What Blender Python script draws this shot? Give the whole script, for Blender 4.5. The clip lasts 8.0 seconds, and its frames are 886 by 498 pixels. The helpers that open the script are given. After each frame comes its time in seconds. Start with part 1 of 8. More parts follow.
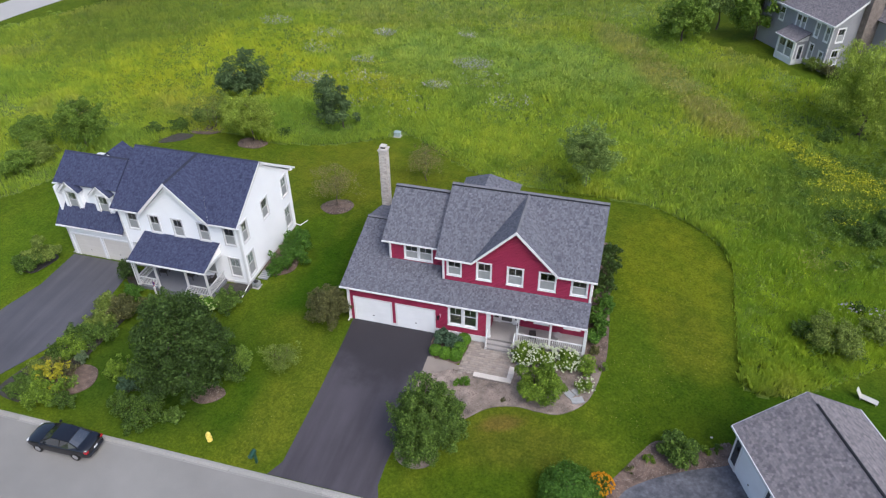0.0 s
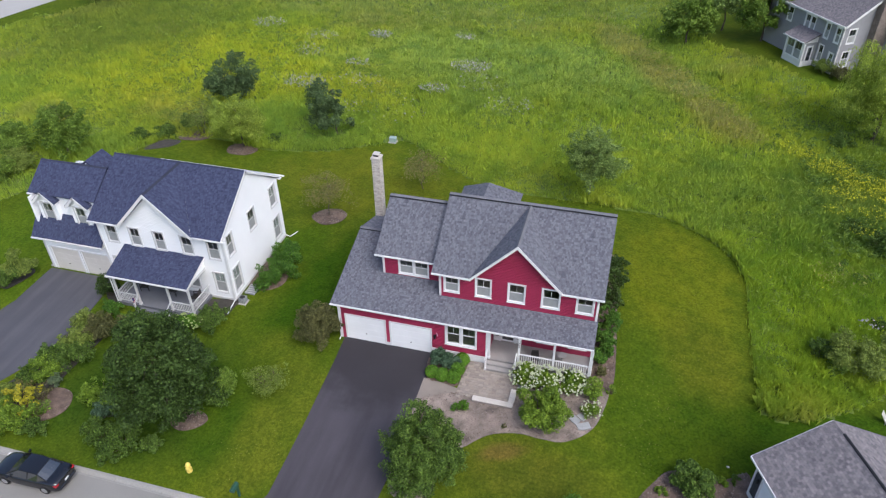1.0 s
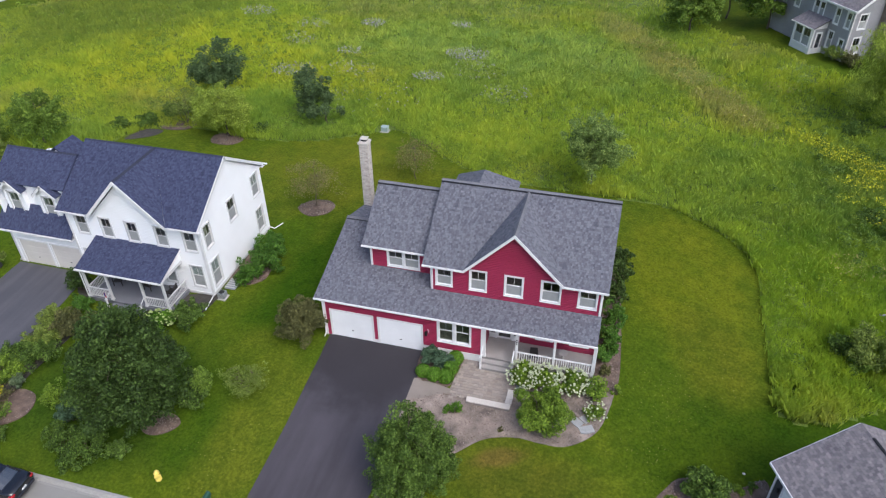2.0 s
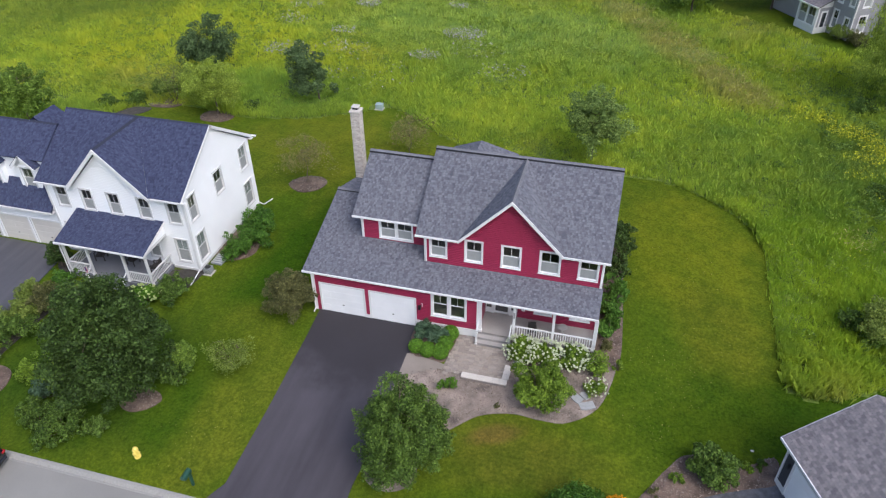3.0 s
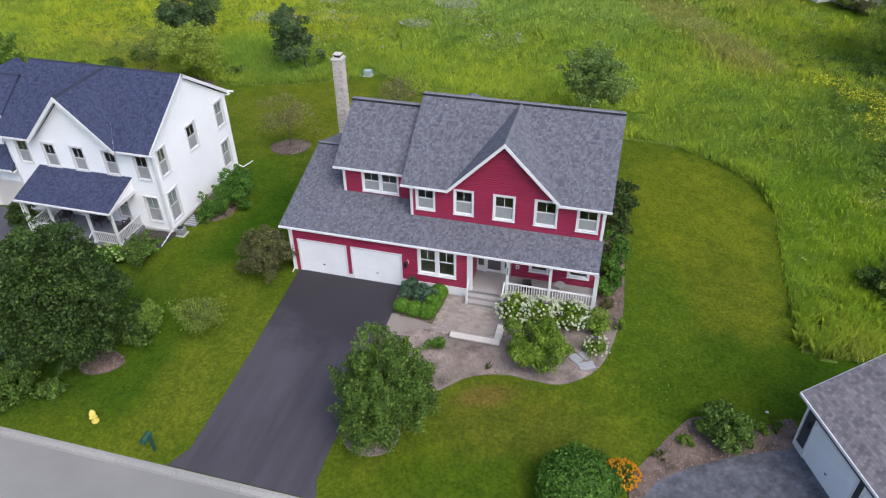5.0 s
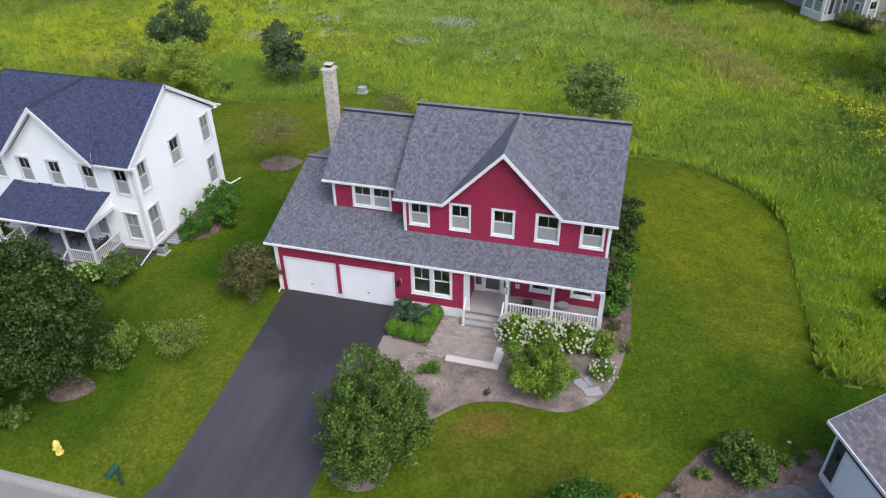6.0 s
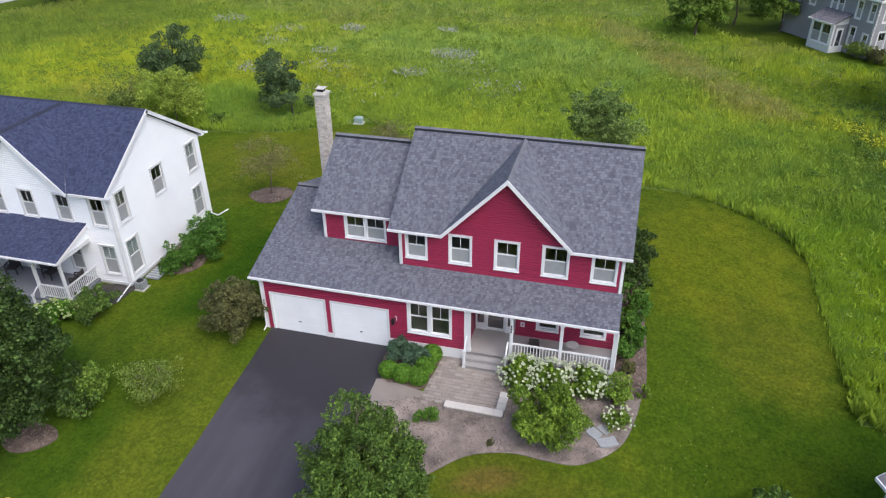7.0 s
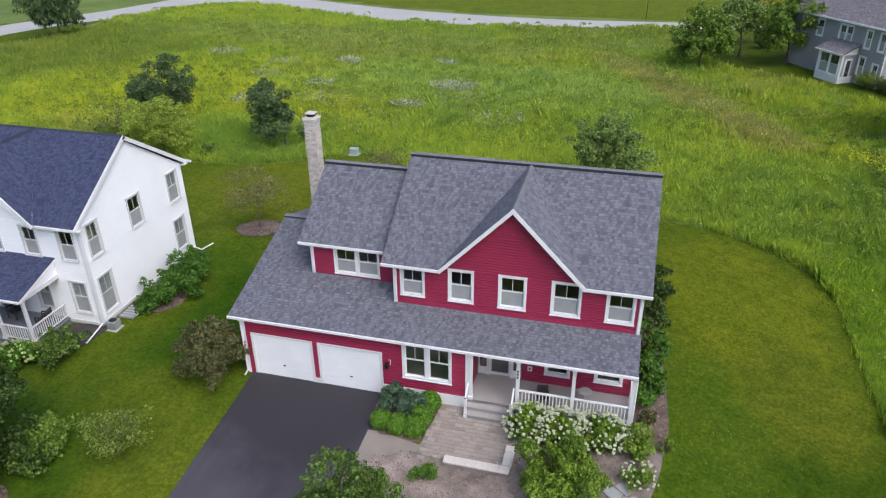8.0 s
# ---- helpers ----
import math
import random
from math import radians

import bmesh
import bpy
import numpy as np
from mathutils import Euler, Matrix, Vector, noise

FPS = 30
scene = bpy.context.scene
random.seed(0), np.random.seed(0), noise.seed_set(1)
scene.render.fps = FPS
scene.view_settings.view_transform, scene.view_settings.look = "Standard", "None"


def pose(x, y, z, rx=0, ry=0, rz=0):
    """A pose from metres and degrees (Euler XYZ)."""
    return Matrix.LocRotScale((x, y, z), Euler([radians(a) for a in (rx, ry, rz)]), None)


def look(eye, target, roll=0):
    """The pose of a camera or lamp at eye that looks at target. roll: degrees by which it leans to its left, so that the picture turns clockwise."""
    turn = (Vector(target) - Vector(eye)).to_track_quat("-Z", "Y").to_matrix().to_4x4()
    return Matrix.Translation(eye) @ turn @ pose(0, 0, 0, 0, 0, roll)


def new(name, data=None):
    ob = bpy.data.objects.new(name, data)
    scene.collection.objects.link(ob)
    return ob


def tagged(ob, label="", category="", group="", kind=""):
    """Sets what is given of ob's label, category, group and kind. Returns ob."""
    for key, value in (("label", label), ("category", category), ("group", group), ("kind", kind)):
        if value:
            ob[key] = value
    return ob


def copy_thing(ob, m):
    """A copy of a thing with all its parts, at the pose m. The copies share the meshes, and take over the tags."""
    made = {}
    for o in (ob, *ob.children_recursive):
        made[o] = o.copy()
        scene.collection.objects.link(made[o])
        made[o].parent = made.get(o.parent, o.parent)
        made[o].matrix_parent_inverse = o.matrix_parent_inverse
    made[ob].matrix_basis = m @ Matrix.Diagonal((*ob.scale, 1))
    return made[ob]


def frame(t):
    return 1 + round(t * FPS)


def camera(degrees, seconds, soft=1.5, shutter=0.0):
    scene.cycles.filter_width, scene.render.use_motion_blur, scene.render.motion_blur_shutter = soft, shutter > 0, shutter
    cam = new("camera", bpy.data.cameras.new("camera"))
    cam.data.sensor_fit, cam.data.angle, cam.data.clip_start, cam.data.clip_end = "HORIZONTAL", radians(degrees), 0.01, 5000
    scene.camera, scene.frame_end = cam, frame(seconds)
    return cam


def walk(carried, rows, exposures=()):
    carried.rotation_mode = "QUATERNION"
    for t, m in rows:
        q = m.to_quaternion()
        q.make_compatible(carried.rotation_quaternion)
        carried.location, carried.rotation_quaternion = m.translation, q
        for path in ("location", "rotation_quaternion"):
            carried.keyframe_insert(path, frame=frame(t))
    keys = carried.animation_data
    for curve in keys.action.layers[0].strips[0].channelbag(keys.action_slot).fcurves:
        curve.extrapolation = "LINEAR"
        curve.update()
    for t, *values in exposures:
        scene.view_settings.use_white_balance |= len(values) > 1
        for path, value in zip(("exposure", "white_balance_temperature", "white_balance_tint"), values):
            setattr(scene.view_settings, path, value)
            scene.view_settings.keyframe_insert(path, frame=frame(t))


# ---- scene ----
cam = camera(63.9, 8.0, 1.2)
PATH = [
    (0, (10.642, -37.029, 35.72), (10.203, -35.488, 34.524), -0.7),
    (0.5, (10.359, -35.706, 35.312), (9.921, -34.163, 34.117), -0.7),
    (1, (10.034, -34.25, 34.618), (9.596, -32.704, 33.426), -0.8),
    (1.5, (9.845, -32.851, 33.45), (9.408, -31.304, 32.261), -0.9),
    (3, (9.929, -31.448, 29.778), (9.498, -29.903, 28.583), -0.7),
    (3.5, (10.039, -31.308, 28.776), (9.609, -29.765, 27.579), -0.8),
    (4, (10.158, -31.177, 27.78), (9.73, -29.634, 26.582), -0.7),
    (4.5, (10.218, -30.978, 26.751), (9.792, -29.434, 25.552), -0.7),
    (6, (9.933, -28.984, 24.069), (9.501, -27.39, 22.942), -0.6),
    (6.5, (9.678, -27.972, 23.218), (9.239, -26.349, 22.135), -0.6),
    (7, (9.376, -26.869, 22.434), (8.932, -25.218, 21.395), -0.5),
    (7.5, (9.047, -25.668, 21.675), (8.597, -23.992, 20.682), -0.6),
    (8, (8.743, -24.452, 20.876), (8.289, -22.751, 19.928), -0.5),
]
walk(cam, [(t, look(eye, target, roll)) for t, eye, target, roll in PATH], [(0, 0.38, 6050, 10), (3.5, 0.38, 6050, 10), (7, 0.38, 6050, 10), (8, 0.33, 6050, 10)])

# ---------------------------------------------------------------- light
world = bpy.data.worlds.new("overcast_sky")
scene.world = world
world.use_nodes = True
wn = world.node_tree.nodes
sky = wn.new("ShaderNodeTexSky")
sky.sky_type, sky.sun_disc = "NISHITA", False
sky.sun_elevation, sky.sun_rotation = radians(53), radians(131)
sky.air_density, sky.dust_density, sky.ozone_density = 1.0, 4.0, 1.0
wn["Background"].inputs["Strength"].default_value = 0.160
world.node_tree.links.new(sky.outputs["Color"], wn["Background"].inputs["Color"])
sun = new("sun", bpy.data.lights.new("sun", "SUN"))
sun.data.energy, sun.data.angle, sun.data.color = 1.35, radians(44), (1.0, 0.97, 0.93)
sun.matrix_world = look((21, -18, 37), (0, 0, 0))


# ---------------------------------------------------------------- materials
def nodes_of(name):
    m = bpy.data.materials.new(name)
    m.use_nodes = True
    return m, m.node_tree.nodes, m.node_tree.links


def noise_of(nt, links, scale, detail=4.0, coord="Position", rough=0.6):
    n = nt.new("ShaderNodeTexNoise")
    n.inputs["Scale"].default_value, n.inputs["Detail"].default_value = scale, detail
    n.inputs["Roughness"].default_value = rough
    if coord == "Position":
        links.new(nt.new("ShaderNodeNewGeometry").outputs["Position"], n.inputs["Vector"])
    else:
        links.new(nt.new("ShaderNodeTexCoord").outputs[coord], n.inputs["Vector"])
    return n.outputs["Fac"]


def ramp_of(nt, links, fac, stops):
    r = nt.new("ShaderNodeValToRGB")
    els = r.color_ramp.elements
    while len(els) < len(stops):
        els.new(0.5)
    for e, (p, c) in zip(els, stops):
        e.position, e.color = p, (*c, 1)
    links.new(fac, r.inputs["Fac"])
    return r.outputs["Color"]


def mix_of(nt, links, fac, a, b, mode="MIX"):
    m = nt.new("ShaderNodeMix")
    m.data_type, m.blend_type = "RGBA", mode
    for sock, v in ((m.inputs["Factor"], fac), (m.inputs[6], a), (m.inputs[7], b)):
        if isinstance(v, (int, float)):
            sock.default_value = v
        elif isinstance(v, tuple):
            sock.default_value = (*v, 1)
        else:
            links.new(v, sock)
    return m.outputs[2]


def bump_of(nt, links, height, strength, distance, bsdf):
    b = nt.new("ShaderNodeBump")
    b.inputs["Strength"].default_value, b.inputs["Distance"].default_value = strength, distance
    links.new(height, b.inputs["Height"])
    links.new(b.outputs["Normal"], bsdf.inputs["Normal"])


def scaled(c, k):
    return tuple(min(1.0, v * k) for v in c)


def surface(name, color, rough=0.6, big=0.5, fine=14.0, vary=0.25, bump=0.25, metal=0.0, coord="Position", dist=0.01, spec=0.5):
    """Paint, stone, concrete and the like: one colour, broken up at two scales, with fine relief."""
    m, nt, links = nodes_of(name)
    bsdf = nt["Principled BSDF"]
    a = noise_of(nt, links, big, 3, coord)
    b = noise_of(nt, links, fine, 5, coord)
    c1 = ramp_of(nt, links, a, [(0.25, scaled(color, 1 - vary)), (0.75, scaled(color, 1 + vary))])
    c2 = ramp_of(nt, links, b, [(0.3, scaled((0.5, 0.5, 0.5), 1 - vary)), (0.7, scaled((0.5, 0.5, 0.5), 1 + vary))])
    links.new(mix_of(nt, links, 0.5, c1, c2, "OVERLAY"), bsdf.inputs["Base Color"])
    bsdf.inputs["Roughness"].default_value, bsdf.inputs["Metallic"].default_value = rough, metal
    bsdf.inputs["Specular IOR Level"].default_value = spec
    if bump:
        bump_of(nt, links, b, bump, dist, bsdf)
    return m


def shingle(name, colors, tab=(0.13, 0.145), joint=0.007):
    """Asphalt shingles: tabs in mixed tones along each course, with mineral grain."""
    m, nt, links = nodes_of(name)
    bsdf = nt["Principled BSDF"]
    uv = nt.new("ShaderNodeUVMap")
    tones = []
    for k, (w, off) in enumerate(((tab[0], 0.5), (tab[0] * 1.9, 0.37))):
        br = nt.new("ShaderNodeTexBrick")
        br.offset, br.inputs["Scale"].default_value = off, 1.0
        br.inputs["Brick Width"].default_value, br.inputs["Row Height"].default_value = w, tab[1]
        br.inputs["Mortar Size"].default_value, br.inputs["Bias"].default_value = joint * (1 - k), 0.0
        br.inputs["Color1"].default_value, br.inputs["Color2"].default_value = (*colors[0 + k], 1), (*colors[1 + k], 1)
        br.inputs["Mortar"].default_value = (*scaled(colors[0], 0.45), 1)
        links.new(uv.outputs["UV"], br.inputs["Vector"])
        tones.append(br.outputs["Color"])
    grain = noise_of(nt, links, 60, 2)
    wide = noise_of(nt, links, 4.0, 6)
    col = mix_of(nt, links, 0.35, tones[0], tones[1])
    col = mix_of(nt, links, 0.35, col, ramp_of(nt, links, grain, [(0.3, (0.25,) * 3), (0.7, (0.75,) * 3)]), "OVERLAY")
    col = mix_of(nt, links, 0.45, col, ramp_of(nt, links, wide, [(0.34, (0.40, 0.41, 0.44)), (0.66, (0.62, 0.60, 0.58))]), "OVERLAY")
    links.new(col, bsdf.inputs["Base Color"])
    bsdf.inputs["Roughness"].default_value = 0.9
    bump_of(nt, links, grain, 0.4, 0.004, bsdf)
    return m


def foliage(name, dark, light, rough=0.5, thin=0.20, patch=0.6, drift=0.3, spec=0.18):
    """Leaves and blades: each its own tone, with broader drifts of colour, a little light passing through."""
    m, nt, links = nodes_of(name)
    bsdf, out = nt["Principled BSDF"], nt["Material Output"]
    isl = nt.new("ShaderNodeNewGeometry").outputs["Random Per Island"]
    col = ramp_of(nt, links, isl, [(0.0, dark), (0.55, tuple(a * 0.62 + b * 0.38 for a, b in zip(dark, light))), (1.0, light)])
    wide = noise_of(nt, links, patch, 3)
    col = mix_of(nt, links, drift, col, ramp_of(nt, links, wide, [(0.3, dark), (0.7, light)]))
    links.new(col, bsdf.inputs["Base Color"])
    bsdf.inputs["Roughness"].default_value = rough
    bsdf.inputs["Specular IOR Level"].default_value = spec
    tr = nt.new("ShaderNodeBsdfTranslucent")
    links.new(col, tr.inputs["Color"])
    mx = nt.new("ShaderNodeMixShader")
    mx.inputs["Fac"].default_value = thin
    links.new(bsdf.outputs["BSDF"], mx.inputs[1])
    links.new(tr.outputs["BSDF"], mx.inputs[2])
    links.new(mx.outputs["Shader"], out.inputs["Surface"])
    return m


def glass_pane(name):
    """Window glass: clear, with the outdoors reflected by its angle."""
    m, nt, links = nodes_of(name)
    out = nt["Material Output"]
    nt.remove(nt["Principled BSDF"])
    clear, gloss, lay, mx, power, lift = (nt.new("ShaderNode" + k) for k in ("BsdfTransparent", "BsdfGlossy", "LayerWeight", "MixShader", "Math", "Math"))
    clear.inputs["Color"].default_value = (0.80, 0.84, 0.83, 1)
    gloss.inputs["Roughness"].default_value, lay.inputs["Blend"].default_value = 0.03, 0.5
    power.operation, lift.operation = "POWER", "MULTIPLY_ADD"
    links.new(lay.outputs["Facing"], power.inputs[0])
    power.inputs[1].default_value, lift.inputs[1].default_value, lift.inputs[2].default_value = 5.0, 0.93, 0.07
    links.new(power.outputs[0], lift.inputs[0])
    links.new(lift.outputs[0], mx.inputs["Fac"])
    links.new(clear.outputs["BSDF"], mx.inputs[1])
    links.new(gloss.outputs["BSDF"], mx.inputs[2])
    links.new(mx.outputs["Shader"], out.inputs["Surface"])
    return m


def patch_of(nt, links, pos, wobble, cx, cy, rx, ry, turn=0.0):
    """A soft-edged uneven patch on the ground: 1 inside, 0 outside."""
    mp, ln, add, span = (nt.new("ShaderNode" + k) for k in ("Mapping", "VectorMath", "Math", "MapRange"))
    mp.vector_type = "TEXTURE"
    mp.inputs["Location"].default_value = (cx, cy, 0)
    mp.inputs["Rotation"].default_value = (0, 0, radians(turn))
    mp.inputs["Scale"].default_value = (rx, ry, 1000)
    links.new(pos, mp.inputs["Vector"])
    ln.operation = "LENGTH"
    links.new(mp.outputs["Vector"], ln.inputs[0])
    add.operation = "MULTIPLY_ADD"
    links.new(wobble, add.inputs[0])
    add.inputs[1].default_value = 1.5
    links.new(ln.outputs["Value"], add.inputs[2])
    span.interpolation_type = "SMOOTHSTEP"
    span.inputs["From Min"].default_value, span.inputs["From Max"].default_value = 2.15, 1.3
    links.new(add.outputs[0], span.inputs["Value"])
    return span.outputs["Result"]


LAWN_PATCHES = [
    (-20, 165, 160, 90, 0, (0.102, 0.132, 0.012)),
    # the dark patch at (-17, -9) paints the front tree's shade into the lawn
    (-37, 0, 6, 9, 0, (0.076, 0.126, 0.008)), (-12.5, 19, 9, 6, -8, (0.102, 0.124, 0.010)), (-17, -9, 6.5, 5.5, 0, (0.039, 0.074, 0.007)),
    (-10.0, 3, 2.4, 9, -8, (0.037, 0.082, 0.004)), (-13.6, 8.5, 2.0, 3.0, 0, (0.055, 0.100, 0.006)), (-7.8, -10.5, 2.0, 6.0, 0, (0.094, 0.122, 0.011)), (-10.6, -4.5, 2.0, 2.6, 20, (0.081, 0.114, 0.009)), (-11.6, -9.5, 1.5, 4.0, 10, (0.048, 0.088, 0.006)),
    (15.8, 11, 4.6, 8.5, 8, (0.107, 0.134, 0.008)), (13.2, -1, 2.2, 5.5, 0, (0.065, 0.106, 0.007)), (17.5, 2.6, 2.2, 4.5, 10, (0.092, 0.116, 0.009)),
    (26.0, -2.6, 12.5, 3.6, 12, (0.037, 0.076, 0.004)), (16.0, -5.4, 3.4, 1.8, 20, (0.050, 0.086, 0.005)), (7.5, -9.6, 4.2, 2.6, -10, (0.087, 0.104, 0.011)), (9.5, -13.0, 6, 2.0, 0, (0.055, 0.094, 0.006)), (6.0, -8.2, 1.6, 0.6, 20, (0.120, 0.100, 0.022)),
]


def lawn_color(nt, links):
    """Darker, greener and yellower patches across the plots, painted front-tree shade among them, mottled at several
    scales.
    """
    pos = nt.new("ShaderNodeNewGeometry").outputs["Position"]
    wobble = noise_of(nt, links, 0.30, 6, rough=0.68)
    col = ramp_of(nt, links, noise_of(nt, links, 0.07, 3), [(0.35, (0.062, 0.102, 0.007)), (0.65, (0.085, 0.118, 0.009))])
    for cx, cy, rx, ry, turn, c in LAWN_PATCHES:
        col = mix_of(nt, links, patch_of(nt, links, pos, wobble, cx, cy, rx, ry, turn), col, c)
    wide, mid, fine = (noise_of(nt, links, q, 5) for q in (0.45, 1.5, 6.0))
    col = mix_of(nt, links, 0.6, col, ramp_of(nt, links, wide, [(0.34, (0.38, 0.44, 0.40)), (0.5, (0.5, 0.5, 0.5)), (0.66, (0.64, 0.58, 0.56))]), "OVERLAY")
    col = mix_of(nt, links, 0.6, col, ramp_of(nt, links, mid, [(0.34, (0.37, 0.40, 0.38)), (0.66, (0.64, 0.60, 0.55))]), "OVERLAY")
    return mix_of(nt, links, 0.62, col, ramp_of(nt, links, fine, [(0.34, (0.30, 0.32, 0.30)), (0.66, (0.69, 0.66, 0.62))]), "OVERLAY")


def lawn_material():
    m, nt, links = nodes_of("mown_lawn")
    bsdf = nt["Principled BSDF"]
    blades = noise_of(nt, links, 45, 3)
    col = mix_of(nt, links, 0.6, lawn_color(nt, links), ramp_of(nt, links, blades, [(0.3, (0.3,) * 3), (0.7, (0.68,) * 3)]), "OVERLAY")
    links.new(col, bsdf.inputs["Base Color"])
    bsdf.inputs["Roughness"].default_value, bsdf.inputs["Specular IOR Level"].default_value = 0.9, 0.06
    bump_of(nt, links, blades, 0.6, 0.03, bsdf)
    return m


def lawn_blade_material():
    m, nt, links = nodes_of("lawn_blade")
    bsdf = nt["Principled BSDF"]
    isl = nt.new("ShaderNodeNewGeometry").outputs["Random Per Island"]
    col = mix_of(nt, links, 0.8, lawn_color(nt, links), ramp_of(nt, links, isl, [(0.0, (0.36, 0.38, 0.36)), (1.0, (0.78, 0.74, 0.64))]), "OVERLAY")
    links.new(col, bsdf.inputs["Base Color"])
    bsdf.inputs["Roughness"].default_value, bsdf.inputs["Specular IOR Level"].default_value = 0.8, 0.1
    return m


def asphalt_material(name, dark, light, shade_and_dirt=None):
    m, nt, links = nodes_of(name)
    bsdf = nt["Principled BSDF"]
    geo = nt.new("ShaderNodeNewGeometry")
    mp = nt.new("ShaderNodeMapping")
    mp.inputs["Scale"].default_value = (1.1, 0.12, 1)
    links.new(geo.outputs["Position"], mp.inputs["Vector"])
    streak = nt.new("ShaderNodeTexNoise")
    streak.inputs["Scale"].default_value, streak.inputs["Detail"].default_value = 1.0, 4
    links.new(mp.outputs["Vector"], streak.inputs["Vector"])
    grain, wide = noise_of(nt, links, 55, 3), noise_of(nt, links, 0.35, 4)
    col = ramp_of(nt, links, streak.outputs["Fac"], [(0.34, dark), (0.66, light)])
    # darker patch before the doors: eave shade and dirt put into the colour
    if shade_and_dirt:
        col = mix_of(nt, links, patch_of(nt, links, geo.outputs["Position"], noise_of(nt, links, 0.5, 5), *shade_and_dirt), col, scaled(dark, 0.62))
    col = mix_of(nt, links, 0.4, col, ramp_of(nt, links, wide, [(0.3, (0.4,) * 3), (0.7, (0.62,) * 3)]), "OVERLAY")
    col = mix_of(nt, links, 0.4, col, ramp_of(nt, links, grain, [(0.3, (0.35,) * 3), (0.75, (0.7,) * 3)]), "OVERLAY")
    links.new(col, bsdf.inputs["Base Color"])
    bsdf.inputs["Roughness"].default_value = 0.75
    bump_of(nt, links, grain, 0.3, 0.006, bsdf)
    return m


def pieces(name, colors, rough=0.8, fine=20, bump=0.3):
    """Bricks, pavers and stones: each piece its own tone, with grain."""
    m, nt, links = nodes_of(name)
    bsdf = nt["Principled BSDF"]
    isl = nt.new("ShaderNodeNewGeometry").outputs["Random Per Island"]
    rnd = nt.new("ShaderNodeObjectInfo").outputs["Random"]
    add = nt.new("ShaderNodeMath")
    add.operation = "ADD"
    links.new(isl, add.inputs[0])
    links.new(rnd, add.inputs[1])
    fr = nt.new("ShaderNodeMath")
    fr.operation = "FRACT"
    links.new(add.outputs[0], fr.inputs[0])
    n = len(colors) - 1
    col = ramp_of(nt, links, fr.outputs[0], [(i / n, c) for i, c in enumerate(colors)])
    g = noise_of(nt, links, fine, 5)
    col = mix_of(nt, links, 0.45, col, ramp_of(nt, links, g, [(0.3, (0.35,) * 3), (0.7, (0.65,) * 3)]), "OVERLAY")
    links.new(col, bsdf.inputs["Base Color"])
    bsdf.inputs["Roughness"].default_value = rough
    bump_of(nt, links, g, bump, 0.01, bsdf)
    return m


M_RED = surface("red_clapboard_paint", (0.305, 0.024, 0.070), 0.5, 0.6, 9, 0.10, 0.1)
M_WHITE_SIDING = surface("white_clapboard_paint", (0.88, 0.89, 0.91), 0.5, 0.6, 9, 0.03, 0.05)
M_GRAY_SIDING = surface("gray_clapboard_paint", (0.29, 0.29, 0.31), 0.55, 0.6, 9, 0.08, 0.1)
M_SLATE_SIDING = surface("dark_gray_clapboard_paint", (0.05, 0.052, 0.06), 0.55, 0.6, 9, 0.08, 0.1)
M_TRIM = surface("white_trim_paint", (0.72, 0.72, 0.73), 0.45, 1.0, 12, 0.05, 0.08)
M_DOOR_WHITE = surface("white_garage_door_paint", (0.84, 0.85, 0.87), 0.45, 0.8, 10, 0.05, 0.05)
M_BEIGE_DOOR = surface("pale_beige_door_paint", (0.62, 0.59, 0.55), 0.5, 0.8, 10, 0.05, 0.05)
M_ROOF_GRAY = shingle("weathered_gray_shingles", [(0.064, 0.067, 0.086), (0.166, 0.169, 0.198), (0.082, 0.084, 0.106)], (0.11, 0.145), 0.0)
M_ROOF_NAVY = shingle("navy_blue_shingles", [(0.017, 0.022, 0.056), (0.056, 0.067, 0.128), (0.026, 0.032, 0.074)], (0.11, 0.145), 0.0)
M_ROOF_TAUPE = shingle("taupe_gray_shingles", [(0.098, 0.092, 0.102), (0.245, 0.222, 0.230), (0.125, 0.116, 0.132)], (0.17, 0.145), 0.003)
M_VENT = surface("vent_shadow_black", (0.022, 0.023, 0.03), 0.7, 2, 20, 0.1, 0.1)
M_RIDGE = surface("gray_ridge_cap", (0.15, 0.15, 0.17), 0.9, 1.0, 30, 0.2, 0.3)
M_RIDGE_NAVY = surface("navy_ridge_cap", (0.025, 0.030, 0.055), 0.9, 1.0, 30, 0.2, 0.3)
M_FOUND = surface("poured_concrete", (0.42, 0.40, 0.37), 0.85, 0.8, 14, 0.12, 0.25)
M_ROAD = surface("worn_gray_road", (0.225, 0.217, 0.205), 0.85, 0.18, 30, 0.14, 0.2)
M_KERB = pieces("pale_concrete_kerb", [(0.26, 0.25, 0.235), (0.30, 0.29, 0.275), (0.235, 0.23, 0.22)], 0.85, 12, 0.2)
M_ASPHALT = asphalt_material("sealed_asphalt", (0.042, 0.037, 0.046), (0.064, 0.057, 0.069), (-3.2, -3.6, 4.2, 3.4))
# paler bluish tone and streaks paint a glossy reflection into the asphalt
M_GRAY_ASPHALT = asphalt_material("sheen_gray_asphalt", (0.064, 0.063, 0.075), (0.090, 0.088, 0.102))
M_OLD_ASPHALT = surface("worn_asphalt", (0.085, 0.088, 0.105), 0.8, 1.6, 5, 0.55, 0.3)
M_LAWN = lawn_material()
M_MULCH = surface("shredded_bark_mulch", (0.140, 0.098, 0.078), 0.95, 1.5, 26, 0.55, 0.9, dist=0.04)
M_BARE_MULCH = surface("faded_bark_mulch", (0.235, 0.190, 0.165), 0.95, 1.0, 26, 0.6, 0.9, dist=0.04)
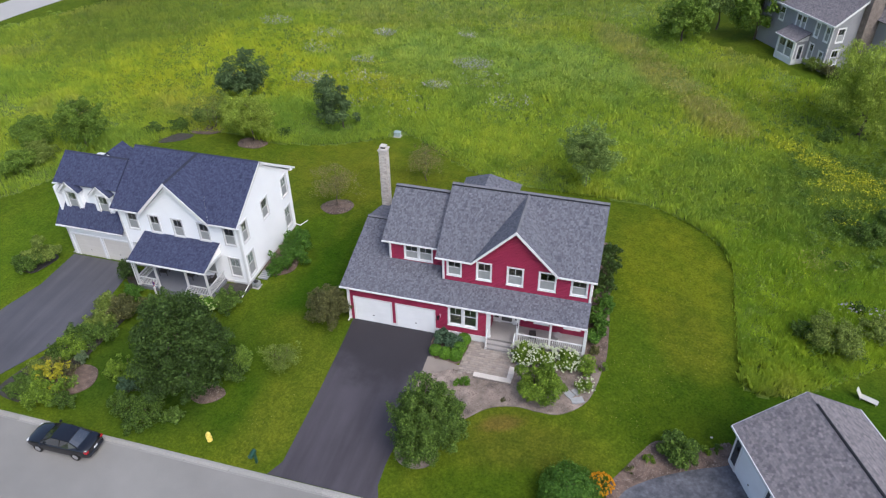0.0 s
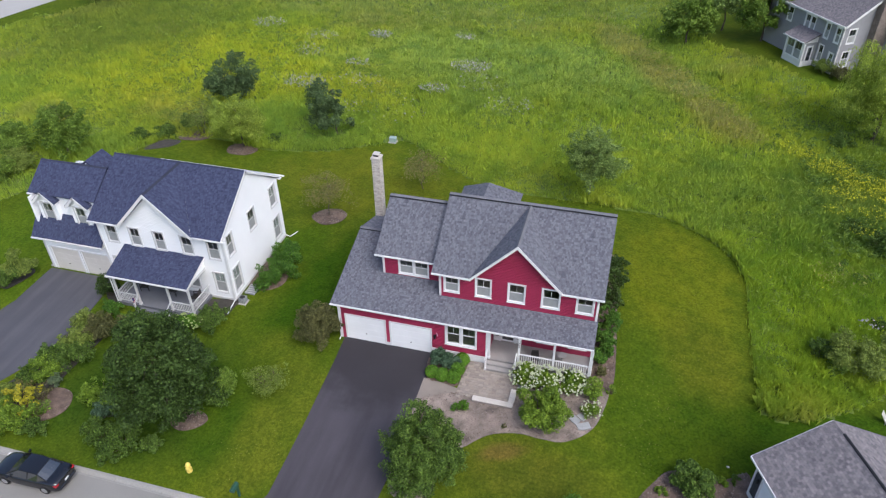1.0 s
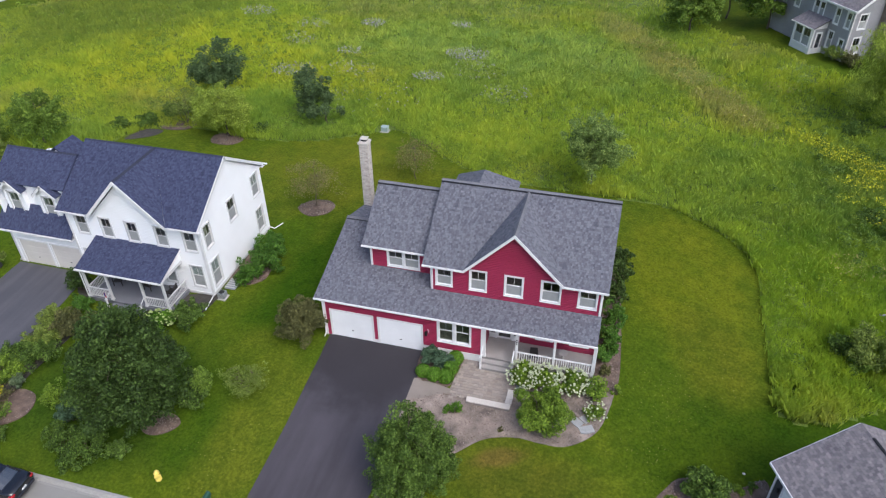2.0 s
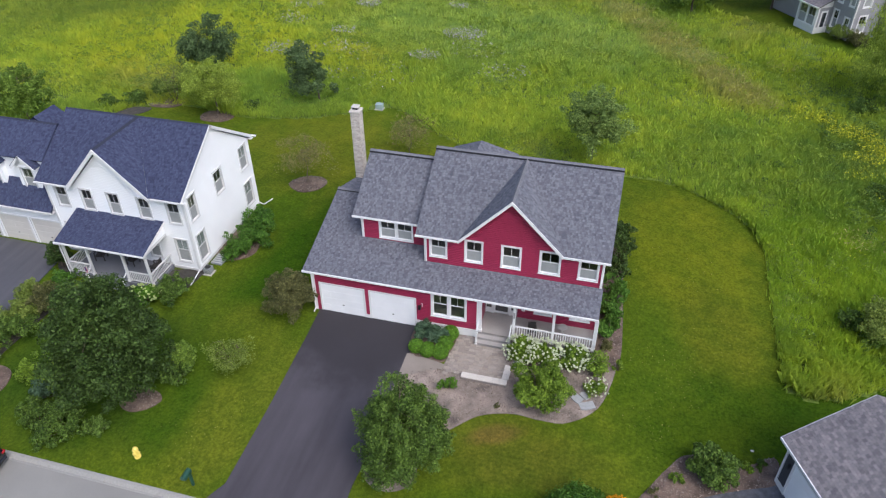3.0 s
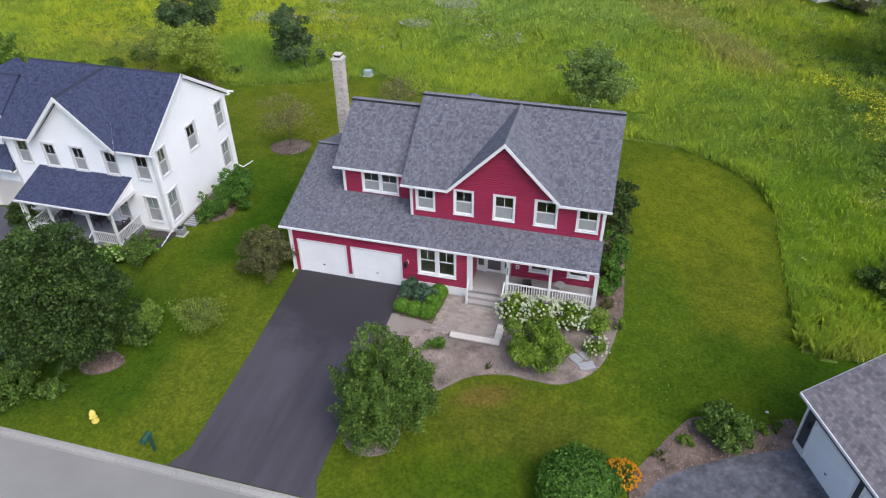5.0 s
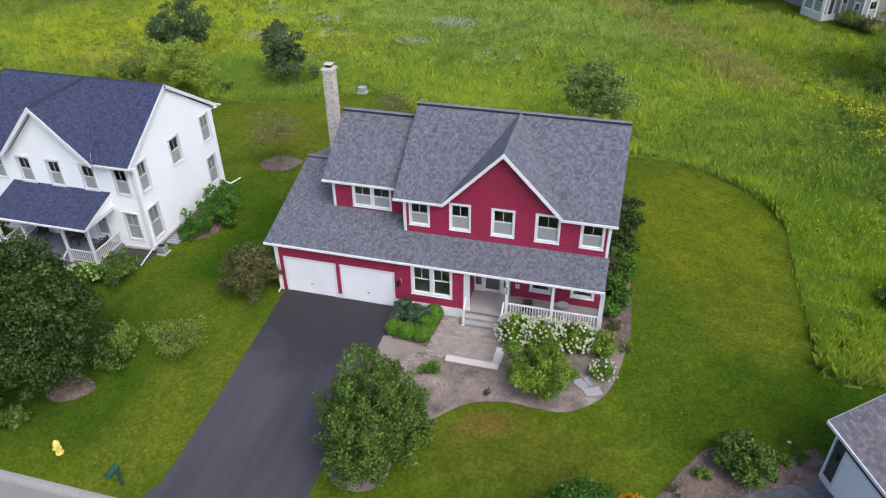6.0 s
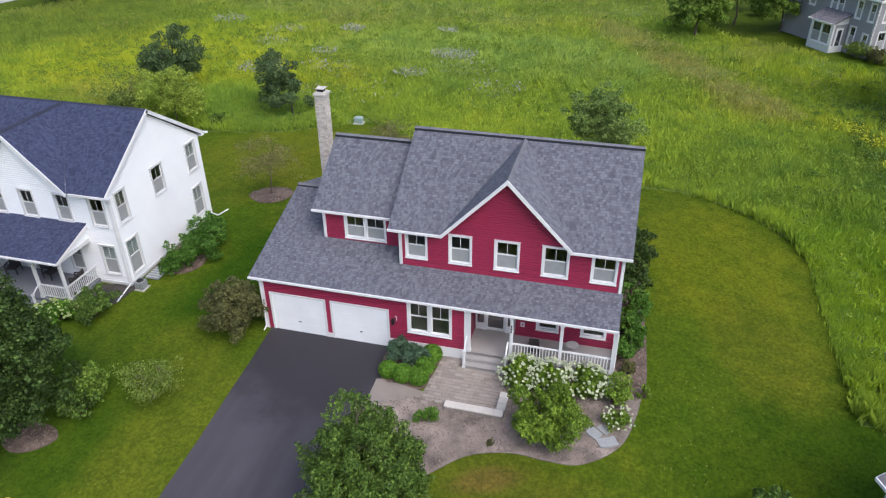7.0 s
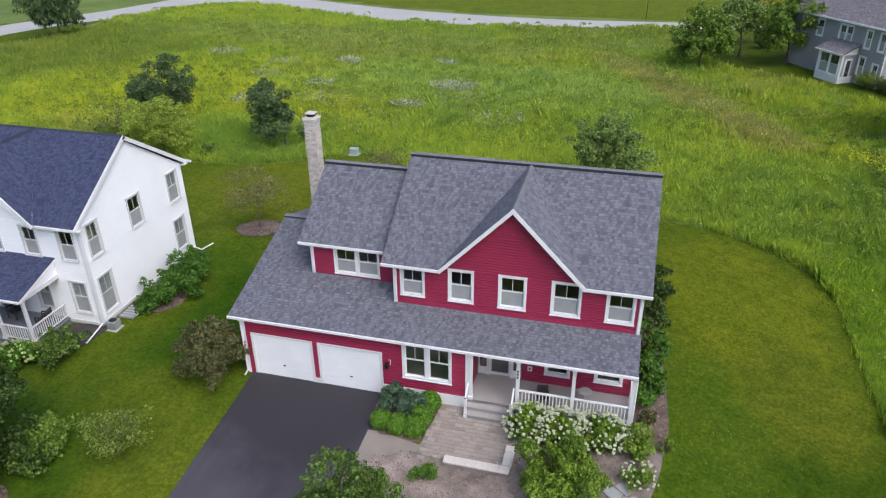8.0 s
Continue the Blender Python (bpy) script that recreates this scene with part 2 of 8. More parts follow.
M_DARK_SOIL = surface("dark_garden_soil", (0.05, 0.045, 0.04), 0.95, 2, 18, 0.3, 0.8, dist=0.04)
M_MEADOW_FLOOR = surface("meadow_undergrowth", (0.110, 0.160, 0.020), 0.9, 0.15, 5, 0.4, 0.9, dist=0.15)
M_PAVER = pieces("tan_concrete_paver", [(0.27, 0.225, 0.195), (0.33, 0.28, 0.245), (0.24, 0.205, 0.185), (0.35, 0.305, 0.27)], 0.85, 14)
M_WALK = surface("pale_exposed_concrete", (0.235, 0.20, 0.175), 0.85, 0.8, 26, 0.12, 0.3)
M_SEAT_CAP = pieces("limestone_cap", [(0.52, 0.48, 0.44), (0.57, 0.53, 0.49)], 0.8, 14, 0.2)
M_SEAT_BLOCK = pieces("wall_block", [(0.22, 0.19, 0.18), (0.29, 0.255, 0.235)], 0.85, 14)
M_FLAGSTONE = pieces("bluestone_slab", [(0.29, 0.30, 0.31), (0.35, 0.35, 0.345), (0.26, 0.27, 0.285)], 0.8, 9, 0.2)
M_BRICK = pieces("pale_tumbled_brick", [(0.50, 0.45, 0.40), (0.62, 0.57, 0.52), (0.40, 0.35, 0.31), (0.56, 0.53, 0.49)], 0.9, 14)
M_BRICK_FAR = surface("brown_rough_brick", (0.20, 0.165, 0.145), 0.9, 2.0, 9, 0.3, 0.4)
M_MORTAR = surface("mortar", (0.42, 0.39, 0.36), 0.95, 1, 25, 0.1, 0.2)
M_JOINT = surface("joint_sand", (0.215, 0.185, 0.16), 0.95, 1, 25, 0.1, 0.2)
M_GLASS = glass_pane("window_glass")
M_SCREEN = surface("insect_screen", (0.30, 0.31, 0.31), 0.7, 2, 80, 0.1, 0.1)
M_ROOM = surface("dim_room_paint", (0.52, 0.49, 0.40), 0.8, 0.7, 6, 0.2, 0.0)
M_BLIND = surface("pale_window_blind", (0.50, 0.51, 0.51), 0.7, 2, 14, 0.1, 0.1)
M_DECK = surface("gray_deck_paint", (0.33, 0.31, 0.30), 0.7, 0.8, 14, 0.1, 0.15)
M_DECK_GRAY = surface("slate_gray_deck_paint", (0.17, 0.175, 0.20), 0.7, 0.8, 14, 0.1, 0.15)
M_PORCH_FRAME = surface("pale_gray_porch_paint", (0.61, 0.61, 0.62), 0.55, 0.8, 14, 0.05, 0.1)
M_DARK_METAL = surface("dark_metal", (0.03, 0.03, 0.032), 0.4, 2, 20, 0.1, 0.05, 0.6)
M_STEEL = surface("galvanised_steel", (0.55, 0.56, 0.57), 0.4, 2, 20, 0.1, 0.05, 0.8)
M_AC = surface("light_gray_enamel", (0.25, 0.265, 0.28), 0.5, 2, 20, 0.1, 0.05)
M_UTILITY = surface("pale_green_enamel", (0.30, 0.38, 0.36), 0.5, 2, 12, 0.08, 0.05)
M_BARK = surface("gray_brown_bark", (0.11, 0.085, 0.065), 0.95, 3, 25, 0.3, 0.8, coord="Object", dist=0.03)
M_CARPAINT = surface("black_car_paint", (0.006, 0.006, 0.009), 0.12, 1, 3, 0.05, 0.0, spec=0.7)
M_CARGLASS = surface("tinted_car_glass", (0.02, 0.023, 0.027), 0.05, 1, 3, 0.05, 0.0, spec=0.9)
M_CARGLASS.node_tree.nodes["Principled BSDF"].inputs["IOR"].default_value = 2.0
M_CARPAINT.node_tree.nodes["Principled BSDF"].inputs["IOR"].default_value = 1.6
M_RUBBER = surface("tyre_rubber", (0.012, 0.012, 0.012), 0.8, 2, 30, 0.1, 0.1)
M_ALLOY = surface("silver_alloy", (0.6, 0.6, 0.62), 0.3, 2, 30, 0.05, 0.0, 0.9)
M_LAMP_RED = surface("red_lamp_lens", (0.35, 0.01, 0.015), 0.2, 2, 10, 0.05, 0.0)
M_LAMP_CLEAR = surface("clear_lamp_lens", (0.7, 0.72, 0.75), 0.15, 2, 10, 0.05, 0.0)
M_PLATE = surface("white_plate", (0.7, 0.7, 0.7), 0.5, 2, 10, 0.05, 0.0)
M_YELLOW = surface("yellow_hydrant_paint", (0.78, 0.62, 0.14), 0.45, 2, 14, 0.1, 0.1)
M_MAILBOX = surface("dark_green_plastic", (0.022, 0.075, 0.050), 0.4, 2, 14, 0.1, 0.1)
M_SLIDE = surface("cream_plastic", (0.46, 0.45, 0.41), 0.45, 1, 10, 0.05, 0.05)
M_WICKER = surface("dark_wicker", (0.035, 0.03, 0.03), 0.7, 3, 30, 0.2, 0.4)
M_STONE_TABLE = surface("cast_stone", (0.38, 0.36, 0.35), 0.85, 3, 20, 0.12, 0.2)
M_FLAG_RED = surface("red_cloth", (0.40, 0.03, 0.05), 0.9, 3, 40, 0.05, 0.1)
M_FLAG_WHITE = surface("white_cloth", (0.75, 0.75, 0.75), 0.9, 3, 40, 0.05, 0.1)
M_FLAG_BLUE = surface("blue_cloth", (0.03, 0.05, 0.22), 0.9, 3, 40, 0.05, 0.1)
L_DARK = foliage("deep_green_leaf", (0.007, 0.019, 0.004), (0.105, 0.175, 0.038))
L_OAK = foliage("mid_green_leaf", (0.011, 0.032, 0.005), (0.190, 0.300, 0.052))
L_LIME = foliage("yellow_green_leaf", (0.042, 0.088, 0.008), (0.280, 0.410, 0.046))
L_BOX = foliage("boxwood_leaf", (0.036, 0.096, 0.010), (0.185, 0.36, 0.034))
L_OLIVE = foliage("olive_leaf", (0.080, 0.120, 0.018), (0.300, 0.380, 0.080))
L_SILVER = foliage("silvery_green_leaf", (0.052, 0.09, 0.042), (0.232, 0.29, 0.164))
L_MID = foliage("soft_green_leaf", (0.050, 0.100, 0.010), (0.260, 0.380, 0.060))
L_WILLOW = foliage("willow_leaf", (0.140, 0.205, 0.028), (0.540, 0.650, 0.105), thin=0.4)
L_BROWN = foliage("bronze_green_leaf", (0.038, 0.050, 0.015), (0.215, 0.205, 0.078))
L_GOLD = foliage("golden_leaf", (0.190, 0.190, 0.015), (0.560, 0.520, 0.045))
L_PLUM = foliage("muted_plum_leaf", (0.130, 0.120, 0.040), (0.280, 0.260, 0.100))
L_SPRUCE = foliage("blue_green_needle", (0.032, 0.066, 0.036), (0.125, 0.200, 0.115))
L_YOUNG = foliage("dull_green_leaf", (0.050, 0.100, 0.022), (0.360, 0.480, 0.125))
L_BLUE = foliage("dusky_green_leaf", (0.020, 0.045, 0.015), (0.175, 0.255, 0.098))
L_HERB_DARK = foliage("dusky_herb_leaf", (0.070, 0.125, 0.022), (0.200, 0.300, 0.055), 0.6, 0.3, 0.3, 0.4, 0.15)
L_HOSTA = foliage("broad_green_leaf", (0.024, 0.072, 0.008), (0.14, 0.28, 0.038))
F_WHITE = foliage("white_petal", (0.50, 0.56, 0.34), (0.84, 0.86, 0.70), 0.7, 0.2)
F_ORANGE = foliage("orange_petal", (0.60, 0.24, 0.01), (0.85, 0.46, 0.02), 0.7, 0.2)
F_YELLOW = foliage("yellow_petal", (0.40, 0.43, 0.015), (0.68, 0.66, 0.04), 0.7, 0.2)
F_MAUVE = foliage("pale_mauve_petal", (0.30, 0.29, 0.27), (0.50, 0.46, 0.46), 0.7, 0.2)
F_LIME = foliage("pale_lime_petal", (0.40, 0.50, 0.16), (0.65, 0.72, 0.40), 0.7, 0.2)
L_LAWN = lawn_blade_material()
L_HERB = foliage("meadow_herb_leaf", (0.150, 0.225, 0.030), (0.340, 0.450, 0.060), 0.6, 0.4, 0.3, 0.4, 0.15)
F_SEED = foliage("brown_seed_head", (0.300, 0.275, 0.090), (0.440, 0.400, 0.150), 0.8, 0.4, 0.3, 0.3, 0.1)
M_CHIP = pieces("bark_chip", [(0.10, 0.075, 0.06), (0.20, 0.16, 0.135), (0.30, 0.25, 0.22), (0.15, 0.11, 0.09)], 0.95, 30, 0.3)


# ---------------------------------------------------------------- building blocks
from mathutils.geometry import delaunay_2d_cdt

WORLD = {}


def thing(name, at, label, category, group="", kind=""):
    ob = new(name)
    m = at if isinstance(at, Matrix) else Matrix.Translation(at)
    ob.matrix_basis = m
    ob.empty_display_size = 0.2
    WORLD[ob] = m.copy()
    return tagged(ob, label, category, group, kind)


def as_mesh(name, bm, material):
    if isinstance(bm, bpy.types.Mesh):
        return bm
    me = bpy.data.meshes.new(name)
    bm.to_mesh(me)
    bm.free()
    for mt in material if isinstance(material, (list, tuple)) else [material]:
        me.materials.append(mt)
    return me


def part(name, bm, material, parent, label="", m=None, kind=""):
    """Links bm as one mesh object under parent; its geometry is in the frame m (the world's, if none is given)."""
    ob = new(name, as_mesh(name, bm, material))
    m = m or Matrix.Identity(4)
    ob.parent = parent
    ob.matrix_basis = WORLD[parent].inverted() @ m
    WORLD[ob] = m.copy()
    return tagged(ob, label, "", "", kind)


def solo(name, bm, material, label, category, m=None, group="", kind=""):
    ob = new(name, as_mesh(name, bm, material))
    ob.matrix_basis = m or Matrix.Identity(4)
    WORLD[ob] = ob.matrix_basis.copy()
    return tagged(ob, label, category, group, kind)


def box(bm, x0, x1, y0, y1, z0, z1, bevel=0.0):
    v = [bm.verts.new((x, y, z)) for z in (z0, z1) for y in (y0, y1) for x in (x0, x1)]
    fs = [bm.faces.new([v[i] for i in f]) for f in ((0, 2, 3, 1), (4, 5, 7, 6), (0, 1, 5, 4), (2, 6, 7, 3), (0, 4, 6, 2), (1, 3, 7, 5))]
    if bevel:
        es = {e for f in fs for e in f.edges}
        bmesh.ops.bevel(bm, geom=list(es), offset=bevel, segments=1, affect="EDGES")
    return v


def boxes(*specs, bevel=0.0):
    bm = bmesh.new()
    for s in specs:
        box(bm, *s, bevel=bevel)
    return bm


def rod(bm, a, b, r0, r1=None, sides=8):
    a, b = Vector(a), Vector(b)
    r1 = r0 if r1 is None else r1
    q = (b - a).to_track_quat("Z", "Y").to_matrix()
    rings = []
    for p, r in ((a, r0), (b, r1)):
        rings.append([bm.verts.new(p + q @ Vector((r * math.cos(k * math.tau / sides), r * math.sin(k * math.tau / sides), 0))) for k in range(sides)])
    for k in range(sides):
        bm.faces.new((rings[0][k], rings[0][(k + 1) % sides], rings[1][(k + 1) % sides], rings[1][k]))
    bm.faces.new(rings[0][::-1])
    bm.faces.new(rings[1])


def beam(bm, a, b, w, h, up=(0, 0, 1)):
    """A board from a to b, w wide across and h high along up, hanging below the line."""
    a, b, up = Vector(a), Vector(b), Vector(up)
    d = (b - a).normalized()
    s = d.cross(up).normalized() * w / 2
    u = s.cross(d).normalized() * h
    v = [bm.verts.new(p + k * s + j * u) for p in (a, b) for j in (0, -1) for k in (-1, 1)]
    for f in ((0, 1, 3, 2), (4, 6, 7, 5), (0, 4, 5, 1), (2, 3, 7, 6), (0, 2, 6, 4), (1, 5, 7, 3)):
        bm.faces.new([v[i] for i in f])
    bmesh.ops.recalc_face_normals(bm, faces=list({f for q in v for f in q.link_faces}))


def prism(bm, pts, off):
    """A solid between the polygon pts and the same moved by off."""
    a = [bm.verts.new(p) for p in pts]
    b = [bm.verts.new(Vector(p) + Vector(off)) for p in pts]
    n = len(pts)
    fs = [bm.faces.new(a), bm.faces.new(b[::-1])]
    for i in range(n):
        fs.append(bm.faces.new((a[i], b[i], b[(i + 1) % n], a[(i + 1) % n])))
    bmesh.ops.recalc_face_normals(bm, faces=fs)


def clip_band(poly, lo, hi):
    for sign, lim in ((1, lo), (-1, -hi)):
        out = []
        for i, p in enumerate(poly):
            q = poly[(i + 1) % len(poly)]
            dp, dq = sign * p[1] - lim, sign * q[1] - lim
            if dp >= 0:
                out.append(p)
            if (dp > 0 > dq) or (dp < 0 < dq):
                t = dp / (dp - dq)
                out.append((p[0] + t * (q[0] - p[0]), p[1] + t * (q[1] - p[1])))
        poly = out
        if len(poly) < 3:
            return []
    return poly


def roof_slope(parent, pts, material, course=0.145, thick=0.12, name="roof", label=""):
    """One slope of a roof: lapped shingle courses over a deck. pts: its convex outline."""
    pts = [Vector(p) for p in pts]
    n = (pts[1] - pts[0]).cross(pts[2] - pts[0]).normalized()
    if n.z < 0:
        pts, n = pts[::-1], -n
    up = (Vector((0, 0, 1)) - n * n.z).normalized()
    u = up.cross(n)
    o = pts[0]
    flat = [((p - o).dot(u), (p - o).dot(up)) for p in pts]
    lo, hi = min(p[1] for p in flat), max(p[1] for p in flat)
    bm = bmesh.new()
    prism(bm, pts, n * -thick)
    uvl = bm.loops.layers.uv.new("UVMap")
    k = 0
    while lo + k * course < hi - 0.01:
        v0, v1 = lo + k * course, min(hi, lo + (k + 1) * course)
        ring = clip_band(flat, v0, v1)
        if len(ring) >= 3:
            vs = [bm.verts.new(o + u * a + up * b + n * (0.004 + 0.011 * (1 - (b - v0) / (v1 - v0)))) for a, b in ring]
            f = bm.faces.new(vs)
            for lp, (a, b) in zip(f.loops, ring):
                lp[uvl].uv = (a + 50, b - lo + 0.002)
            low = [(a, b) for a, b in ring if abs(b - v0) < 1e-6]
            if len(low) == 2:
                q = [bm.verts.new(o + u * a + up * b + n * h) for (a, b), h in ((low[0], 0.015), (low[1], 0.015), (low[1], 0.004), (low[0], 0.004))]
                bm.faces.new(q)
        k += 1
    bmesh.ops.remove_doubles(bm, verts=bm.verts[:], dist=0.0005)
    bmesh.ops.recalc_face_normals(bm, faces=bm.faces[:])
    return part(name, bm, material, parent, label)


def ridge_cap(parent, a, b, material, w=0.30, h=0.075, vent=True):
    """A ridge vent: a dark slotted strip, painted black for its shadow line, under overlapping cap shingles."""
    a, b = Vector(a), Vector(b)
    d = (b - a).normalized()
    s = d.cross(Vector((0, 0, 1))).normalized()
    up = s.cross(d).normalized()
    if vent:
        bm = bmesh.new()
        beam(bm, a + up * (h - 0.035), b + up * (h - 0.035), w * 1.02, 0.11)
        part("ridge_vent", bm, M_VENT, parent, "dark ridge vent strip")
    else:
        h = 0.03
    bm = bmesh.new()
    L, step, x = (b - a).length, 0.26, 0.0
    while x < L - 0.02:
        e = min(L, x + step + 0.03)
        for k in (-1, 1):
            p = [a + d * x + up * (h + 0.012), a + d * e + up * h, a + d * e + s * k * w / 2 + up * (h - w * (0.14 if vent else 0.45)), a + d * x + s * k * w / 2 + up * (h - w * (0.14 if vent else 0.45) + 0.012)]
            prism(bm, p, up * -0.02)
        x += step
    return part("ridge_cap", bm, material, parent)


def siding(bm, rect, z0, holes, gable=None, row=0.125, proud=0.03):
    """Lapped boards on a wall in its own frame (x along, -y out, z up). rect: x0, x1, z1; gable: (x_mid, z_top) above z1."""
    x0, x1, z1 = rect
    top = gable[1] if gable else z1

    def ends(z):
        if gable and z > z1:
            t = (z - z1) / (gable[1] - z1)
            return x0 + (gable[0] - x0) * t, x1 + (gable[0] - x1) * t
        return x0, x1

    z, made = z0, []
    while z < top - 0.02:
        e = min(z + row, top - 0.001)
        (a, b), (c, d) = ends(z), ends(e)
        spans = [(a, b)]
        for hx0, hx1, hz0, hz1 in holes:
            if hz0 < e - 0.01 and hz1 > z + 0.01:
                spans = [s for p, q in spans for s in ((p, min(q, hx0)), (max(p, hx1), q)) if s[1] - s[0] > 0.01]
        cuts = sorted({v for hh in holes for v in hh[:2]})
        spans = [s for p, q in spans for s in zip([p, *(v for v in cuts if p + 0.005 < v < q - 0.005)], [*(v for v in cuts if p + 0.005 < v < q - 0.005), q])]
        for p, q in spans:
            pt, qt = (c if p == a else p), (d if q == b else q)
            lip, gv = (e - z) * 0.70, (e - z) * 0.78
            lerp = lambda u, w, h: u + (w - u) * h / (e - z)
            v = [bm.verts.new(k) for k in ((p, -proud, z), (q, -proud, z), (lerp(q, qt, lip), -proud, z + lip), (lerp(p, pt, lip), -proud, z + lip), (lerp(q, qt, gv), -0.002, z + gv), (lerp(p, pt, gv), -0.002, z + gv), (qt, -0.002, e), (pt, -0.002, e), (p, -0.002, z), (q, -0.002, z))]
            made += v
            for f in ((0, 1, 2, 3), (3, 2, 4, 5), (5, 4, 6, 7), (0, 8, 9, 1)):
                bm.faces.new([v[i] for i in f])
        z = e
    bmesh.ops.remove_doubles(bm, verts=made, dist=0.0005)


def wall_core(bm, rect, z0, holes, thick=0.15, gable=None):
    """The solid wall with its openings, in the wall's own frame."""
    x0, x1, z1 = rect
    xs = sorted({x0, x1, *(min(max(v, x0), x1) for h in holes for v in h[:2])})
    zs = sorted({z0, z1, *(min(max(v, z0), z1) for h in holes for v in h[2:])})
    for a, b in zip(xs, xs[1:]):
        for c, d in zip(zs, zs[1:]):
            mx, mz = (a + b) / 2, (c + d) / 2
            if not any(h[0] < mx < h[1] and h[2] < mz < h[3] for h in holes):
                box(bm, a, b, 0.0, thick, c, d)
    bmesh.ops.remove_doubles(bm, verts=bm.verts[:], dist=0.0005)
    if gable:
        prism(bm, [(x0, 0, z1), (x1, 0, z1), (gable[0], 0, gable[1])], (0, thick, 0))


def wall(parent, frame_m, rect, z0, holes, material, gable=None, boards=True, label="", name="wall", proud=0.03):
    bm = bmesh.new()
    core_holes = [h for h in holes]
    wall_core(bm, rect, z0, core_holes, gable=gable)
    if boards:
        siding(bm, rect, z0, holes, gable, proud=proud)
    return part(name, bm, material, parent, label, frame_m)


WINDOW_CACHE = {}


def ring(bm, x0, x1, z0, z1, t, y0, y1):
    """A rectangular frame with members t wide, as one solid."""
    o = [(x0, z0), (x1, z0), (x1, z1), (x0, z1)]
    i = [(x0 + t, z0 + t), (x1 - t, z0 + t), (x1 - t, z1 - t), (x0 + t, z1 - t)]
    v = [[bm.verts.new((x, y, z)) for x, z in c] for c in (o, i) for y in (y0, y1)]
    of, ob_, nf, nb = v
    for k in range(4):
        j = (k + 1) % 4
        for f in ((of[k], of[j], nf[j], nf[k]), (ob_[j], ob_[k], nb[k], nb[j]), (of[j], of[k], ob_[k], ob_[j]), (nf[k], nf[j], nb[j], nb[k])):
            bm.faces.new(f)


def ring_mesh(*a):
    bm = bmesh.new()
    ring(bm, *a)
    bmesh.ops.recalc_face_normals(bm, faces=bm.faces[:])
    return bm


def sash_window(parent, wall_m, x0, x1, z0, z1, units=1, trim=0.10, grille=True, trim_mat=None, screen=True, blind=False):
    """Double-hung window in a wall's frame: casing, two sashes each, glass, muntins above, screen below."""
    trim_mat = trim_mat or M_TRIM
    key = (round(x1 - x0, 2), round(z1 - z0, 2), units, trim, grille, trim_mat.name, screen, blind)
    w, h = key[0], key[1]
    if key not in WINDOW_CACHE:
        got = []
        t = trim
        got.append(("window", as_mesh("window", ring_mesh(0, w, 0, h, t, -0.05, 0.15), trim_mat)))
        got.append(("head_trim", as_mesh("head_trim", boxes((-0.015, w + 0.015, -0.07, 0.0, h, h + 0.025)), trim_mat)))
        got.append(("sill", as_mesh("sill", boxes((-0.02, w + 0.02, -0.08, -0.05, -0.01, 0.035)), trim_mat)))
        for k in range(1, units):
            c = w * k / units
            got.append(("mullion", as_mesh("mullion", boxes((c - t * 0.7, c + t * 0.7, -0.03, 0.14, t, h - t)), trim_mat)))
        uw = (w - 2 * t) / units
        for k in range(units):
            a = t + k * uw + (t * 0.7 if k else 0)
            b = t + (k + 1) * uw - (t * 0.7 if k < units - 1 else 0)
            mid, f = h * 0.52, 0.045
            for nm, c, d, y in (("upper_sash", mid - 0.03, h - t, 0.03), ("lower_sash", t, mid + 0.03, 0.05)):
                bm = ring_mesh(a, b, c, d, f, y, y + 0.035)
                got.append((nm, as_mesh(nm, bm, trim_mat)))
                bm = boxes((a + f, b - f, y + 0.014, y + 0.020, c + f, d - f))
                got.append(("pane", as_mesh("pane", bm, M_GLASS)))
            if grille:
                bm = boxes(((a + b) / 2 - 0.011, (a + b) / 2 + 0.011, 0.026, 0.043, mid, h - t - f))
                got.append(("muntin", as_mesh("muntin", bm, trim_mat)))
            if screen:
                bm = boxes((a + f, b - f, 0.040, 0.043, t + f, mid - 0.02))
                got.append(("insect_screen", as_mesh("insect_screen", bm, M_SCREEN)))
            if blind:
                bm = boxes((a + 0.01, b - 0.01, 0.10, 0.11, t, h - t if blind == "full" else mid))
                got.append(("blind", as_mesh("blind", bm, M_BLIND)))
        WINDOW_CACHE[key] = got
    got = WINDOW_CACHE[key]
    m = wall_m @ Matrix.Translation((x0, 0, z0))
    win = part("window", got[0][1], None, parent, "", m)
    for nm, me in got[1:]:
        o = part(nm, me, None, win, "", m)
        if nm == "pane":
            o.visible_shadow = False
    return win


def front_frame(y, x=0.0):
    return Matrix.Translation((x, y, 0))


def side_frame(x, y=0.0):
    """A wall that faces +x: its own x runs along +y."""
    return Matrix.Translation((x, y, 0)) @ Matrix.Rotation(radians(90), 4, "Z")


GARAGE_CACHE = {}


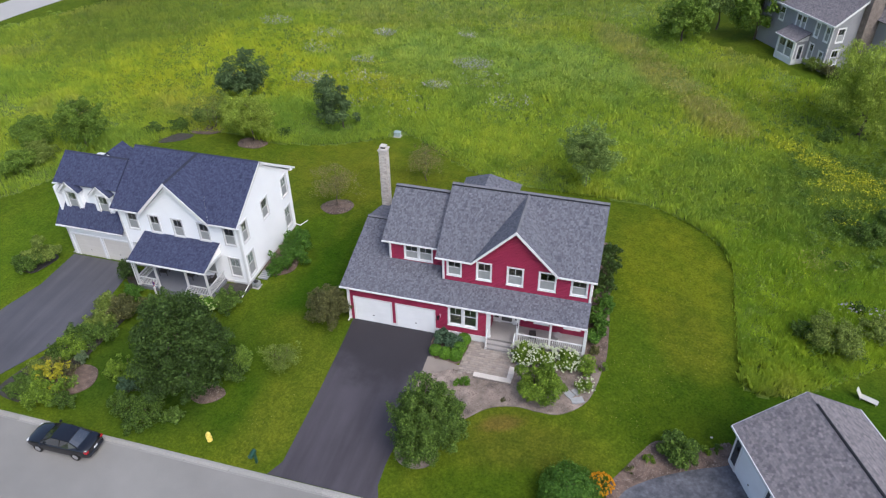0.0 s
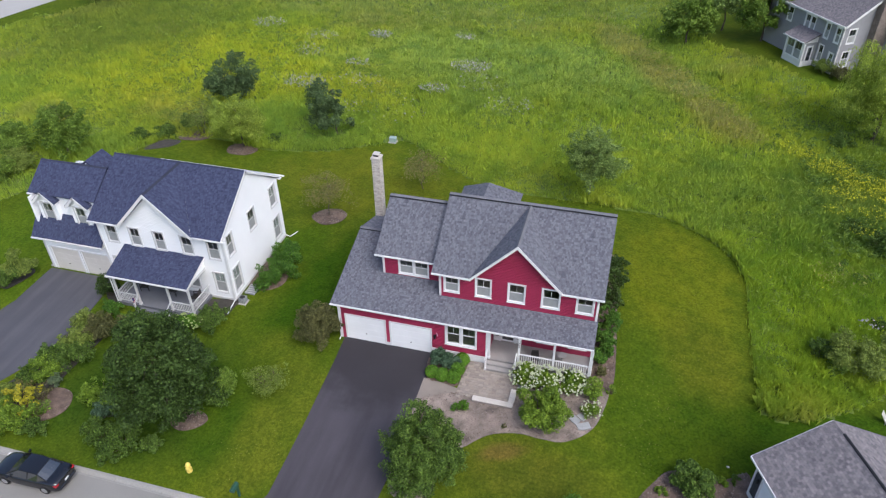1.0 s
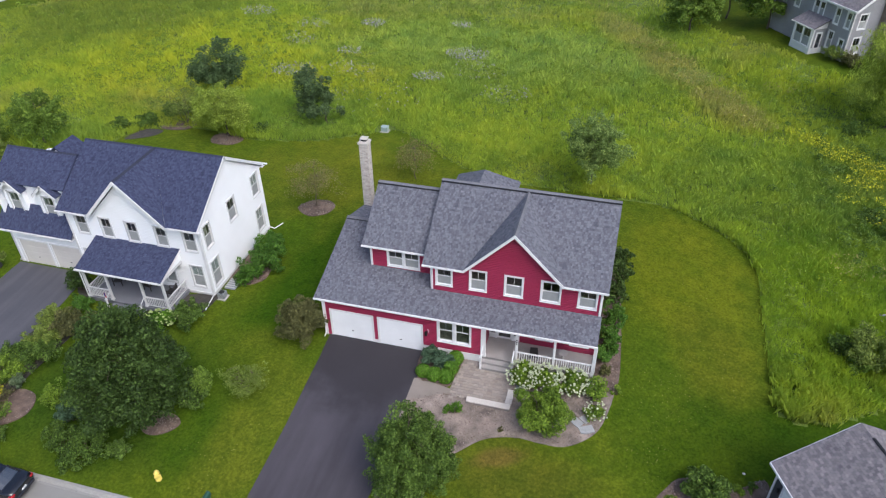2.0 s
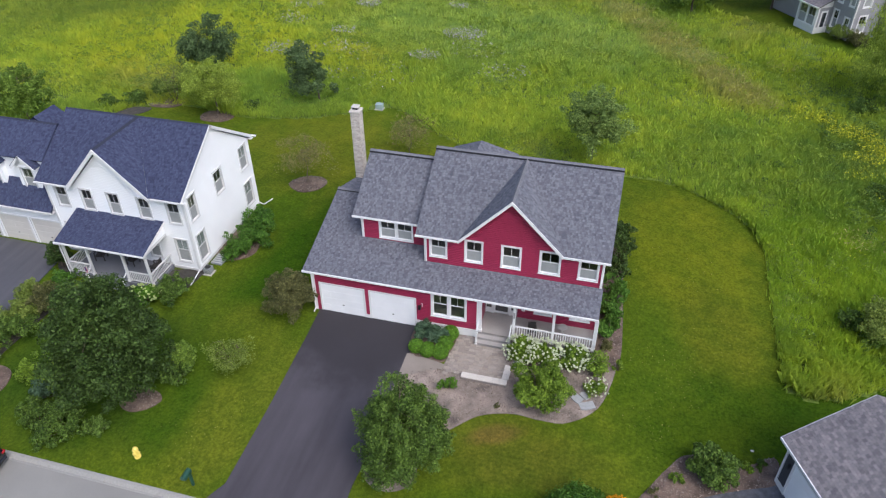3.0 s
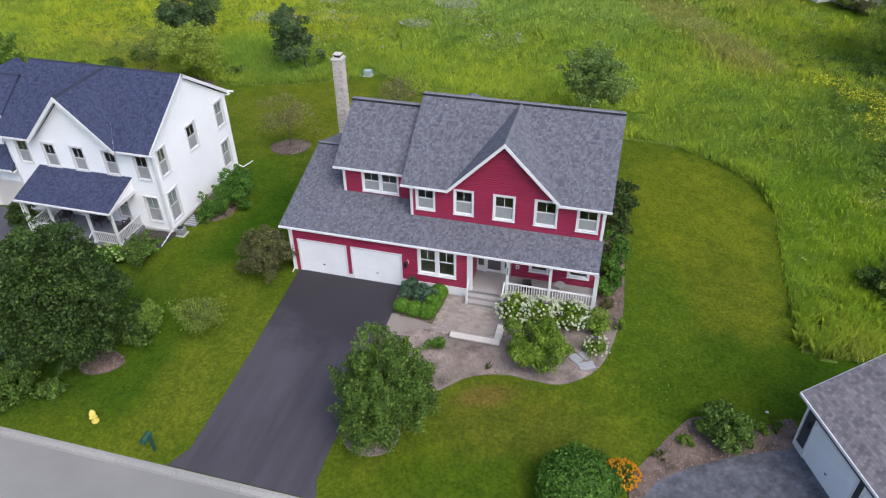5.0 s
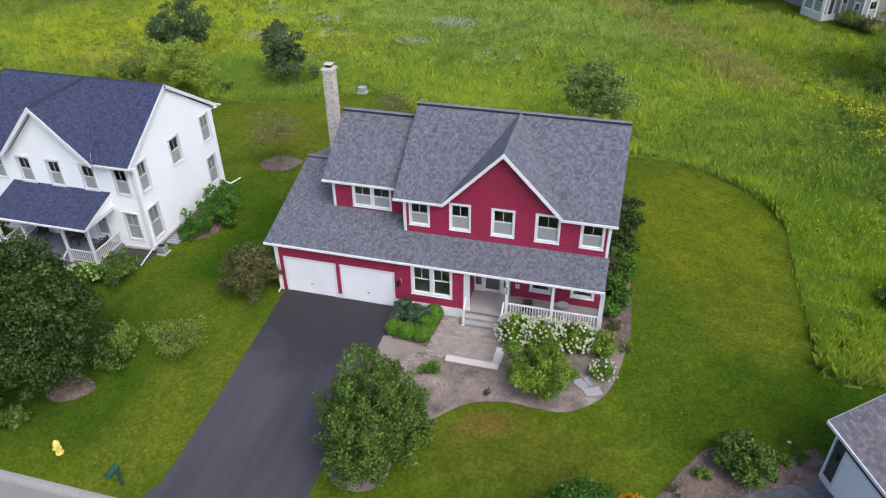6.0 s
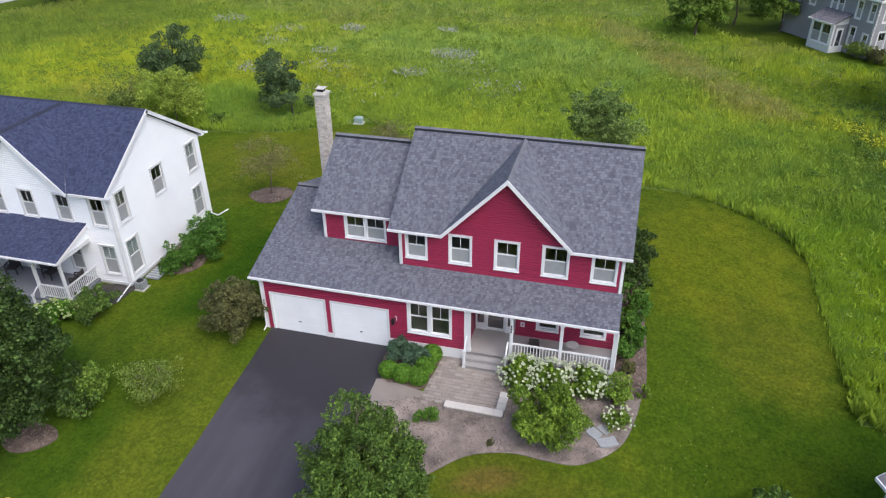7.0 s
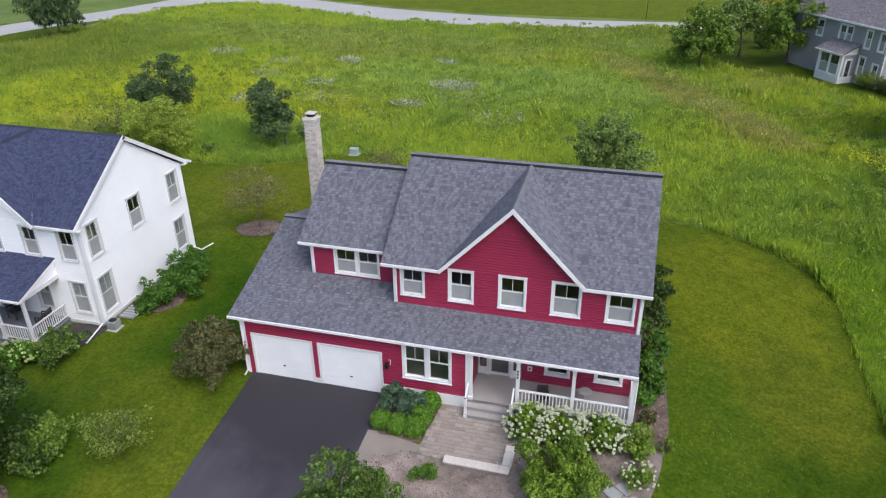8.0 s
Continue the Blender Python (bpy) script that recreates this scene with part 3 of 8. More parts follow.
def garage_door(parent, wall_m, x0, x1, z0, z1, material, sections=4, cols=4):
    """Sectional door with recessed panels in a white casing."""
    w, h = x1 - x0, z1 - z0
    key = (round(w, 2), round(h, 2), material.name)
    if key not in GARAGE_CACHE:
        bm = bmesh.new()
        sh = h / sections
        for s in range(sections):
            box(bm, 0, w, 0.0, 0.05, s * sh + 0.004, (s + 1) * sh - 0.004)
            cw = w / cols
            for c in range(cols):
                box(bm, c * cw + 0.10, (c + 1) * cw - 0.10, -0.0025, 0.004, s * sh + 0.11, (s + 1) * sh - 0.11)
        box(bm, 0, w, 0.045, 0.10, 0, h)
        door = as_mesh("garage_door", bm, material)
        bm = boxes((-0.11, 0.01, -0.05, 0.12, 0, h + 0.09), (w - 0.01, w + 0.11, -0.05, 0.12, 0, h + 0.09), (0.01, w - 0.01, -0.05, 0.12, h - 0.01, h + 0.09))
        cas = as_mesh("door_casing", bm, M_TRIM)
        bm = boxes((w / 2 - 0.06, w / 2 + 0.06, -0.04, 0.0, h * 0.30, h * 0.30 + 0.03))
        hnd = as_mesh("handle", bm, M_DARK_METAL)
        GARAGE_CACHE[key] = door, cas, hnd
    door, cas, hnd = GARAGE_CACHE[key]
    m = wall_m @ Matrix.Translation((x0, 0, z0))
    d = part("garage_door", door, None, parent, "", m)
    part("door_casing", cas, None, d, "", m)
    part("handle", hnd, None, d, "dark pull handle", m)
    return d


def leaf_mesh(name, pts, nrm, size, material, rng, long=1.7, droop=0.0, vary=0.55):
    """Many separate folded leaves at pts, facing about nrm."""
    pts, nrm = np.asarray(pts, float), np.asarray(nrm, float)
    n = len(pts)
    nrm = nrm + rng.normal(0, 0.52, (n, 3))
    nrm /= np.linalg.norm(nrm, axis=1)[:, None] + 1e-9
    d = rng.normal(0, 1, (n, 3))
    d[:, 2] -= droop
    d -= nrm * (d * nrm).sum(1)[:, None]
    d /= np.linalg.norm(d, axis=1)[:, None] + 1e-9
    s = np.cross(nrm, d)
    k = (size * (1 + rng.uniform(-vary, vary, n)))[:, None]
    v = np.empty((n, 4, 3))
    v[:, 0] = pts - d * k * long * 0.5
    v[:, 1] = pts + s * k * 0.5 + nrm * k * 0.12
    v[:, 2] = pts + d * k * long * 0.5
    v[:, 3] = pts - s * k * 0.5 + nrm * k * 0.12
    me = bpy.data.meshes.new(name)
    f = np.arange(n * 4).reshape(n, 4)
    tri = np.concatenate([f[:, [0, 1, 2]], f[:, [0, 2, 3]]])
    me.from_pydata(v.reshape(-1, 3).tolist(), [], tri.tolist())
    me.materials.append(material)
    return me


def lobes_of(rng, n, radius, height, base, rough=0.3, lobe=0.36, flat=1.0):
    """Clumps that make up a crown: centres and radii, uneven, denser at the outside."""
    out = []
    for i in range(n):
        d = rng.normal(0, 1, 3)
        d /= np.linalg.norm(d)
        r = rng.uniform(0.25, 0.85) ** 0.6
        if d[2] < -0.75:
            d[2] *= 0.4
        k = 1 + rng.uniform(-rough, rough)
        c = np.array((d[0] * radius * r * k, d[1] * radius * r * k, base + height / 2 + d[2] * height / 2 * r * k * flat))
        taper = 1 - 0.35 * max(0, (c[2] - base) / height - 0.45)
        r0 = radius * lobe * rng.uniform(0.55, 1.15) * taper
        out.append((c, r0 * 0.8))
        for j in range(2):
            e = rng.normal(0, 1, 3) + d * 0.9
            e /= np.linalg.norm(e)
            out.append((c + e * r0 * rng.uniform(0.6, 1.0), r0 * rng.uniform(0.28, 0.5)))
    return out


def leaves_on(rng, lobes, count):
    vol = np.array([r * r for _, r in lobes])
    which = rng.choice(len(lobes), count, p=vol / vol.sum())
    d = rng.normal(0, 1, (count, 3))
    d[:, 2] += 0.5
    d /= np.linalg.norm(d, axis=1)[:, None]
    c = np.array([c for c, _ in lobes])[which]
    r = np.array([r for _, r in lobes])[which][:, None]
    k = rng.uniform(0.50, 1.22, count)[:, None] ** 0.7
    return c + d * r * k * np.array((1, 1, 0.85)), d


def tree(name, at, height, radius, leaf, label, seed, count=9000, size=0.16, trunk=0.13, clear=0.18, lobes=55, category="tree", lobe=0.36, rough=0.3, droop=0.0, long=1.5, group="", stems=1, flat=1.0, turn=None, low=1.0, lean=0.0, cone=0.0):
    """A tapered trunk with limbs that reach the clumps of an uneven crown."""
    rng = np.random.default_rng(seed)
    base = height * clear
    lb = lobes_of(rng, lobes, radius * 0.82, (height - base) * 0.92, base, rough, lobe, flat)
    for c, _ in lb:
        c[2] = base + (height - base) * max(0.02, (c[2] - base) / (height - base)) ** low
        up = (c[2] - base) / (height - base)
        c[:2] *= 1 - cone * max(0.0, up - 0.25) / 0.75
        c[0] += lean * up
    top = thing(name, Matrix.Translation(at) @ Matrix.Rotation(turn or 0.0, 4, "Z"), label, category, group)
    m = WORLD[top]
    bm = bmesh.new()
    joints = []
    for s in range(stems):
        a = math.tau * s / stems + seed
        off = Vector((math.cos(a), math.sin(a), 0)) * (0.12 * radius if stems > 1 else 0)
        p, r = off * 0.3 + Vector((0, 0, -0.1)), trunk
        steps = 5
        for k in range(steps):
            f = (k + 1) / steps
            q = Vector((off.x * (0.3 + 2.2 * f) + rng.normal(0, 0.04 * radius), off.y * (0.3 + 2.2 * f) + rng.normal(0, 0.04 * radius), height * 0.80 * f))
            rod(bm, p, q, r, r * 0.72, 7)
            joints.append((q.copy(), r * 0.72))
            p, r = q, r * 0.72
    for c, _ in lb[: min(len(lb), 102) : 3]:
        c = Vector(c)
        near = [j for j in joints if j[0].z < c.z + 0.1 * height] or joints[:1]
        j = min(near, key=lambda q: (q[0] - c).length)
        mid = j[0].lerp(c, 0.5) + Vector((0, 0, 0.06 * height))
        rr = max(0.012, j[1] * 0.38)
        rod(bm, j[0], mid, rr, rr * 0.6, 5)
        rod(bm, mid, c, rr * 0.6, rr * 0.2, 5)
    part("trunk", bm, M_BARK, top, "", m)
    pts, nr = leaves_on(rng, lb, count)
    part("crown", leaf_mesh(name + "_leaves", pts, nr, size, leaf, rng, long, droop), None, top, "", m)
    return top


def bush(name, at, radius, height, leaf, label, seed, count=2600, size=0.09, lobes=22, category="shrub", group="", long=1.5, rough=0.25, lobe=0.42, squash=(1.0, 1.0), ball=0.0):
    """Stems from the ground and a low crown of leafy clumps."""
    rng = np.random.default_rng(seed)
    top = thing(name, at, label, category, group)
    m = WORLD[top] @ Matrix.Diagonal((squash[0], squash[1], 1, 1))
    lb = lobes_of(rng, lobes, radius * 0.78, height * 0.86, height * 0.06, rough, lobe)
    bm = bmesh.new()
    for c, _ in lb[:48:3]:
        a = Vector((c[0] * 0.15, c[1] * 0.15, -0.05))
        rod(bm, a, Vector(c), 0.022, 0.007, 5)
    part("branchwork", bm, M_BARK, top, "", m)
    pts, nr = leaves_on(rng, lb, count)
    if ball:
        nr = rng.normal(0, 1, (count, 3))
        nr /= np.linalg.norm(nr, axis=1)[:, None]
        bump = np.array([noise.noise((d[0] * 2.6 + seed, d[1] * 2.6, d[2] * 2.6)) for d in nr])
        k = (1 + ball * bump) * rng.uniform(0.80, 1.0, count) ** 0.5 * rng.normal(1.0, 0.3 * ball, count)
        pts = nr * k[:, None] * np.array((radius, radius, height * 0.54)) + np.array((0, 0, height * 0.47))
    pts[:, 2] = np.maximum(pts[:, 2], 0.03)
    part("foliage", leaf_mesh(name + "_leaves", pts, nr, size, leaf, rng, long), None, top, "", m)
    return top


BLOOMS = {}


def blooms_on(top, rng, n, radius, height, size, material, up=0.45, squash=(1, 1)):
    """Round flower heads, each many small petals, over the upper side of a shrub."""
    key = (size, material.name)
    if key not in BLOOMS:
        d = rng.normal(0, 1, (46, 3))
        d /= np.linalg.norm(d, axis=1)[:, None]
        BLOOMS[key] = leaf_mesh("flower_head", d * size * 0.8, d, size * 0.75, material, rng, 1.0)
    for i in range(n):
        d = rng.normal(0, 1, 3)
        d[2] = abs(d[2]) * 0.9 + up * 0.4
        d /= np.linalg.norm(d)
        k = rng.uniform(0.90, 1.06)
        p = (d[0] * radius * k * squash[0], d[1] * radius * k * squash[1], height * 0.45 + d[2] * height * 0.56 * k)
        part("flower_head", BLOOMS[key], None, top, "", WORLD[top] @ pose(*p, rng.uniform(0, 90), 0, rng.uniform(0, 360)) @ Matrix.Scale(rng.uniform(0.7, 1.2), 4))


# ---------------------------------------------------------------- the lie of the land
def rect_distance(x, y, x0, y0, x1, y1):
    return math.hypot(max(x0 - x, 0, x - x1), max(y0 - y, 0, y - y1))


def falloff(d, w):
    t = min(max(d / w, 0), 1)
    return 1 - t * t * (3 - 2 * t) * 0.5 - t * 0.5


def land(x, y):
    """Height of the ground: each house stands on a low rise that falls to the street and the meadow."""
    return max(0.72 * falloff(rect_distance(x, y, -7, -2.4, 11, 9), 13), 0.42 * falloff(rect_distance(x, y, -33, -1, -15.5, 9), 13), 0.40 * falloff(rect_distance(x, y, 19, -20, 34, -6), 9), 1.0 * falloff(rect_distance(x, y, 27, 53.5, 48, 78), 10))


def on_land(x, y, up=0.0):
    return Vector((x, y, land(x, y) + up))


def curve_through(pts, closed=True, steps=8):
    """A smooth line through pts (Catmull-Rom)."""
    out, n = [], len(pts)
    for i in range(n if closed else n - 1):
        p = [Vector(pts[(i + k) % n] if closed else pts[min(max(i + k, 0), n - 1)]) for k in (-1, 0, 1, 2)]
        for s in range(steps):
            t = s / steps
            out.append(0.5 * (2 * p[1] + (p[2] - p[0]) * t + (2 * p[0] - 5 * p[1] + 4 * p[2] - p[3]) * t * t + (3 * p[1] - p[0] - 3 * p[2] + p[3]) * t ** 3))
    if not closed:
        out.append(Vector(pts[-1]))
    return out


def inside(poly, x, y):
    hit, n = False, len(poly)
    for i in range(n):
        a, b = poly[i], poly[i - 1]
        if (a[1] > y) != (b[1] > y) and x < (b[0] - a[0]) * (y - a[1]) / (b[1] - a[1]) + a[0]:
            hit = not hit
    return hit


def draped(pts, lift, cuts=3, dome=0.0):
    """A bed or pavement over the land, with an edge that goes into the ground."""
    rim = []
    for p, q in zip(pts, [*pts[1:], pts[0]]):
        p, q = Vector((p[0], p[1])), Vector((q[0], q[1]))
        k = max(1, round((q - p).length / 0.9))
        rim += [p.lerp(q, i / k) for i in range(k)]
    fill, step = [], 0.7
    lo = (min(p.x for p in rim), min(p.y for p in rim))
    hi = (max(p.x for p in rim), max(p.y for p in rim))
    y = lo[1] + step / 2
    while y < hi[1]:
        x = lo[0] + step / 2
        while x < hi[0]:
            if inside(rim, x, y) and min((Vector((x, y)) - p).length for p in rim) > 0.25:
                fill.append(Vector((x, y)))
            x += step
        y += step
    n = len(rim)
    vs, _, tris, *_ = delaunay_2d_cdt(rim + fill, [(i, (i + 1) % n) for i in range(n)], [], 1, 1e-5)
    bm = bmesh.new()
    bv = [bm.verts.new((v.x, v.y, 0)) for v in vs]
    for t in tris:
        bm.faces.new([bv[i] for i in t])
    edge = [e for e in bm.edges if e.is_boundary]
    rv = {v for e in edge for v in e.verts}
    for v in bm.verts:
        v.co.z = land(v.co.x, v.co.y) + lift + (0 if v in rv else dome * (0.6 + 0.4 * noise.noise(v.co * 1.3)))
    ex = bmesh.ops.extrude_edge_only(bm, edges=edge)
    for v in ex["geom"]:
        if isinstance(v, bmesh.types.BMVert):
            v.co.z -= lift + 0.10
    bmesh.ops.recalc_face_normals(bm, faces=bm.faces[:])
    if sum(f.normal.z for f in bm.faces) < 0:
        bmesh.ops.reverse_faces(bm, faces=bm.faces[:])
    return bm


# ---------------------------------------------------------------- ground, road, drives, beds
STREET_Y = -15.55      # line between gutter and road
LAWN = [Vector(p) for p in curve_through([(10.5, 20.2), (13.5, 20.0), (16.0, 18.9), (18.4, 17.0), (20.0, 15.0), (20.75, 12.5), (20.75, 7.5), (20.7, 2.5), (20.8, -0.6), (21.9, -1.45), (24.2, -0.75), (26.9, 1.1), (30.4, 3.9), (37, 8), (60, 12)], False)]
LAWN += [Vector(p) for p in ((60, -60), (-90, -60), (-90, 5))]
LAWN += [Vector(p) for p in curve_through([(-52, 4.5), (-45, 6.2), (-42.4, 10), (-39.1, 15.2), (-36.7, 20.4), (-35, 22.3), (-30, 23.2), (-25.7, 22.4), (-21.3, 22.9), (-18.1, 23.8), (-15.7, 25.2), (-13.4, 26.6), (-11.4, 27.5), (-9.9, 26.9), (-7.1, 24.6), (-3.5, 22.2), (-0.3, 21.0), (2.5, 20.5), (6.3, 20.2)], False)]
FAR_LAWN = [Vector(p) for p in curve_through([(20, 92), (17, 74), (19.3, 62.5), (22.3, 59.4), (25.6, 55.8), (30.8, 50.8), (38, 46.5), (50, 47), (70, 60), (70, 95)])]
NEAR_VERGE = [Vector((-82, 40)), Vector((-78.4, 46)), Vector((-74.6, 52)), Vector((-71.2, 59.3)), Vector((-69, 66)), Vector((-71.6, 75)), Vector((-84, 70)), Vector((-95, 40))]
FAR_VERGE = [Vector((-160, 99)), Vector((-60, 101.5)), Vector((-46, 99.5)), Vector((-30, 94.5)), Vector((-10, 91.4)), Vector((16, 92)), Vector((60, 95)), Vector((60, 400)), Vector((-400, 400))]


def axis(lo, hi, step, far):
    inner = list(np.arange(lo, hi + 1e-6, step))
    out = [k for k in far if k > hi]
    return [-k for k in far[::-1] if -k < lo] + inner + out


def build_ground():
    far = [44, 48, 52, 56, 60, 64, 68, 72, 76, 80, 84, 86, 88, 90, 92, 94, 96, 98, 100, 102, 104, 108, 120, 150, 200, 300, 500, 900, 1600, 2600]
    xs = axis(-54, 40, 0.4, far)
    ys = axis(-15.2, 30, 0.4, sorted({32, 35, 39, *far, *range(44, 67)}))
    ys = [y for y in ys if y > -15.21]
    ys = [-2600.0, -300.0, -60.0, -15.72, -15.7] + ys
    nx, ny = len(xs), len(ys)
    verts = []
    for y in ys:
        for x in xs:
            z = land(x, y) if y > -15.3 else -0.22
            verts.append((x, y, z))
    faces, mats = [], []
    for j in range(ny - 1):
        for i in range(nx - 1):
            a = j * nx + i
            faces.append((a, a + 1, a + nx + 1, a + nx))
            cx, cy = (xs[i] + xs[i + 1]) / 2, (ys[j] + ys[j + 1]) / 2
            mats.append(0 if inside(LAWN, cx, cy) or inside(FAR_LAWN, cx, cy) or inside(FAR_VERGE, cx, cy) or inside(NEAR_VERGE, cx, cy) else 1)
    me = bpy.data.meshes.new("ground")
    me.from_pydata(verts, [], faces)
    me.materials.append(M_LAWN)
    me.materials.append(M_MEADOW_FLOOR)
    me.polygons.foreach_set("material_index", mats)
    me.polygons.foreach_set("use_smooth", [True] * len(faces))
    return tagged(new("ground", me), "mown green lawn running into open meadow ground", "ground", "", "structure")


build_ground()

# street and its kerb: a rolled concrete kerb and gutter cast in lengths
bm = bmesh.new()
xs = np.linspace(-120, 90, 60)
rows = [[bm.verts.new((x, y, z)) for x in xs] for y, z in ((-27.5, -0.10), (-21.5, -0.03), (STREET_Y, -0.10))]
for a, b in zip(rows, rows[1:]):
    for i in range(len(xs) - 1):
        bm.faces.new((a[i], a[i + 1], b[i + 1], b[i]))
solo("road", bm, M_ROAD, "worn light gray residential street surface", "road", kind="structure")

kerb = thing("kerb", (-8, -15.4, 0), "pale rolled concrete kerb along the street", "kerb", kind="structure")
bm = bmesh.new()
prof = ((STREET_Y - 0.02, -0.25), (STREET_Y - 0.02, -0.088), (STREET_Y + 0.10, -0.10), (STREET_Y + 0.17, -0.03), (STREET_Y + 0.24, 0.025), (STREET_Y + 0.39, 0.03), (STREET_Y + 0.41, -0.25))
ends = [[bm.verts.new((x, y, z)) for y, z in prof] for x in (0.008, 2.992)]
for i in range(len(prof) - 1):
    bm.faces.new((ends[0][i], ends[1][i], ends[1][i + 1], ends[0][i + 1]))
bm.faces.new(ends[0][::-1]), bm.faces.new(ends[1])
bmesh.ops.recalc_face_normals(bm, faces=bm.faces[:])
kerb_piece = as_mesh("kerb_length", bm, M_KERB)
for i in range(34):
    part("kerb_length", kerb_piece, None, kerb, "", Matrix.Translation((-60 + 3 * i, 0, 0)))

# far residential road beyond the meadow
def ribbon(a, b, z, steps=6):
    bm = bmesh.new()
    pa, pb = curve_through(a, False, steps), curve_through(b, False, steps)
    va = [bm.verts.new((p.x, p.y, z)) for p in pa]
    vb = [bm.verts.new((p.x, p.y, z)) for p in pb]
    for i in range(len(va) - 1):
        bm.faces.new((va[i], va[i + 1], vb[i + 1], vb[i]))
    bmesh.ops.recalc_face_normals(bm, faces=bm.faces[:])
    return bm


M_PALE_ROAD = surface("pale_concrete_road", (0.37, 0.36, 0.345), 0.85, 0.2, 10, 0.06, 0.15)
near_edge = [(-84, 30), (-82, 46), (-79.5, 58), (-76.5, 67), (-71.6, 75), (-67.5, 86), (-62, 91.5), (-55, 92.5), (-38, 86.5), (-27.2, 82.9), (-18, 81.8), (-1.3, 83.6), (15, 85.6), (60, 90)]
far_edge = [(-91, 30), (-89, 48), (-86.5, 61), (-82.5, 71), (-77.5, 80), (-73.5, 91), (-70, 100), (-58, 101.2), (-46.5, 97.8), (-30.2, 92.6), (-14, 89.8), (-1, 89.2), (15, 90.5), (60, 95)]
solo("road", ribbon(near_edge, far_edge, 0.06), M_PALE_ROAD, "pale concrete road curving round the meadow", "road", kind="structure")

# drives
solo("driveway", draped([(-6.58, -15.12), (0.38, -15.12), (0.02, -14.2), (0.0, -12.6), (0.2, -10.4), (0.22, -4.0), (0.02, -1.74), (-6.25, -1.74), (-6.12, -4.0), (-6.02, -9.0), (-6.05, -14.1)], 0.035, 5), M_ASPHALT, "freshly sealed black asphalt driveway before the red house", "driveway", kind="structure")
W_DRIVE = curve_through([(-25.9, 0.0), (-25.5, -4.2), (-26.1, -8.7), (-28.0, -12.7), (-28.8, -15.1)], False) + [Vector(p) for p in ((-34.5, -15.1), (-33.2, -9), (-31.7, -4), (-31.7, 0.0))]
solo("driveway", draped(W_DRIVE, 0.035, 4), M_GRAY_ASPHALT, "dark asphalt driveway with a painted pale sheen before the white house", "driveway", kind="structure")
R_DRIVE = curve_through([(19.8, -7.5), (18.0, -8.2), (16.5, -8.9), (15.1, -9.7), (13.7, -10.8), (12.8, -13.0), (12.4, -15.1)], False) + [Vector((21.5, -15.1)), Vector((22.4, -13.4))]
solo("driveway", draped(R_DRIVE, 0.03, 4), M_OLD_ASPHALT, "worn blue-gray asphalt driveway with pale scuffs", "driveway", kind="structure")

# planting beds
BEDS, CHIP_BEDS = [], []


def bed(pts, label, material=None, lift=0.04, dome=0.05, smooth=True):
    BEDS.append(curve_through(pts) if smooth else pts)
    if material is not M_DARK_SOIL:
        CHIP_BEDS.append(BEDS[-1])
    return solo("planting_bed", draped(curve_through(pts) if smooth else pts, lift, 4, dome), material or M_MULCH, label, "planting bed", kind="structure")


bed([(2.4, -4.6), (5.5, -4.5), (6.0, -2.3), (11.0, -1.9), (11.65, -1.9), (11.5, -3.6), (10.9, -5.4), (9.5, -6.6), (8.1, -6.75), (6.7, -6.7), (5.1, -7.2), (3.9, -8.3), (2.5, -9.8), (2.8, -11.3), (2.5, -12.2), (1.5, -12.6), (0.4, -12.1), (0.10, -10.2), (0.10, -6.0), (0.9, -5.2)], "faded bark mulch bed with a curved edge before the porch", M_BARE_MULCH)
bed([(10.2, -1.9), (11.75, -1.9), (11.8, 1.9), (11.6, 4.5), (11.4, 9.3), (11.3, 11.8), (10.2, 12.0), (10.2, 5)], "bark mulch strip along the side of the red house")
bed([(0.06, -1.8), (2.5, -1.8), (2.45, -2.6), (2.25, -4.1), (1.2, -4.1), (0.24, -3.95)], "small mulch bed under the clipped box shrubs")
bed([(-14.8, 11.9), (-14.2, 13.2), (-12.9, 13.6), (-11.9, 12.8), (-12.2, 11.5), (-13.5, 11.0)], "round mulch ring under a small tree", M_MULCH)
bed([(-14.2, -11.0), (-13.3, -11.4), (-12.4, -11.0), (-12.0, -10.3), (-12.7, -9.8), (-14.2, -9.9)], "mulch ring under the large front tree")
bed([(-25.2, -0.6), (-18, -3.0), (-16.0, -2.5), (-15.4, -0.5), (-16, 0.2), (-24, -2.4)], "mulch bed round the porch of the white house", M_DARK_SOIL)
bed([(-25.3, -4.5), (-23.0, -5.0), (-23.0, -7.5), (-23.1, -10.0), (-21.9, -11.8), (-22.8, -13.4), (-24.8, -14.3), (-27.0, -13.9), (-27.0, -12.4), (-25.7, -8.8)], "planted bed beside the white house's driveway", M_DARK_SOIL)
bed([(-23.9, -11.4), (-22.9, -10.4), (-21.6, -10.6), (-21.2, -11.9), (-22.2, -13.0), (-23.5, -12.8)], "brown mulch clearing among the shrubs", M_MULCH, 0.07)
bed([(-15.5, 1.8), (-14.0, 1.8), (-13.1, 3.0), (-13.9, 5.4), (-15.5, 6.0)], "bark mulch bed along the white side wall")
bed([(-28.0, 20.9), (-26, 20.9), (-25.3, 22.2), (-26.5, 23.3), (-28.4, 22.4)], "round mulch ring at the lawn's edge")
bed([(-36.6, 19.4), (-34.4, 20.6), (-34.0, 22.0), (-36.0, 21.6)], "dark vegetable bed at the lawn's edge", M_DARK_SOIL)
bed([(-34.6, 22.5), (-32.2, 22.6), (-31.4, 24), (-33.4, 24.8)], "mulch ring beneath the bare-stemmed shrub")
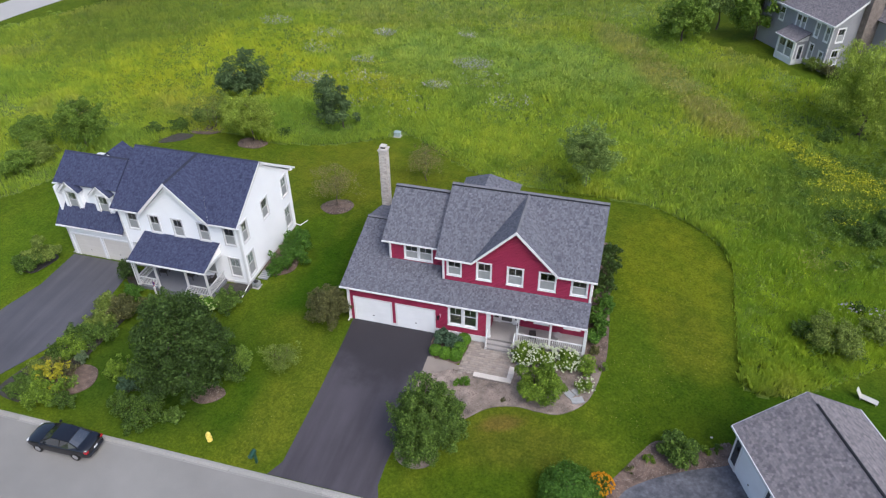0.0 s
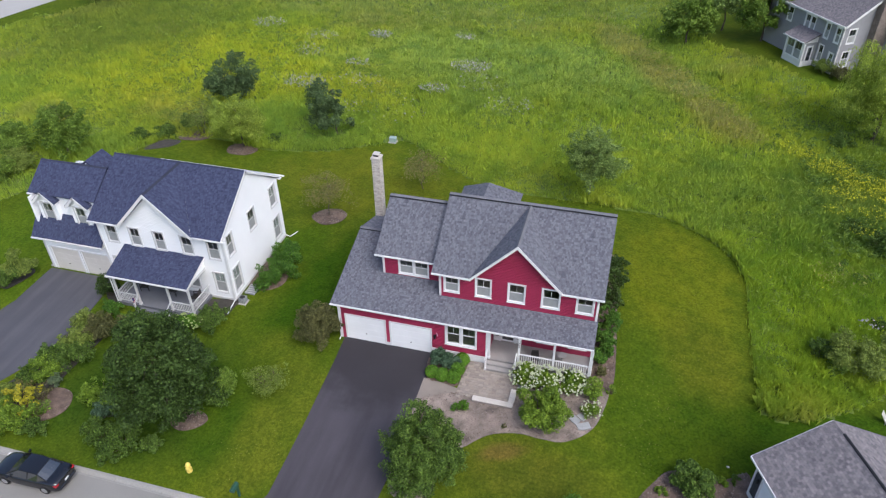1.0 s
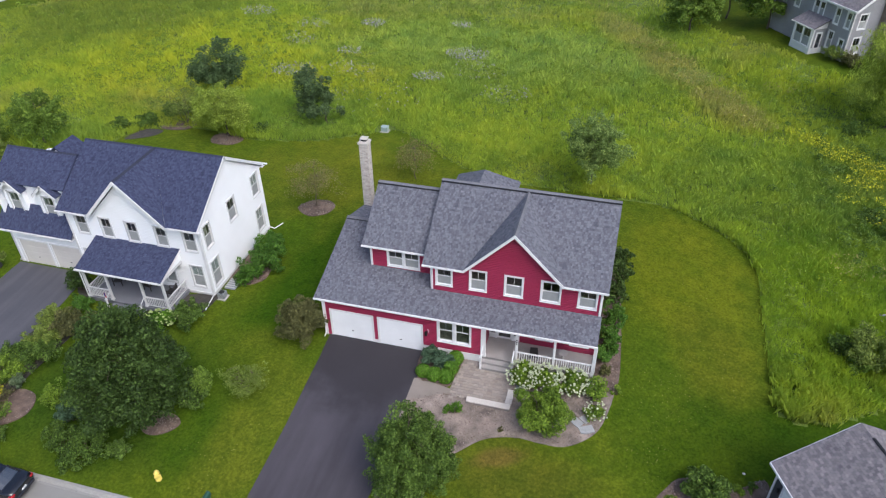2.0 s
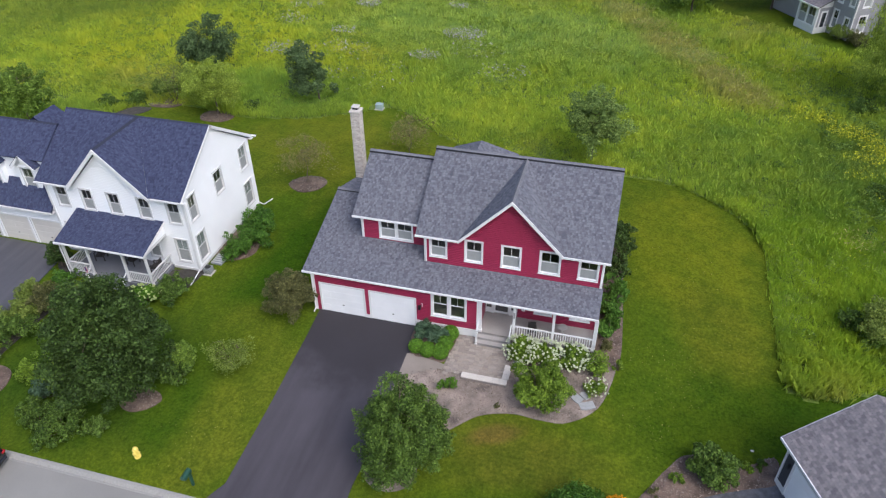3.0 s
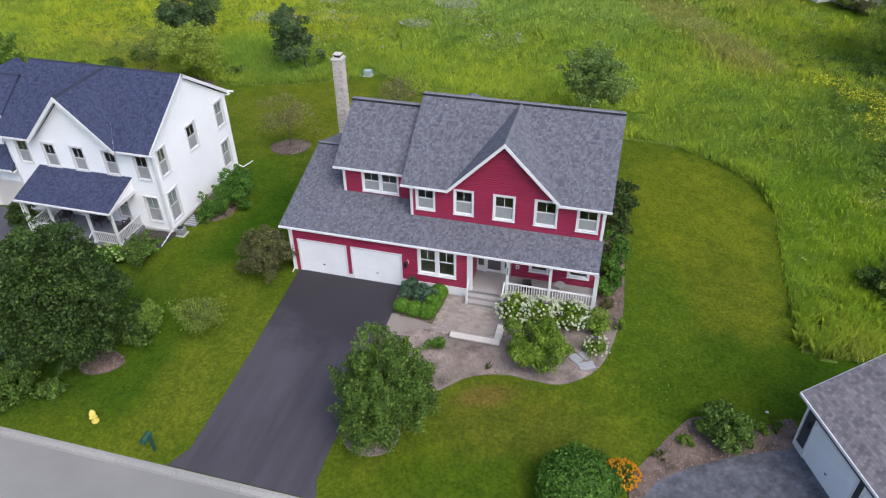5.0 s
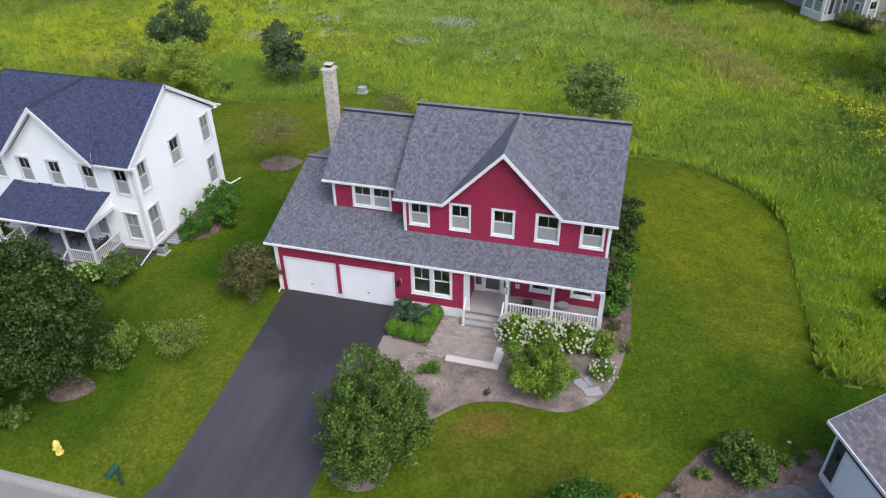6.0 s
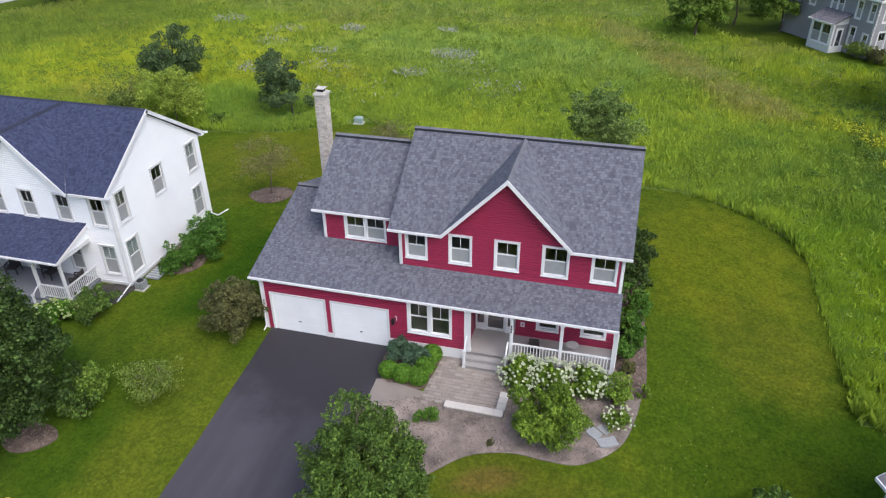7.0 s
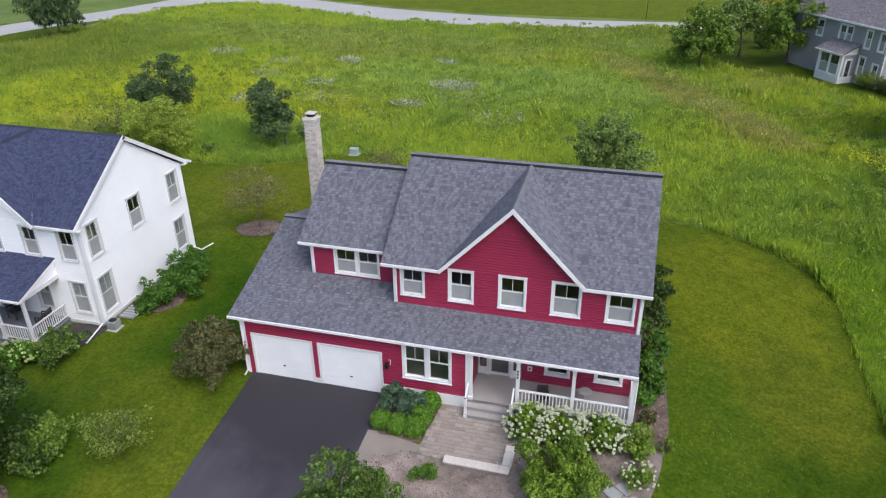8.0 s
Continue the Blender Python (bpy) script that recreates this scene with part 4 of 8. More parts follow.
bed([(13.0, -12.6), (12.9, -10.9), (13.8, -9.3), (14.7, -7.9), (15.5, -7.0), (17.0, -6.9), (18.2, -7.0), (19.7, -6.1), (19.7, -7.6), (18.0, -8.4), (16.5, -9.1), (15.1, -9.9), (13.8, -11.0)], "curved mulch bed beside the neighbouring drive")
bed([(-34.0, -2.8), (-33.2, -2.9), (-32.6, -0.9), (-33.6, -0.4), (-34.2, -1.4)], "mulch bed beside the white garage", M_DARK_SOIL)


# ---------------------------------------------------------------- the red house
def corner_board(parent, x, y, z0, z1, w=0.11, material=None, sx=1, sy=-1):
    """White boards either side of an outer corner."""
    o, k, a = 0.045 * sx, -sx * w, y - 0.045
    bm = bmesh.new()
    prism(bm, [(x + k, a, z0), (x + o, a, z0), (x + o, y + w, z0), (x, y + w, z0), (x, y, z0), (x + k, y, z0)], (0, 0, z1 - z0))
    return part("corner_board", bm, material or M_TRIM, parent)


def gutter(parent, a, b, material=None):
    bm = bmesh.new()
    beam(bm, Vector(a) + Vector((0, 0.015, 0.0)), Vector(b) + Vector((0, 0.015, 0.0)), 0.09, 0.10)
    return part("gutter", bm, material or M_TRIM, parent)


def downspout(parent, pts, material=None):
    bm = bmesh.new()
    for a, b in zip(pts, pts[1:]):
        rod(bm, a, b, 0.04, 0.04, 6)
    return part("downspout", bm, material or M_TRIM, parent)


def rake_board(parent, a, b, h=0.2, w=0.04):
    bm = bmesh.new()
    beam(bm, Vector(a) - Vector((0, 0, 0.03)), Vector(b) - Vector((0, 0, 0.03)), w, h)
    return part("rake_board", bm, M_TRIM, parent)


def railing(parent, a, b, h=0.85, material=None, gap=0.13):
    """Top and bottom rail with square balusters, as one run."""
    a, b = Vector(a), Vector(b)
    material = material or M_TRIM
    bm = bmesh.new()
    beam(bm, a + Vector((0, 0, h)), b + Vector((0, 0, h)), 0.08, 0.06)
    run = part("railing", bm, material, parent)
    bm = bmesh.new()
    beam(bm, a + Vector((0, 0, 0.16)), b + Vector((0, 0, 0.16)), 0.05, 0.06)
    part("bottom_rail", bm, material, run)
    key = ("baluster", round(h, 2), material.name)
    if key not in WINDOW_CACHE:
        WINDOW_CACHE[key] = as_mesh("baluster", boxes((-0.02, 0.02, -0.02, 0.02, 0.13, h - 0.05)), material)
    n = max(1, int((b - a).length / gap))
    for i in range(1, n):
        part("baluster", WINDOW_CACHE[key], None, run, "", Matrix.Translation(a.lerp(b, i / n)))
    return run


def post(parent, x, y, z0, z1, w=0.14, material=None):
    bm = boxes((x - w / 2, x + w / 2, y - w / 2, y + w / 2, z0, z1), (x - w * 0.7, x + w * 0.7, y - w * 0.7, y + w * 0.7, z0, z0 + 0.16), (x - w * 0.7, x + w * 0.7, y - w * 0.7, y + w * 0.7, z1 - 0.12, z1), bevel=0.006)
    return part("porch_post", bm, material or M_TRIM, parent)


def room(parent, x0, x1, y0, y1, z0, z1):
    """A plain room behind the windows."""
    bm = boxes((x0, x1, y0, y1, z0, z1))
    bmesh.ops.reverse_faces(bm, faces=bm.faces[:])
    cut = [f for f in bm.faces if abs(f.calc_center_median().y - y0) < 1e-4]
    bmesh.ops.delete(bm, geom=cut, context="FACES")
    return part("room", bm, M_ROOM, parent)


def red_house():
    S = 0.31                                   # pitch of the long lower roof
    z_low = 4.43                               # where it meets the upper wall
    low = lambda y: z_low + S * y
    H = thing("house", (5.1, 3.5, 0.72), "red clapboard two-storey house with gray shingle roof and white trim", "house")
    f0, fg, fd = front_frame(0.0), front_frame(-1.72), front_frame(1.0)
    # foundation
    part("foundation", boxes((-6.42, -0.05, -1.50, 8.9, 0.1, 0.72), (-0.05, 3.68, -1.70, 8.9, 0.2, 1.28), (3.68, 10.2, 0.02, 8.8, 0.2, 1.28)), M_FOUND, H)
    # lower front: garage and front room
    holes = [(-6.0, -3.3, 0.72, 2.85), (-2.85, -0.12, 0.72, 2.85), (0.95, 2.93, 1.90, 3.60)]
    w = wall(H, fg, (-6.45, 3.7, low(-1.72) - 0.10), 0.72, holes, M_RED)
    part("water_table", boxes((0.0, 3.72, -1.775, -1.72, 0.66, 1.30)), M_TRIM, H, "white skirt board above the foundation")
    garage_door(H, fg, -6.0, -3.3, 0.72, 2.85, M_DOOR_WHITE)
    garage_door(H, fg, -2.85, -0.12, 0.72, 2.85, M_DOOR_WHITE)
    part("door_casing", boxes((-3.19, -2.96, -1.765, -1.70, 0.72, 1.02)), M_TRIM, H)
    sash_window(H, fg, 0.87, 3.01, 1.82, 3.68, units=2, trim=0.12, screen=False)
    wall(H, side_frame(3.7, -1.72), (0, 1.72, low(-1.72) - 0.22), 1.25, [], M_RED)
    corner_board(H, -6.45, -1.72, 0.72, 3.7, sx=-1)
    corner_board(H, 3.7, -1.72, 1.28, 3.8, sx=1)
    # upper front of the main block, with the cross gable
    ws = [(0.34, 1.42, 4.83, 6.22), (2.42, 3.52, 4.83, 6.38), (4.53, 5.70, 4.82, 6.38), (6.68, 7.90, 4.82, 6.40), (8.85, 10.0, 4.81, 6.22)]
    inner = [(a + 0.08, b - 0.08, c + 0.08, d - 0.08) for a, b, c, d in ws]
    wall(H, f0, (0.08, 10.23, 6.36), 4.30, inner, M_RED)
    gb = bmesh.new()
    wall_core(gb, (2.2, 7.95, 6.40), 6.36, [], gable=(5.06, 9.36))
    gb_boards = bmesh.new()
    siding(gb_boards, (2.2, 7.95, 6.40), 6.36, [], (5.06, 9.36))
    core = part("gable_wall", gb, M_RED, H, "", f0)
    part("siding", gb_boards, M_RED, core, "", f0)
    for a, b, c, d in ws:
        sash_window(H, f0, a, b, c, d, trim=0.10)
    corner_board(H, 0.08, 0.0, 4.36, 6.36, sx=-1)
    corner_board(H, 10.23, 0.0, 4.40, 6.36, sx=1)
    # porch wall with door and two windows
    ph = [(3.78, 5.62, 1.28, 3.40), (6.73, 7.63, 1.84, 3.30), (8.80, 9.80, 1.84, 3.30)]
    wall(H, f0, (3.7, 10.23, 4.30), 1.28, ph, M_RED)
    sash_window(H, f0, 6.64, 7.72, 1.76, 3.38, trim=0.11, screen=False)
    sash_window(H, f0, 8.71, 9.89, 1.76, 3.38, trim=0.11, screen=False)
    d = part("front_door", boxes((4.26, 5.18, 0.04, 0.09, 1.30, 3.33), (4.40, 5.04, 0.028, 0.04, 1.34, 1.42), bevel=0.004), M_TRIM, H, "white front door with a tall glass light", f0)
    part("pane", boxes((4.35, 5.09, 0.030, 0.036, 1.46, 3.22)), M_CARGLASS, d, "dark door glass", f0)
    part("door_frame", boxes((4.14, 4.26, -0.03, 0.12, 1.28, 3.42), (5.18, 5.30, -0.03, 0.12, 1.28, 3.42), (3.74, 5.66, -0.035, 0.12, 3.33, 3.45), (3.72, 3.82, -0.03, 0.12, 1.28, 3.42), (5.58, 5.68, -0.03, 0.12, 1.28, 3.42), (3.82, 4.14, 0.02, 0.10, 1.28, 1.65), (5.30, 5.58, 0.02, 0.10, 1.28, 1.65)), M_TRIM, H, "", f0)
    for a, b in ((3.82, 4.14), (5.30, 5.58)):
        part("sidelight", boxes((a, b, 0.04, 0.05, 1.65, 3.33)), M_CARGLASS, H, "dark glass sidelight", f0)
    part("door_handle", boxes((4.31, 4.35, 0.0, 0.04, 2.25, 2.45)), M_DARK_METAL, d, "", f0)
    # dormer block over the garage
    dh = [(-2.98, -1.00, 4.93, 6.10)]
    wall(H, fd, (-4.12, 0.10, 6.35), 4.60, dh, M_RED)
    sash_window(H, fd, -3.06, -0.92, 4.85, 6.20, units=2, trim=0.10)
    corner_board(H, -4.12, 1.0, 4.66, 6.3, sx=-1)
    # side and back walls
    wall(H, side_frame(10.23), (0, 8.86, 6.36), 1.25, [(1.6, 2.4, 4.9, 6.2), (5.6, 6.4, 4.9, 6.2), (2.0, 2.9, 1.9, 3.4), (5.6, 6.5, 1.9, 3.4)], M_RED)
    for a, b, c, e in ((1.52, 2.48, 4.82, 6.28), (5.52, 6.48, 4.82, 6.28), (1.92, 2.98, 1.82, 3.48), (5.52, 6.58, 1.82, 3.48)):
        sash_window(H, side_frame(10.23), a, b, c, e)
    ge = bmesh.new()
    prism(ge, [(10.08, 0.0, 6.36), (10.08, 8.86, 6.36), (10.08, 4.43, 9.25)], (0.15, 0, 0))
    part("gable_wall", ge, M_RED, H)
    ge = bmesh.new()
    prism(ge, [(0.08, 0.0, 6.36), (0.08, 8.86, 6.36), (0.08, 4.43, 9.25)], (0.15, 0, 0))
    part("gable_wall", ge, M_RED, H)
    ge = bmesh.new()
    prism(ge, [(-4.12, 1.0, 6.30), (-4.12, 7.8, 6.30), (-4.12, 4.4, 8.5)], (0.15, 0, 0))
    part("gable_wall", ge, M_RED, H)
    ge = bmesh.new()
    prism(ge, [(-6.45, -1.72, 3.7), (-6.45, 9.0, 3.7), (-6.45, 9.0, 4.1), (-6.45, 4.25, 5.62)], (0.15, 0, 0))
    part("gable_wall", ge, M_RED, H)
    for b in ((-6.45, -6.30, -1.72, 9.0, 0.72, 3.75), (0.08, 0.23, 0.0, 8.86, 4.3, 6.36), (-4.12, -3.97, 1.0, 7.8, 4.5, 6.35)):
        part("side_wall", boxes(b), M_RED, H)
    for b in ((-6.45, 3.7, 8.85, 9.0, 0.72, 4.2), (0.08, 10.23, 8.71, 8.86, 1.25, 6.36), (-4.12, 0.1, 7.65, 7.8, 4.2, 6.35)):
        part("back_wall", boxes(b), M_RED, H)
    # rooms behind the glass
    room(H, 0.3, 10.0, 0.16, 4.0, 4.45, 6.35)
    room(H, -3.9, 0.0, 1.16, 4.4, 4.6, 6.3)
    room(H, 0.2, 3.5, -1.56, 2.0, 1.3, 3.62)
    room(H, 3.75, 10.0, 0.16, 4.0, 1.3, 4.0)
    # roofs
    R = M_ROOF_GRAY
    ye = -1.95
    roof_slope(H, [(-6.95, ye, low(ye)), (10.35, ye, low(ye)), (10.35, 0.0, low(0)), (-6.95, 0.0, low(0))], R)
    roof_slope(H, [(-6.95, 0.0, low(0)), (0.09, 0.0, low(0)), (0.09, 1.0, low(1)), (-6.95, 1.0, low(1))], R)
    roof_slope(H, [(-6.95, 1.0, low(1)), (-4.10, 1.0, low(1)), (-4.10, 4.25, low(4.25)), (-6.95, 4.25, low(4.25))], R)
    roof_slope(H, [(-6.95, 4.25, low(4.25)), (-4.10, 4.25, low(4.25)), (-4.10, 9.3, low(4.25) - S * 5.05), (-6.95, 9.3, low(4.25) - S * 5.05)], R)
    ridge_cap(H, (-6.95, 4.25, low(4.25)), (-4.12, 4.25, low(4.25)), M_RIDGE)
    eave, ridge, ry = 6.43, 9.49, 4.43
    roof_slope(H, [(-0.38, -0.30, eave), (2.13, -0.30, eave), (5.06, ry, ridge), (-0.38, ry, ridge)], R)
    roof_slope(H, [(7.99, -0.30, eave), (10.54, -0.30, eave), (10.54, ry, ridge), (5.06, ry, ridge)], R)
    roof_slope(H, [(-0.38, ry, ridge), (10.54, ry, ridge), (10.54, 2 * ry + 0.3, eave), (-0.38, 2 * ry + 0.3, eave)], R)
    ridge_cap(H, (-0.38, ry, ridge), (10.54, ry, ridge), M_RIDGE)
    for s in (-1, 1):
        roof_slope(H, [(5.06 + s * 2.96, -0.34, eave), (5.06, -0.34, ridge + 0.01), (5.06, ry, ridge + 0.01)], R)
        rake_board(H, (5.06 + s * 3.02, -0.37, eave - 0.02), (5.06, -0.37 - 0.002 * s, ridge + 0.05), 0.15, 0.05)
    ridge_cap(H, (5.06, -0.33, ridge), (5.06, ry, ridge), M_RIDGE, 0.24, vent=False)
    de, dr = 6.38, 8.76
    roof_slope(H, [(-4.58, 0.74, de), (0.0, 0.74, de), (0.0, 4.4, dr), (-4.58, 4.4, dr)], R)
    roof_slope(H, [(-4.58, 4.4, dr), (0.0, 4.4, dr), (0.0, 8.06, de), (-4.58, 8.06, de)], R)
    ridge_cap(H, (-4.58, 4.4, dr), (-0.38, 4.4, dr), M_RIDGE)
    # small rear wing whose roof shows over the ridge
    rz, rx, rw = 7.15, 1.1, 2.3
    part("back_wall", boxes((rx - rw + 0.3, rx + rw - 0.3, 8.86, 11.6, 1.0, 4.9)), M_RED, H)
    for s in (-1, 1):
        roof_slope(H, [(rx + s * rw, 7.5, 5.5), (rx, 7.5, rz), (rx, 10.2, rz), (rx + s * rw, 11.9, 5.5)], R)
    roof_slope(H, [(rx - rw, 11.9, 5.5), (rx, 10.2, rz), (rx + rw, 11.9, 5.5)], R)
    # trim: gutters, fascias, rakes, soffits
    gutter(H, (-6.97, ye - 0.05, low(ye) - 0.02), (10.37, ye - 0.05, low(ye) - 0.02))
    for a, b in ((-0.40, 2.06), (8.06, 10.56)):
        gutter(H, (a, -0.35, eave - 0.02), (b, -0.35, eave - 0.02))
    gutter(H, (-4.60, 0.69, de - 0.02), (-0.40, 0.69, de - 0.02))
    part("soffit", boxes((-0.36, 2.1, -0.28, 0.0, eave - 0.19, eave - 0.16), (8.0, 10.5, -0.28, 0.0, eave - 0.19, eave - 0.16), (-4.55, 0.06, 0.76, 1.0, de - 0.19, de - 0.16), (-6.9, 10.3, ye + 0.02, -1.74, low(ye) - 0.17, low(ye) - 0.14), (3.72, 10.3, -1.74, 0.0, low(ye) - 0.17, low(ye) - 0.14)), M_TRIM, H)
    part("porch_beam", boxes((3.72, 10.3, -1.82, -1.68, low(ye) - 0.24, low(ye) - 0.12)), M_TRIM, H)
    rake_board(H, (10.50, -0.3, eave), (10.50, ry, ridge), 0.18)
    rake_board(H, (10.50, 2 * ry + 0.3, eave), (10.50, ry, ridge), 0.18)
    rake_board(H, (-0.34, -0.3, eave), (-0.34, ry, ridge), 0.18)
    rake_board(H, (-4.54, 0.74, de), (-4.54, 4.4, dr), 0.18)
    rake_board(H, (-6.91, ye, low(ye)), (-6.91, 4.25, low(4.25)), 0.16)
    rake_board(H, (-6.91, 4.25, low(4.25)), (-6.91, 9.3, low(4.25) - S * 5.05), 0.16)
    rake_board(H, (10.31, ye, low(ye)), (10.31, 0.0, low(0)), 0.16)
    downspout(H, [(-6.52, -1.98, 3.72), (-6.50, -1.80, 3.50), (-6.50, -1.80, 0.85), (-6.50, -2.1, 0.78)])
    downspout(H, [(0.14, -0.36, 6.36), (0.16, -0.06, 6.1), (0.16, -0.06, 4.52)])
    downspout(H, [(10.18, -0.36, 6.36), (10.17, -0.06, 6.1), (10.17, -0.06, 4.52)])
    downspout(H, [(-4.06, 0.66, 6.30), (-4.06, 0.94, 6.1), (-4.06, 0.94, 4.86)])
    downspout(H, [(10.32, -1.98, 3.72), (10.36, -1.80, 3.5), (10.36, -1.80, 0.9), (10.5, -2.2, 0.78)])
    # porch
    part("porch_floor", boxes((3.72, 10.32, -1.80, 0.0, 1.20, 1.28), (5.70, 10.30, -1.76, -1.70, 0.70, 1.20), (10.2, 10.28, -1.70, 0.0, 0.7, 1.20)), M_DECK, H, "pale gray porch floor")
    for k in range(3):
        part("step", boxes((3.66, 5.68, -2.36 + 0.28 * k, -1.78, 0.60, 0.72 + 0.185 * (k + 1) - 0.02), (3.64, 5.70, -2.38 + 0.28 * k, -1.78, 0.70 + 0.185 * (k + 1), 0.725 + 0.185 * (k + 1))), M_DECK, H, "pale gray porch step")
    for x in (3.82, 5.76, 7.98, 10.26):
        post(H, x, -1.74, 1.28, low(ye) - 0.23)
    railing(H, (5.83, -1.74, 1.28), (7.91, -1.74, 1.28))
    railing(H, (8.05, -1.74, 1.28), (10.19, -1.74, 1.28))
    railing(H, (10.26, -1.66, 1.28), (10.26, -0.04, 1.28))
    post(H, 3.72, -2.32, 0.72, 1.72, 0.11)
    post(H, 5.62, -2.32, 0.72, 1.72, 0.11)
    for x in (3.72, 5.62):
        bm = bmesh.new()
        beam(bm, (x, -2.32, 1.68), (x, -1.74, 2.16), 0.07, 0.06)
        part("handrail", bm, M_TRIM, H)
    return H


red_house()


def chimney():
    c = thing("chimney", (-6.72, 7.5, 0.6), "tall pale brick chimney with a metal cap beside the red house", "chimney")
    x0, x1, y0, y1, z0, z1 = -6.95, -6.36, 7.25, 7.90, 0.4, 9.72
    part("core", boxes((x0 + 0.015, x1 - 0.015, y0 + 0.015, y1 - 0.015, z0, z1)), M_MORTAR, c)
    rng = random.Random(5)
    bm = bmesh.new()
    z, k = 4.0, 0
    while z < z1 - 0.05:
        h = 0.085
        for axis_x in (True, False):
            lo, hi = (x0, x1) if axis_x else (y0, y1)
            p = lo + (0.11 if k % 2 else 0.0)
            cuts = [lo] + [v for v in np.arange(p, hi, 0.22) if v > lo + 0.03] + [hi]
            for a, b in zip(cuts, cuts[1:]):
                d = rng.uniform(0, 0.012)
                if axis_x:
                    box(bm, a + 0.006, b - 0.006, y0 - d, y0 + 0.05, z, z + h - 0.012)
                    box(bm, a + 0.006, b - 0.006, y1 - 0.05, y1 + d, z, z + h - 0.012)
                else:
                    box(bm, x1 - 0.05, x1 + d, a + 0.006, b - 0.006, z, z + h - 0.012)
                    box(bm, x0 - d, x0 + 0.05, a + 0.006, b - 0.006, z, z + h - 0.012)
        z, k = z + h, k + 1
    part("brickwork", bm, M_BRICK, c, "", None, "stuff")
    part("crown", boxes((x0 - 0.06, x1 + 0.06, y0 - 0.06, y1 + 0.06, z1 - 0.10, z1 + 0.02), (x0 + 0.02, x1 - 0.02, y0 + 0.02, y1 - 0.02, z1 + 0.02, z1 + 0.07), bevel=0.01), M_SEAT_CAP, c, "pale mortar crown")
    flue = part("flue", boxes((-6.83, -6.48, 7.40, 7.75, z1 + 0.05, z1 + 0.22)), M_DARK_METAL, c)
    part("rain_cap", boxes((-6.90, -6.41, 7.33, 7.82, z1 + 0.22, z1 + 0.27), bevel=0.01), M_SEAT_CAP, c, "pale rain cap")


chimney()


# ---------------------------------------------------------------- the white house
def white_house():
    H = thing("house", (-20.5, 4, 0.42), "white clapboard two-storey house with navy shingle roof", "house")
    W, T, R = M_WHITE_SIDING, M_PORCH_FRAME, M_ROOF_NAVY
    x0, x1 = -25.75, -15.60
    f0 = front_frame(0.0)
    eave, ridge, ry = 6.15, 9.18, 4.25
    part("foundation", boxes((x0 + 0.02, x1 - 0.02, 0.02, 8.45, 0.0, 0.72), (-31.95, x0, 0.22, 8.0, 0.0, 0.5)), M_FOUND, H)
    ws = [(-25.18, -24.20, 4.22, 5.86), (-23.20, -22.24, 4.22, 5.86), (-21.20, -20.24, 4.20, 5.86), (-19.00, -18.04, 4.22, 5.86), (-16.92, -15.92, 4.15, 5.86)]
    lw = [(-16.98, -15.96, 1.16, 3.02), (-19.1, -18.2, 1.15, 2.95), (-25.35, -24.5, 1.15, 2.92)]
    inner = [(a + 0.08, b - 0.08, c + 0.08, d - 0.08) for a, b, c, d in ws + lw]
    wall(H, f0, (x0, x1, 6.05), 0.62, inner + [(-21.6, -20.6, 0.72, 2.8)], W, proud=0.008)
    for a, b, c, d in ws + lw:
        sash_window(H, f0, a, b, c, d, trim=0.09, trim_mat=T, blind="full" if c < 3 else "half")
    d = part("front_door", boxes((-21.58, -20.62, 0.05, 0.10, 0.72, 2.78), bevel=0.004), M_SLATE_SIDING, H, "dark front door", f0)
    part("door_frame", boxes((-21.70, -21.58, -0.03, 0.10, 0.72, 2.90), (-20.62, -20.50, -0.03, 0.10, 0.72, 2.90), (-21.58, -20.62, -0.03, 0.10, 2.78, 2.90)), T, H, "", f0)
    gb = bmesh.new()
    wall_core(gb, (-23.45, -17.65, 6.1), 6.05, [], gable=(-20.6, 9.0))
    gb_boards = bmesh.new()
    siding(gb_boards, (-23.45, -17.65, 6.1), 6.05, [], (-20.6, 9.0), proud=0.008)
    core = part("gable_wall", gb, W, H, "", f0)
    part("siding", gb_boards, W, core, "", f0)
    # side that faces the red house
    fs = side_frame(x1)
    sw = [(0.40, 1.34, 4.12, 5.97), (0.34, 1.44, 0.98, 3.12), (3.55, 4.65, 4.22, 5.97), (6.95, 8.03, 4.14, 5.97), (6.85, 7.95, 1.18, 3.14)]
    inner = [(a + 0.08, b - 0.08, c + 0.08, d - 0.08) for a, b, c, d in sw]
    wall(H, fs, (0, 8.5, 6.05), 0.62, inner, W, proud=0.008)
    for a, b, c, e in sw:
        sash_window(H, fs, a, b, c, e, trim=0.09, trim_mat=T, blind="full" if c < 3 or a > 6 else "half")
    gs = bmesh.new()
    wall_core(gs, (0, 8.5, 6.05), 6.05, [], gable=(4.25, 8.95))
    gs_boards = bmesh.new()
    siding(gs_boards, (0, 8.5, 6.05), 6.05, [], (4.25, 8.95), proud=0.008)
    core = part("gable_wall", gs, W, H, "", fs)
    part("siding", gs_boards, W, core, "", fs)
    corner_board(H, x1, 0.0, 0.62, 6.05, sx=1)
    corner_board(H, x0, 0.0, 0.62, 6.05, sx=-1)
    part("back_wall", boxes((x0, x1, 8.35, 8.5, 0.62, 6.05), (x0, x0 + 0.15, 0.15, 8.35, 0.62, 6.05)), W, H)
    room(H, x0 + 0.3, x1 - 0.3, 0.16, 4.0, 3.7, 6.0)
    room(H, x0 + 0.3, x1 - 0.3, 0.16, 4.0, 0.7, 3.5)
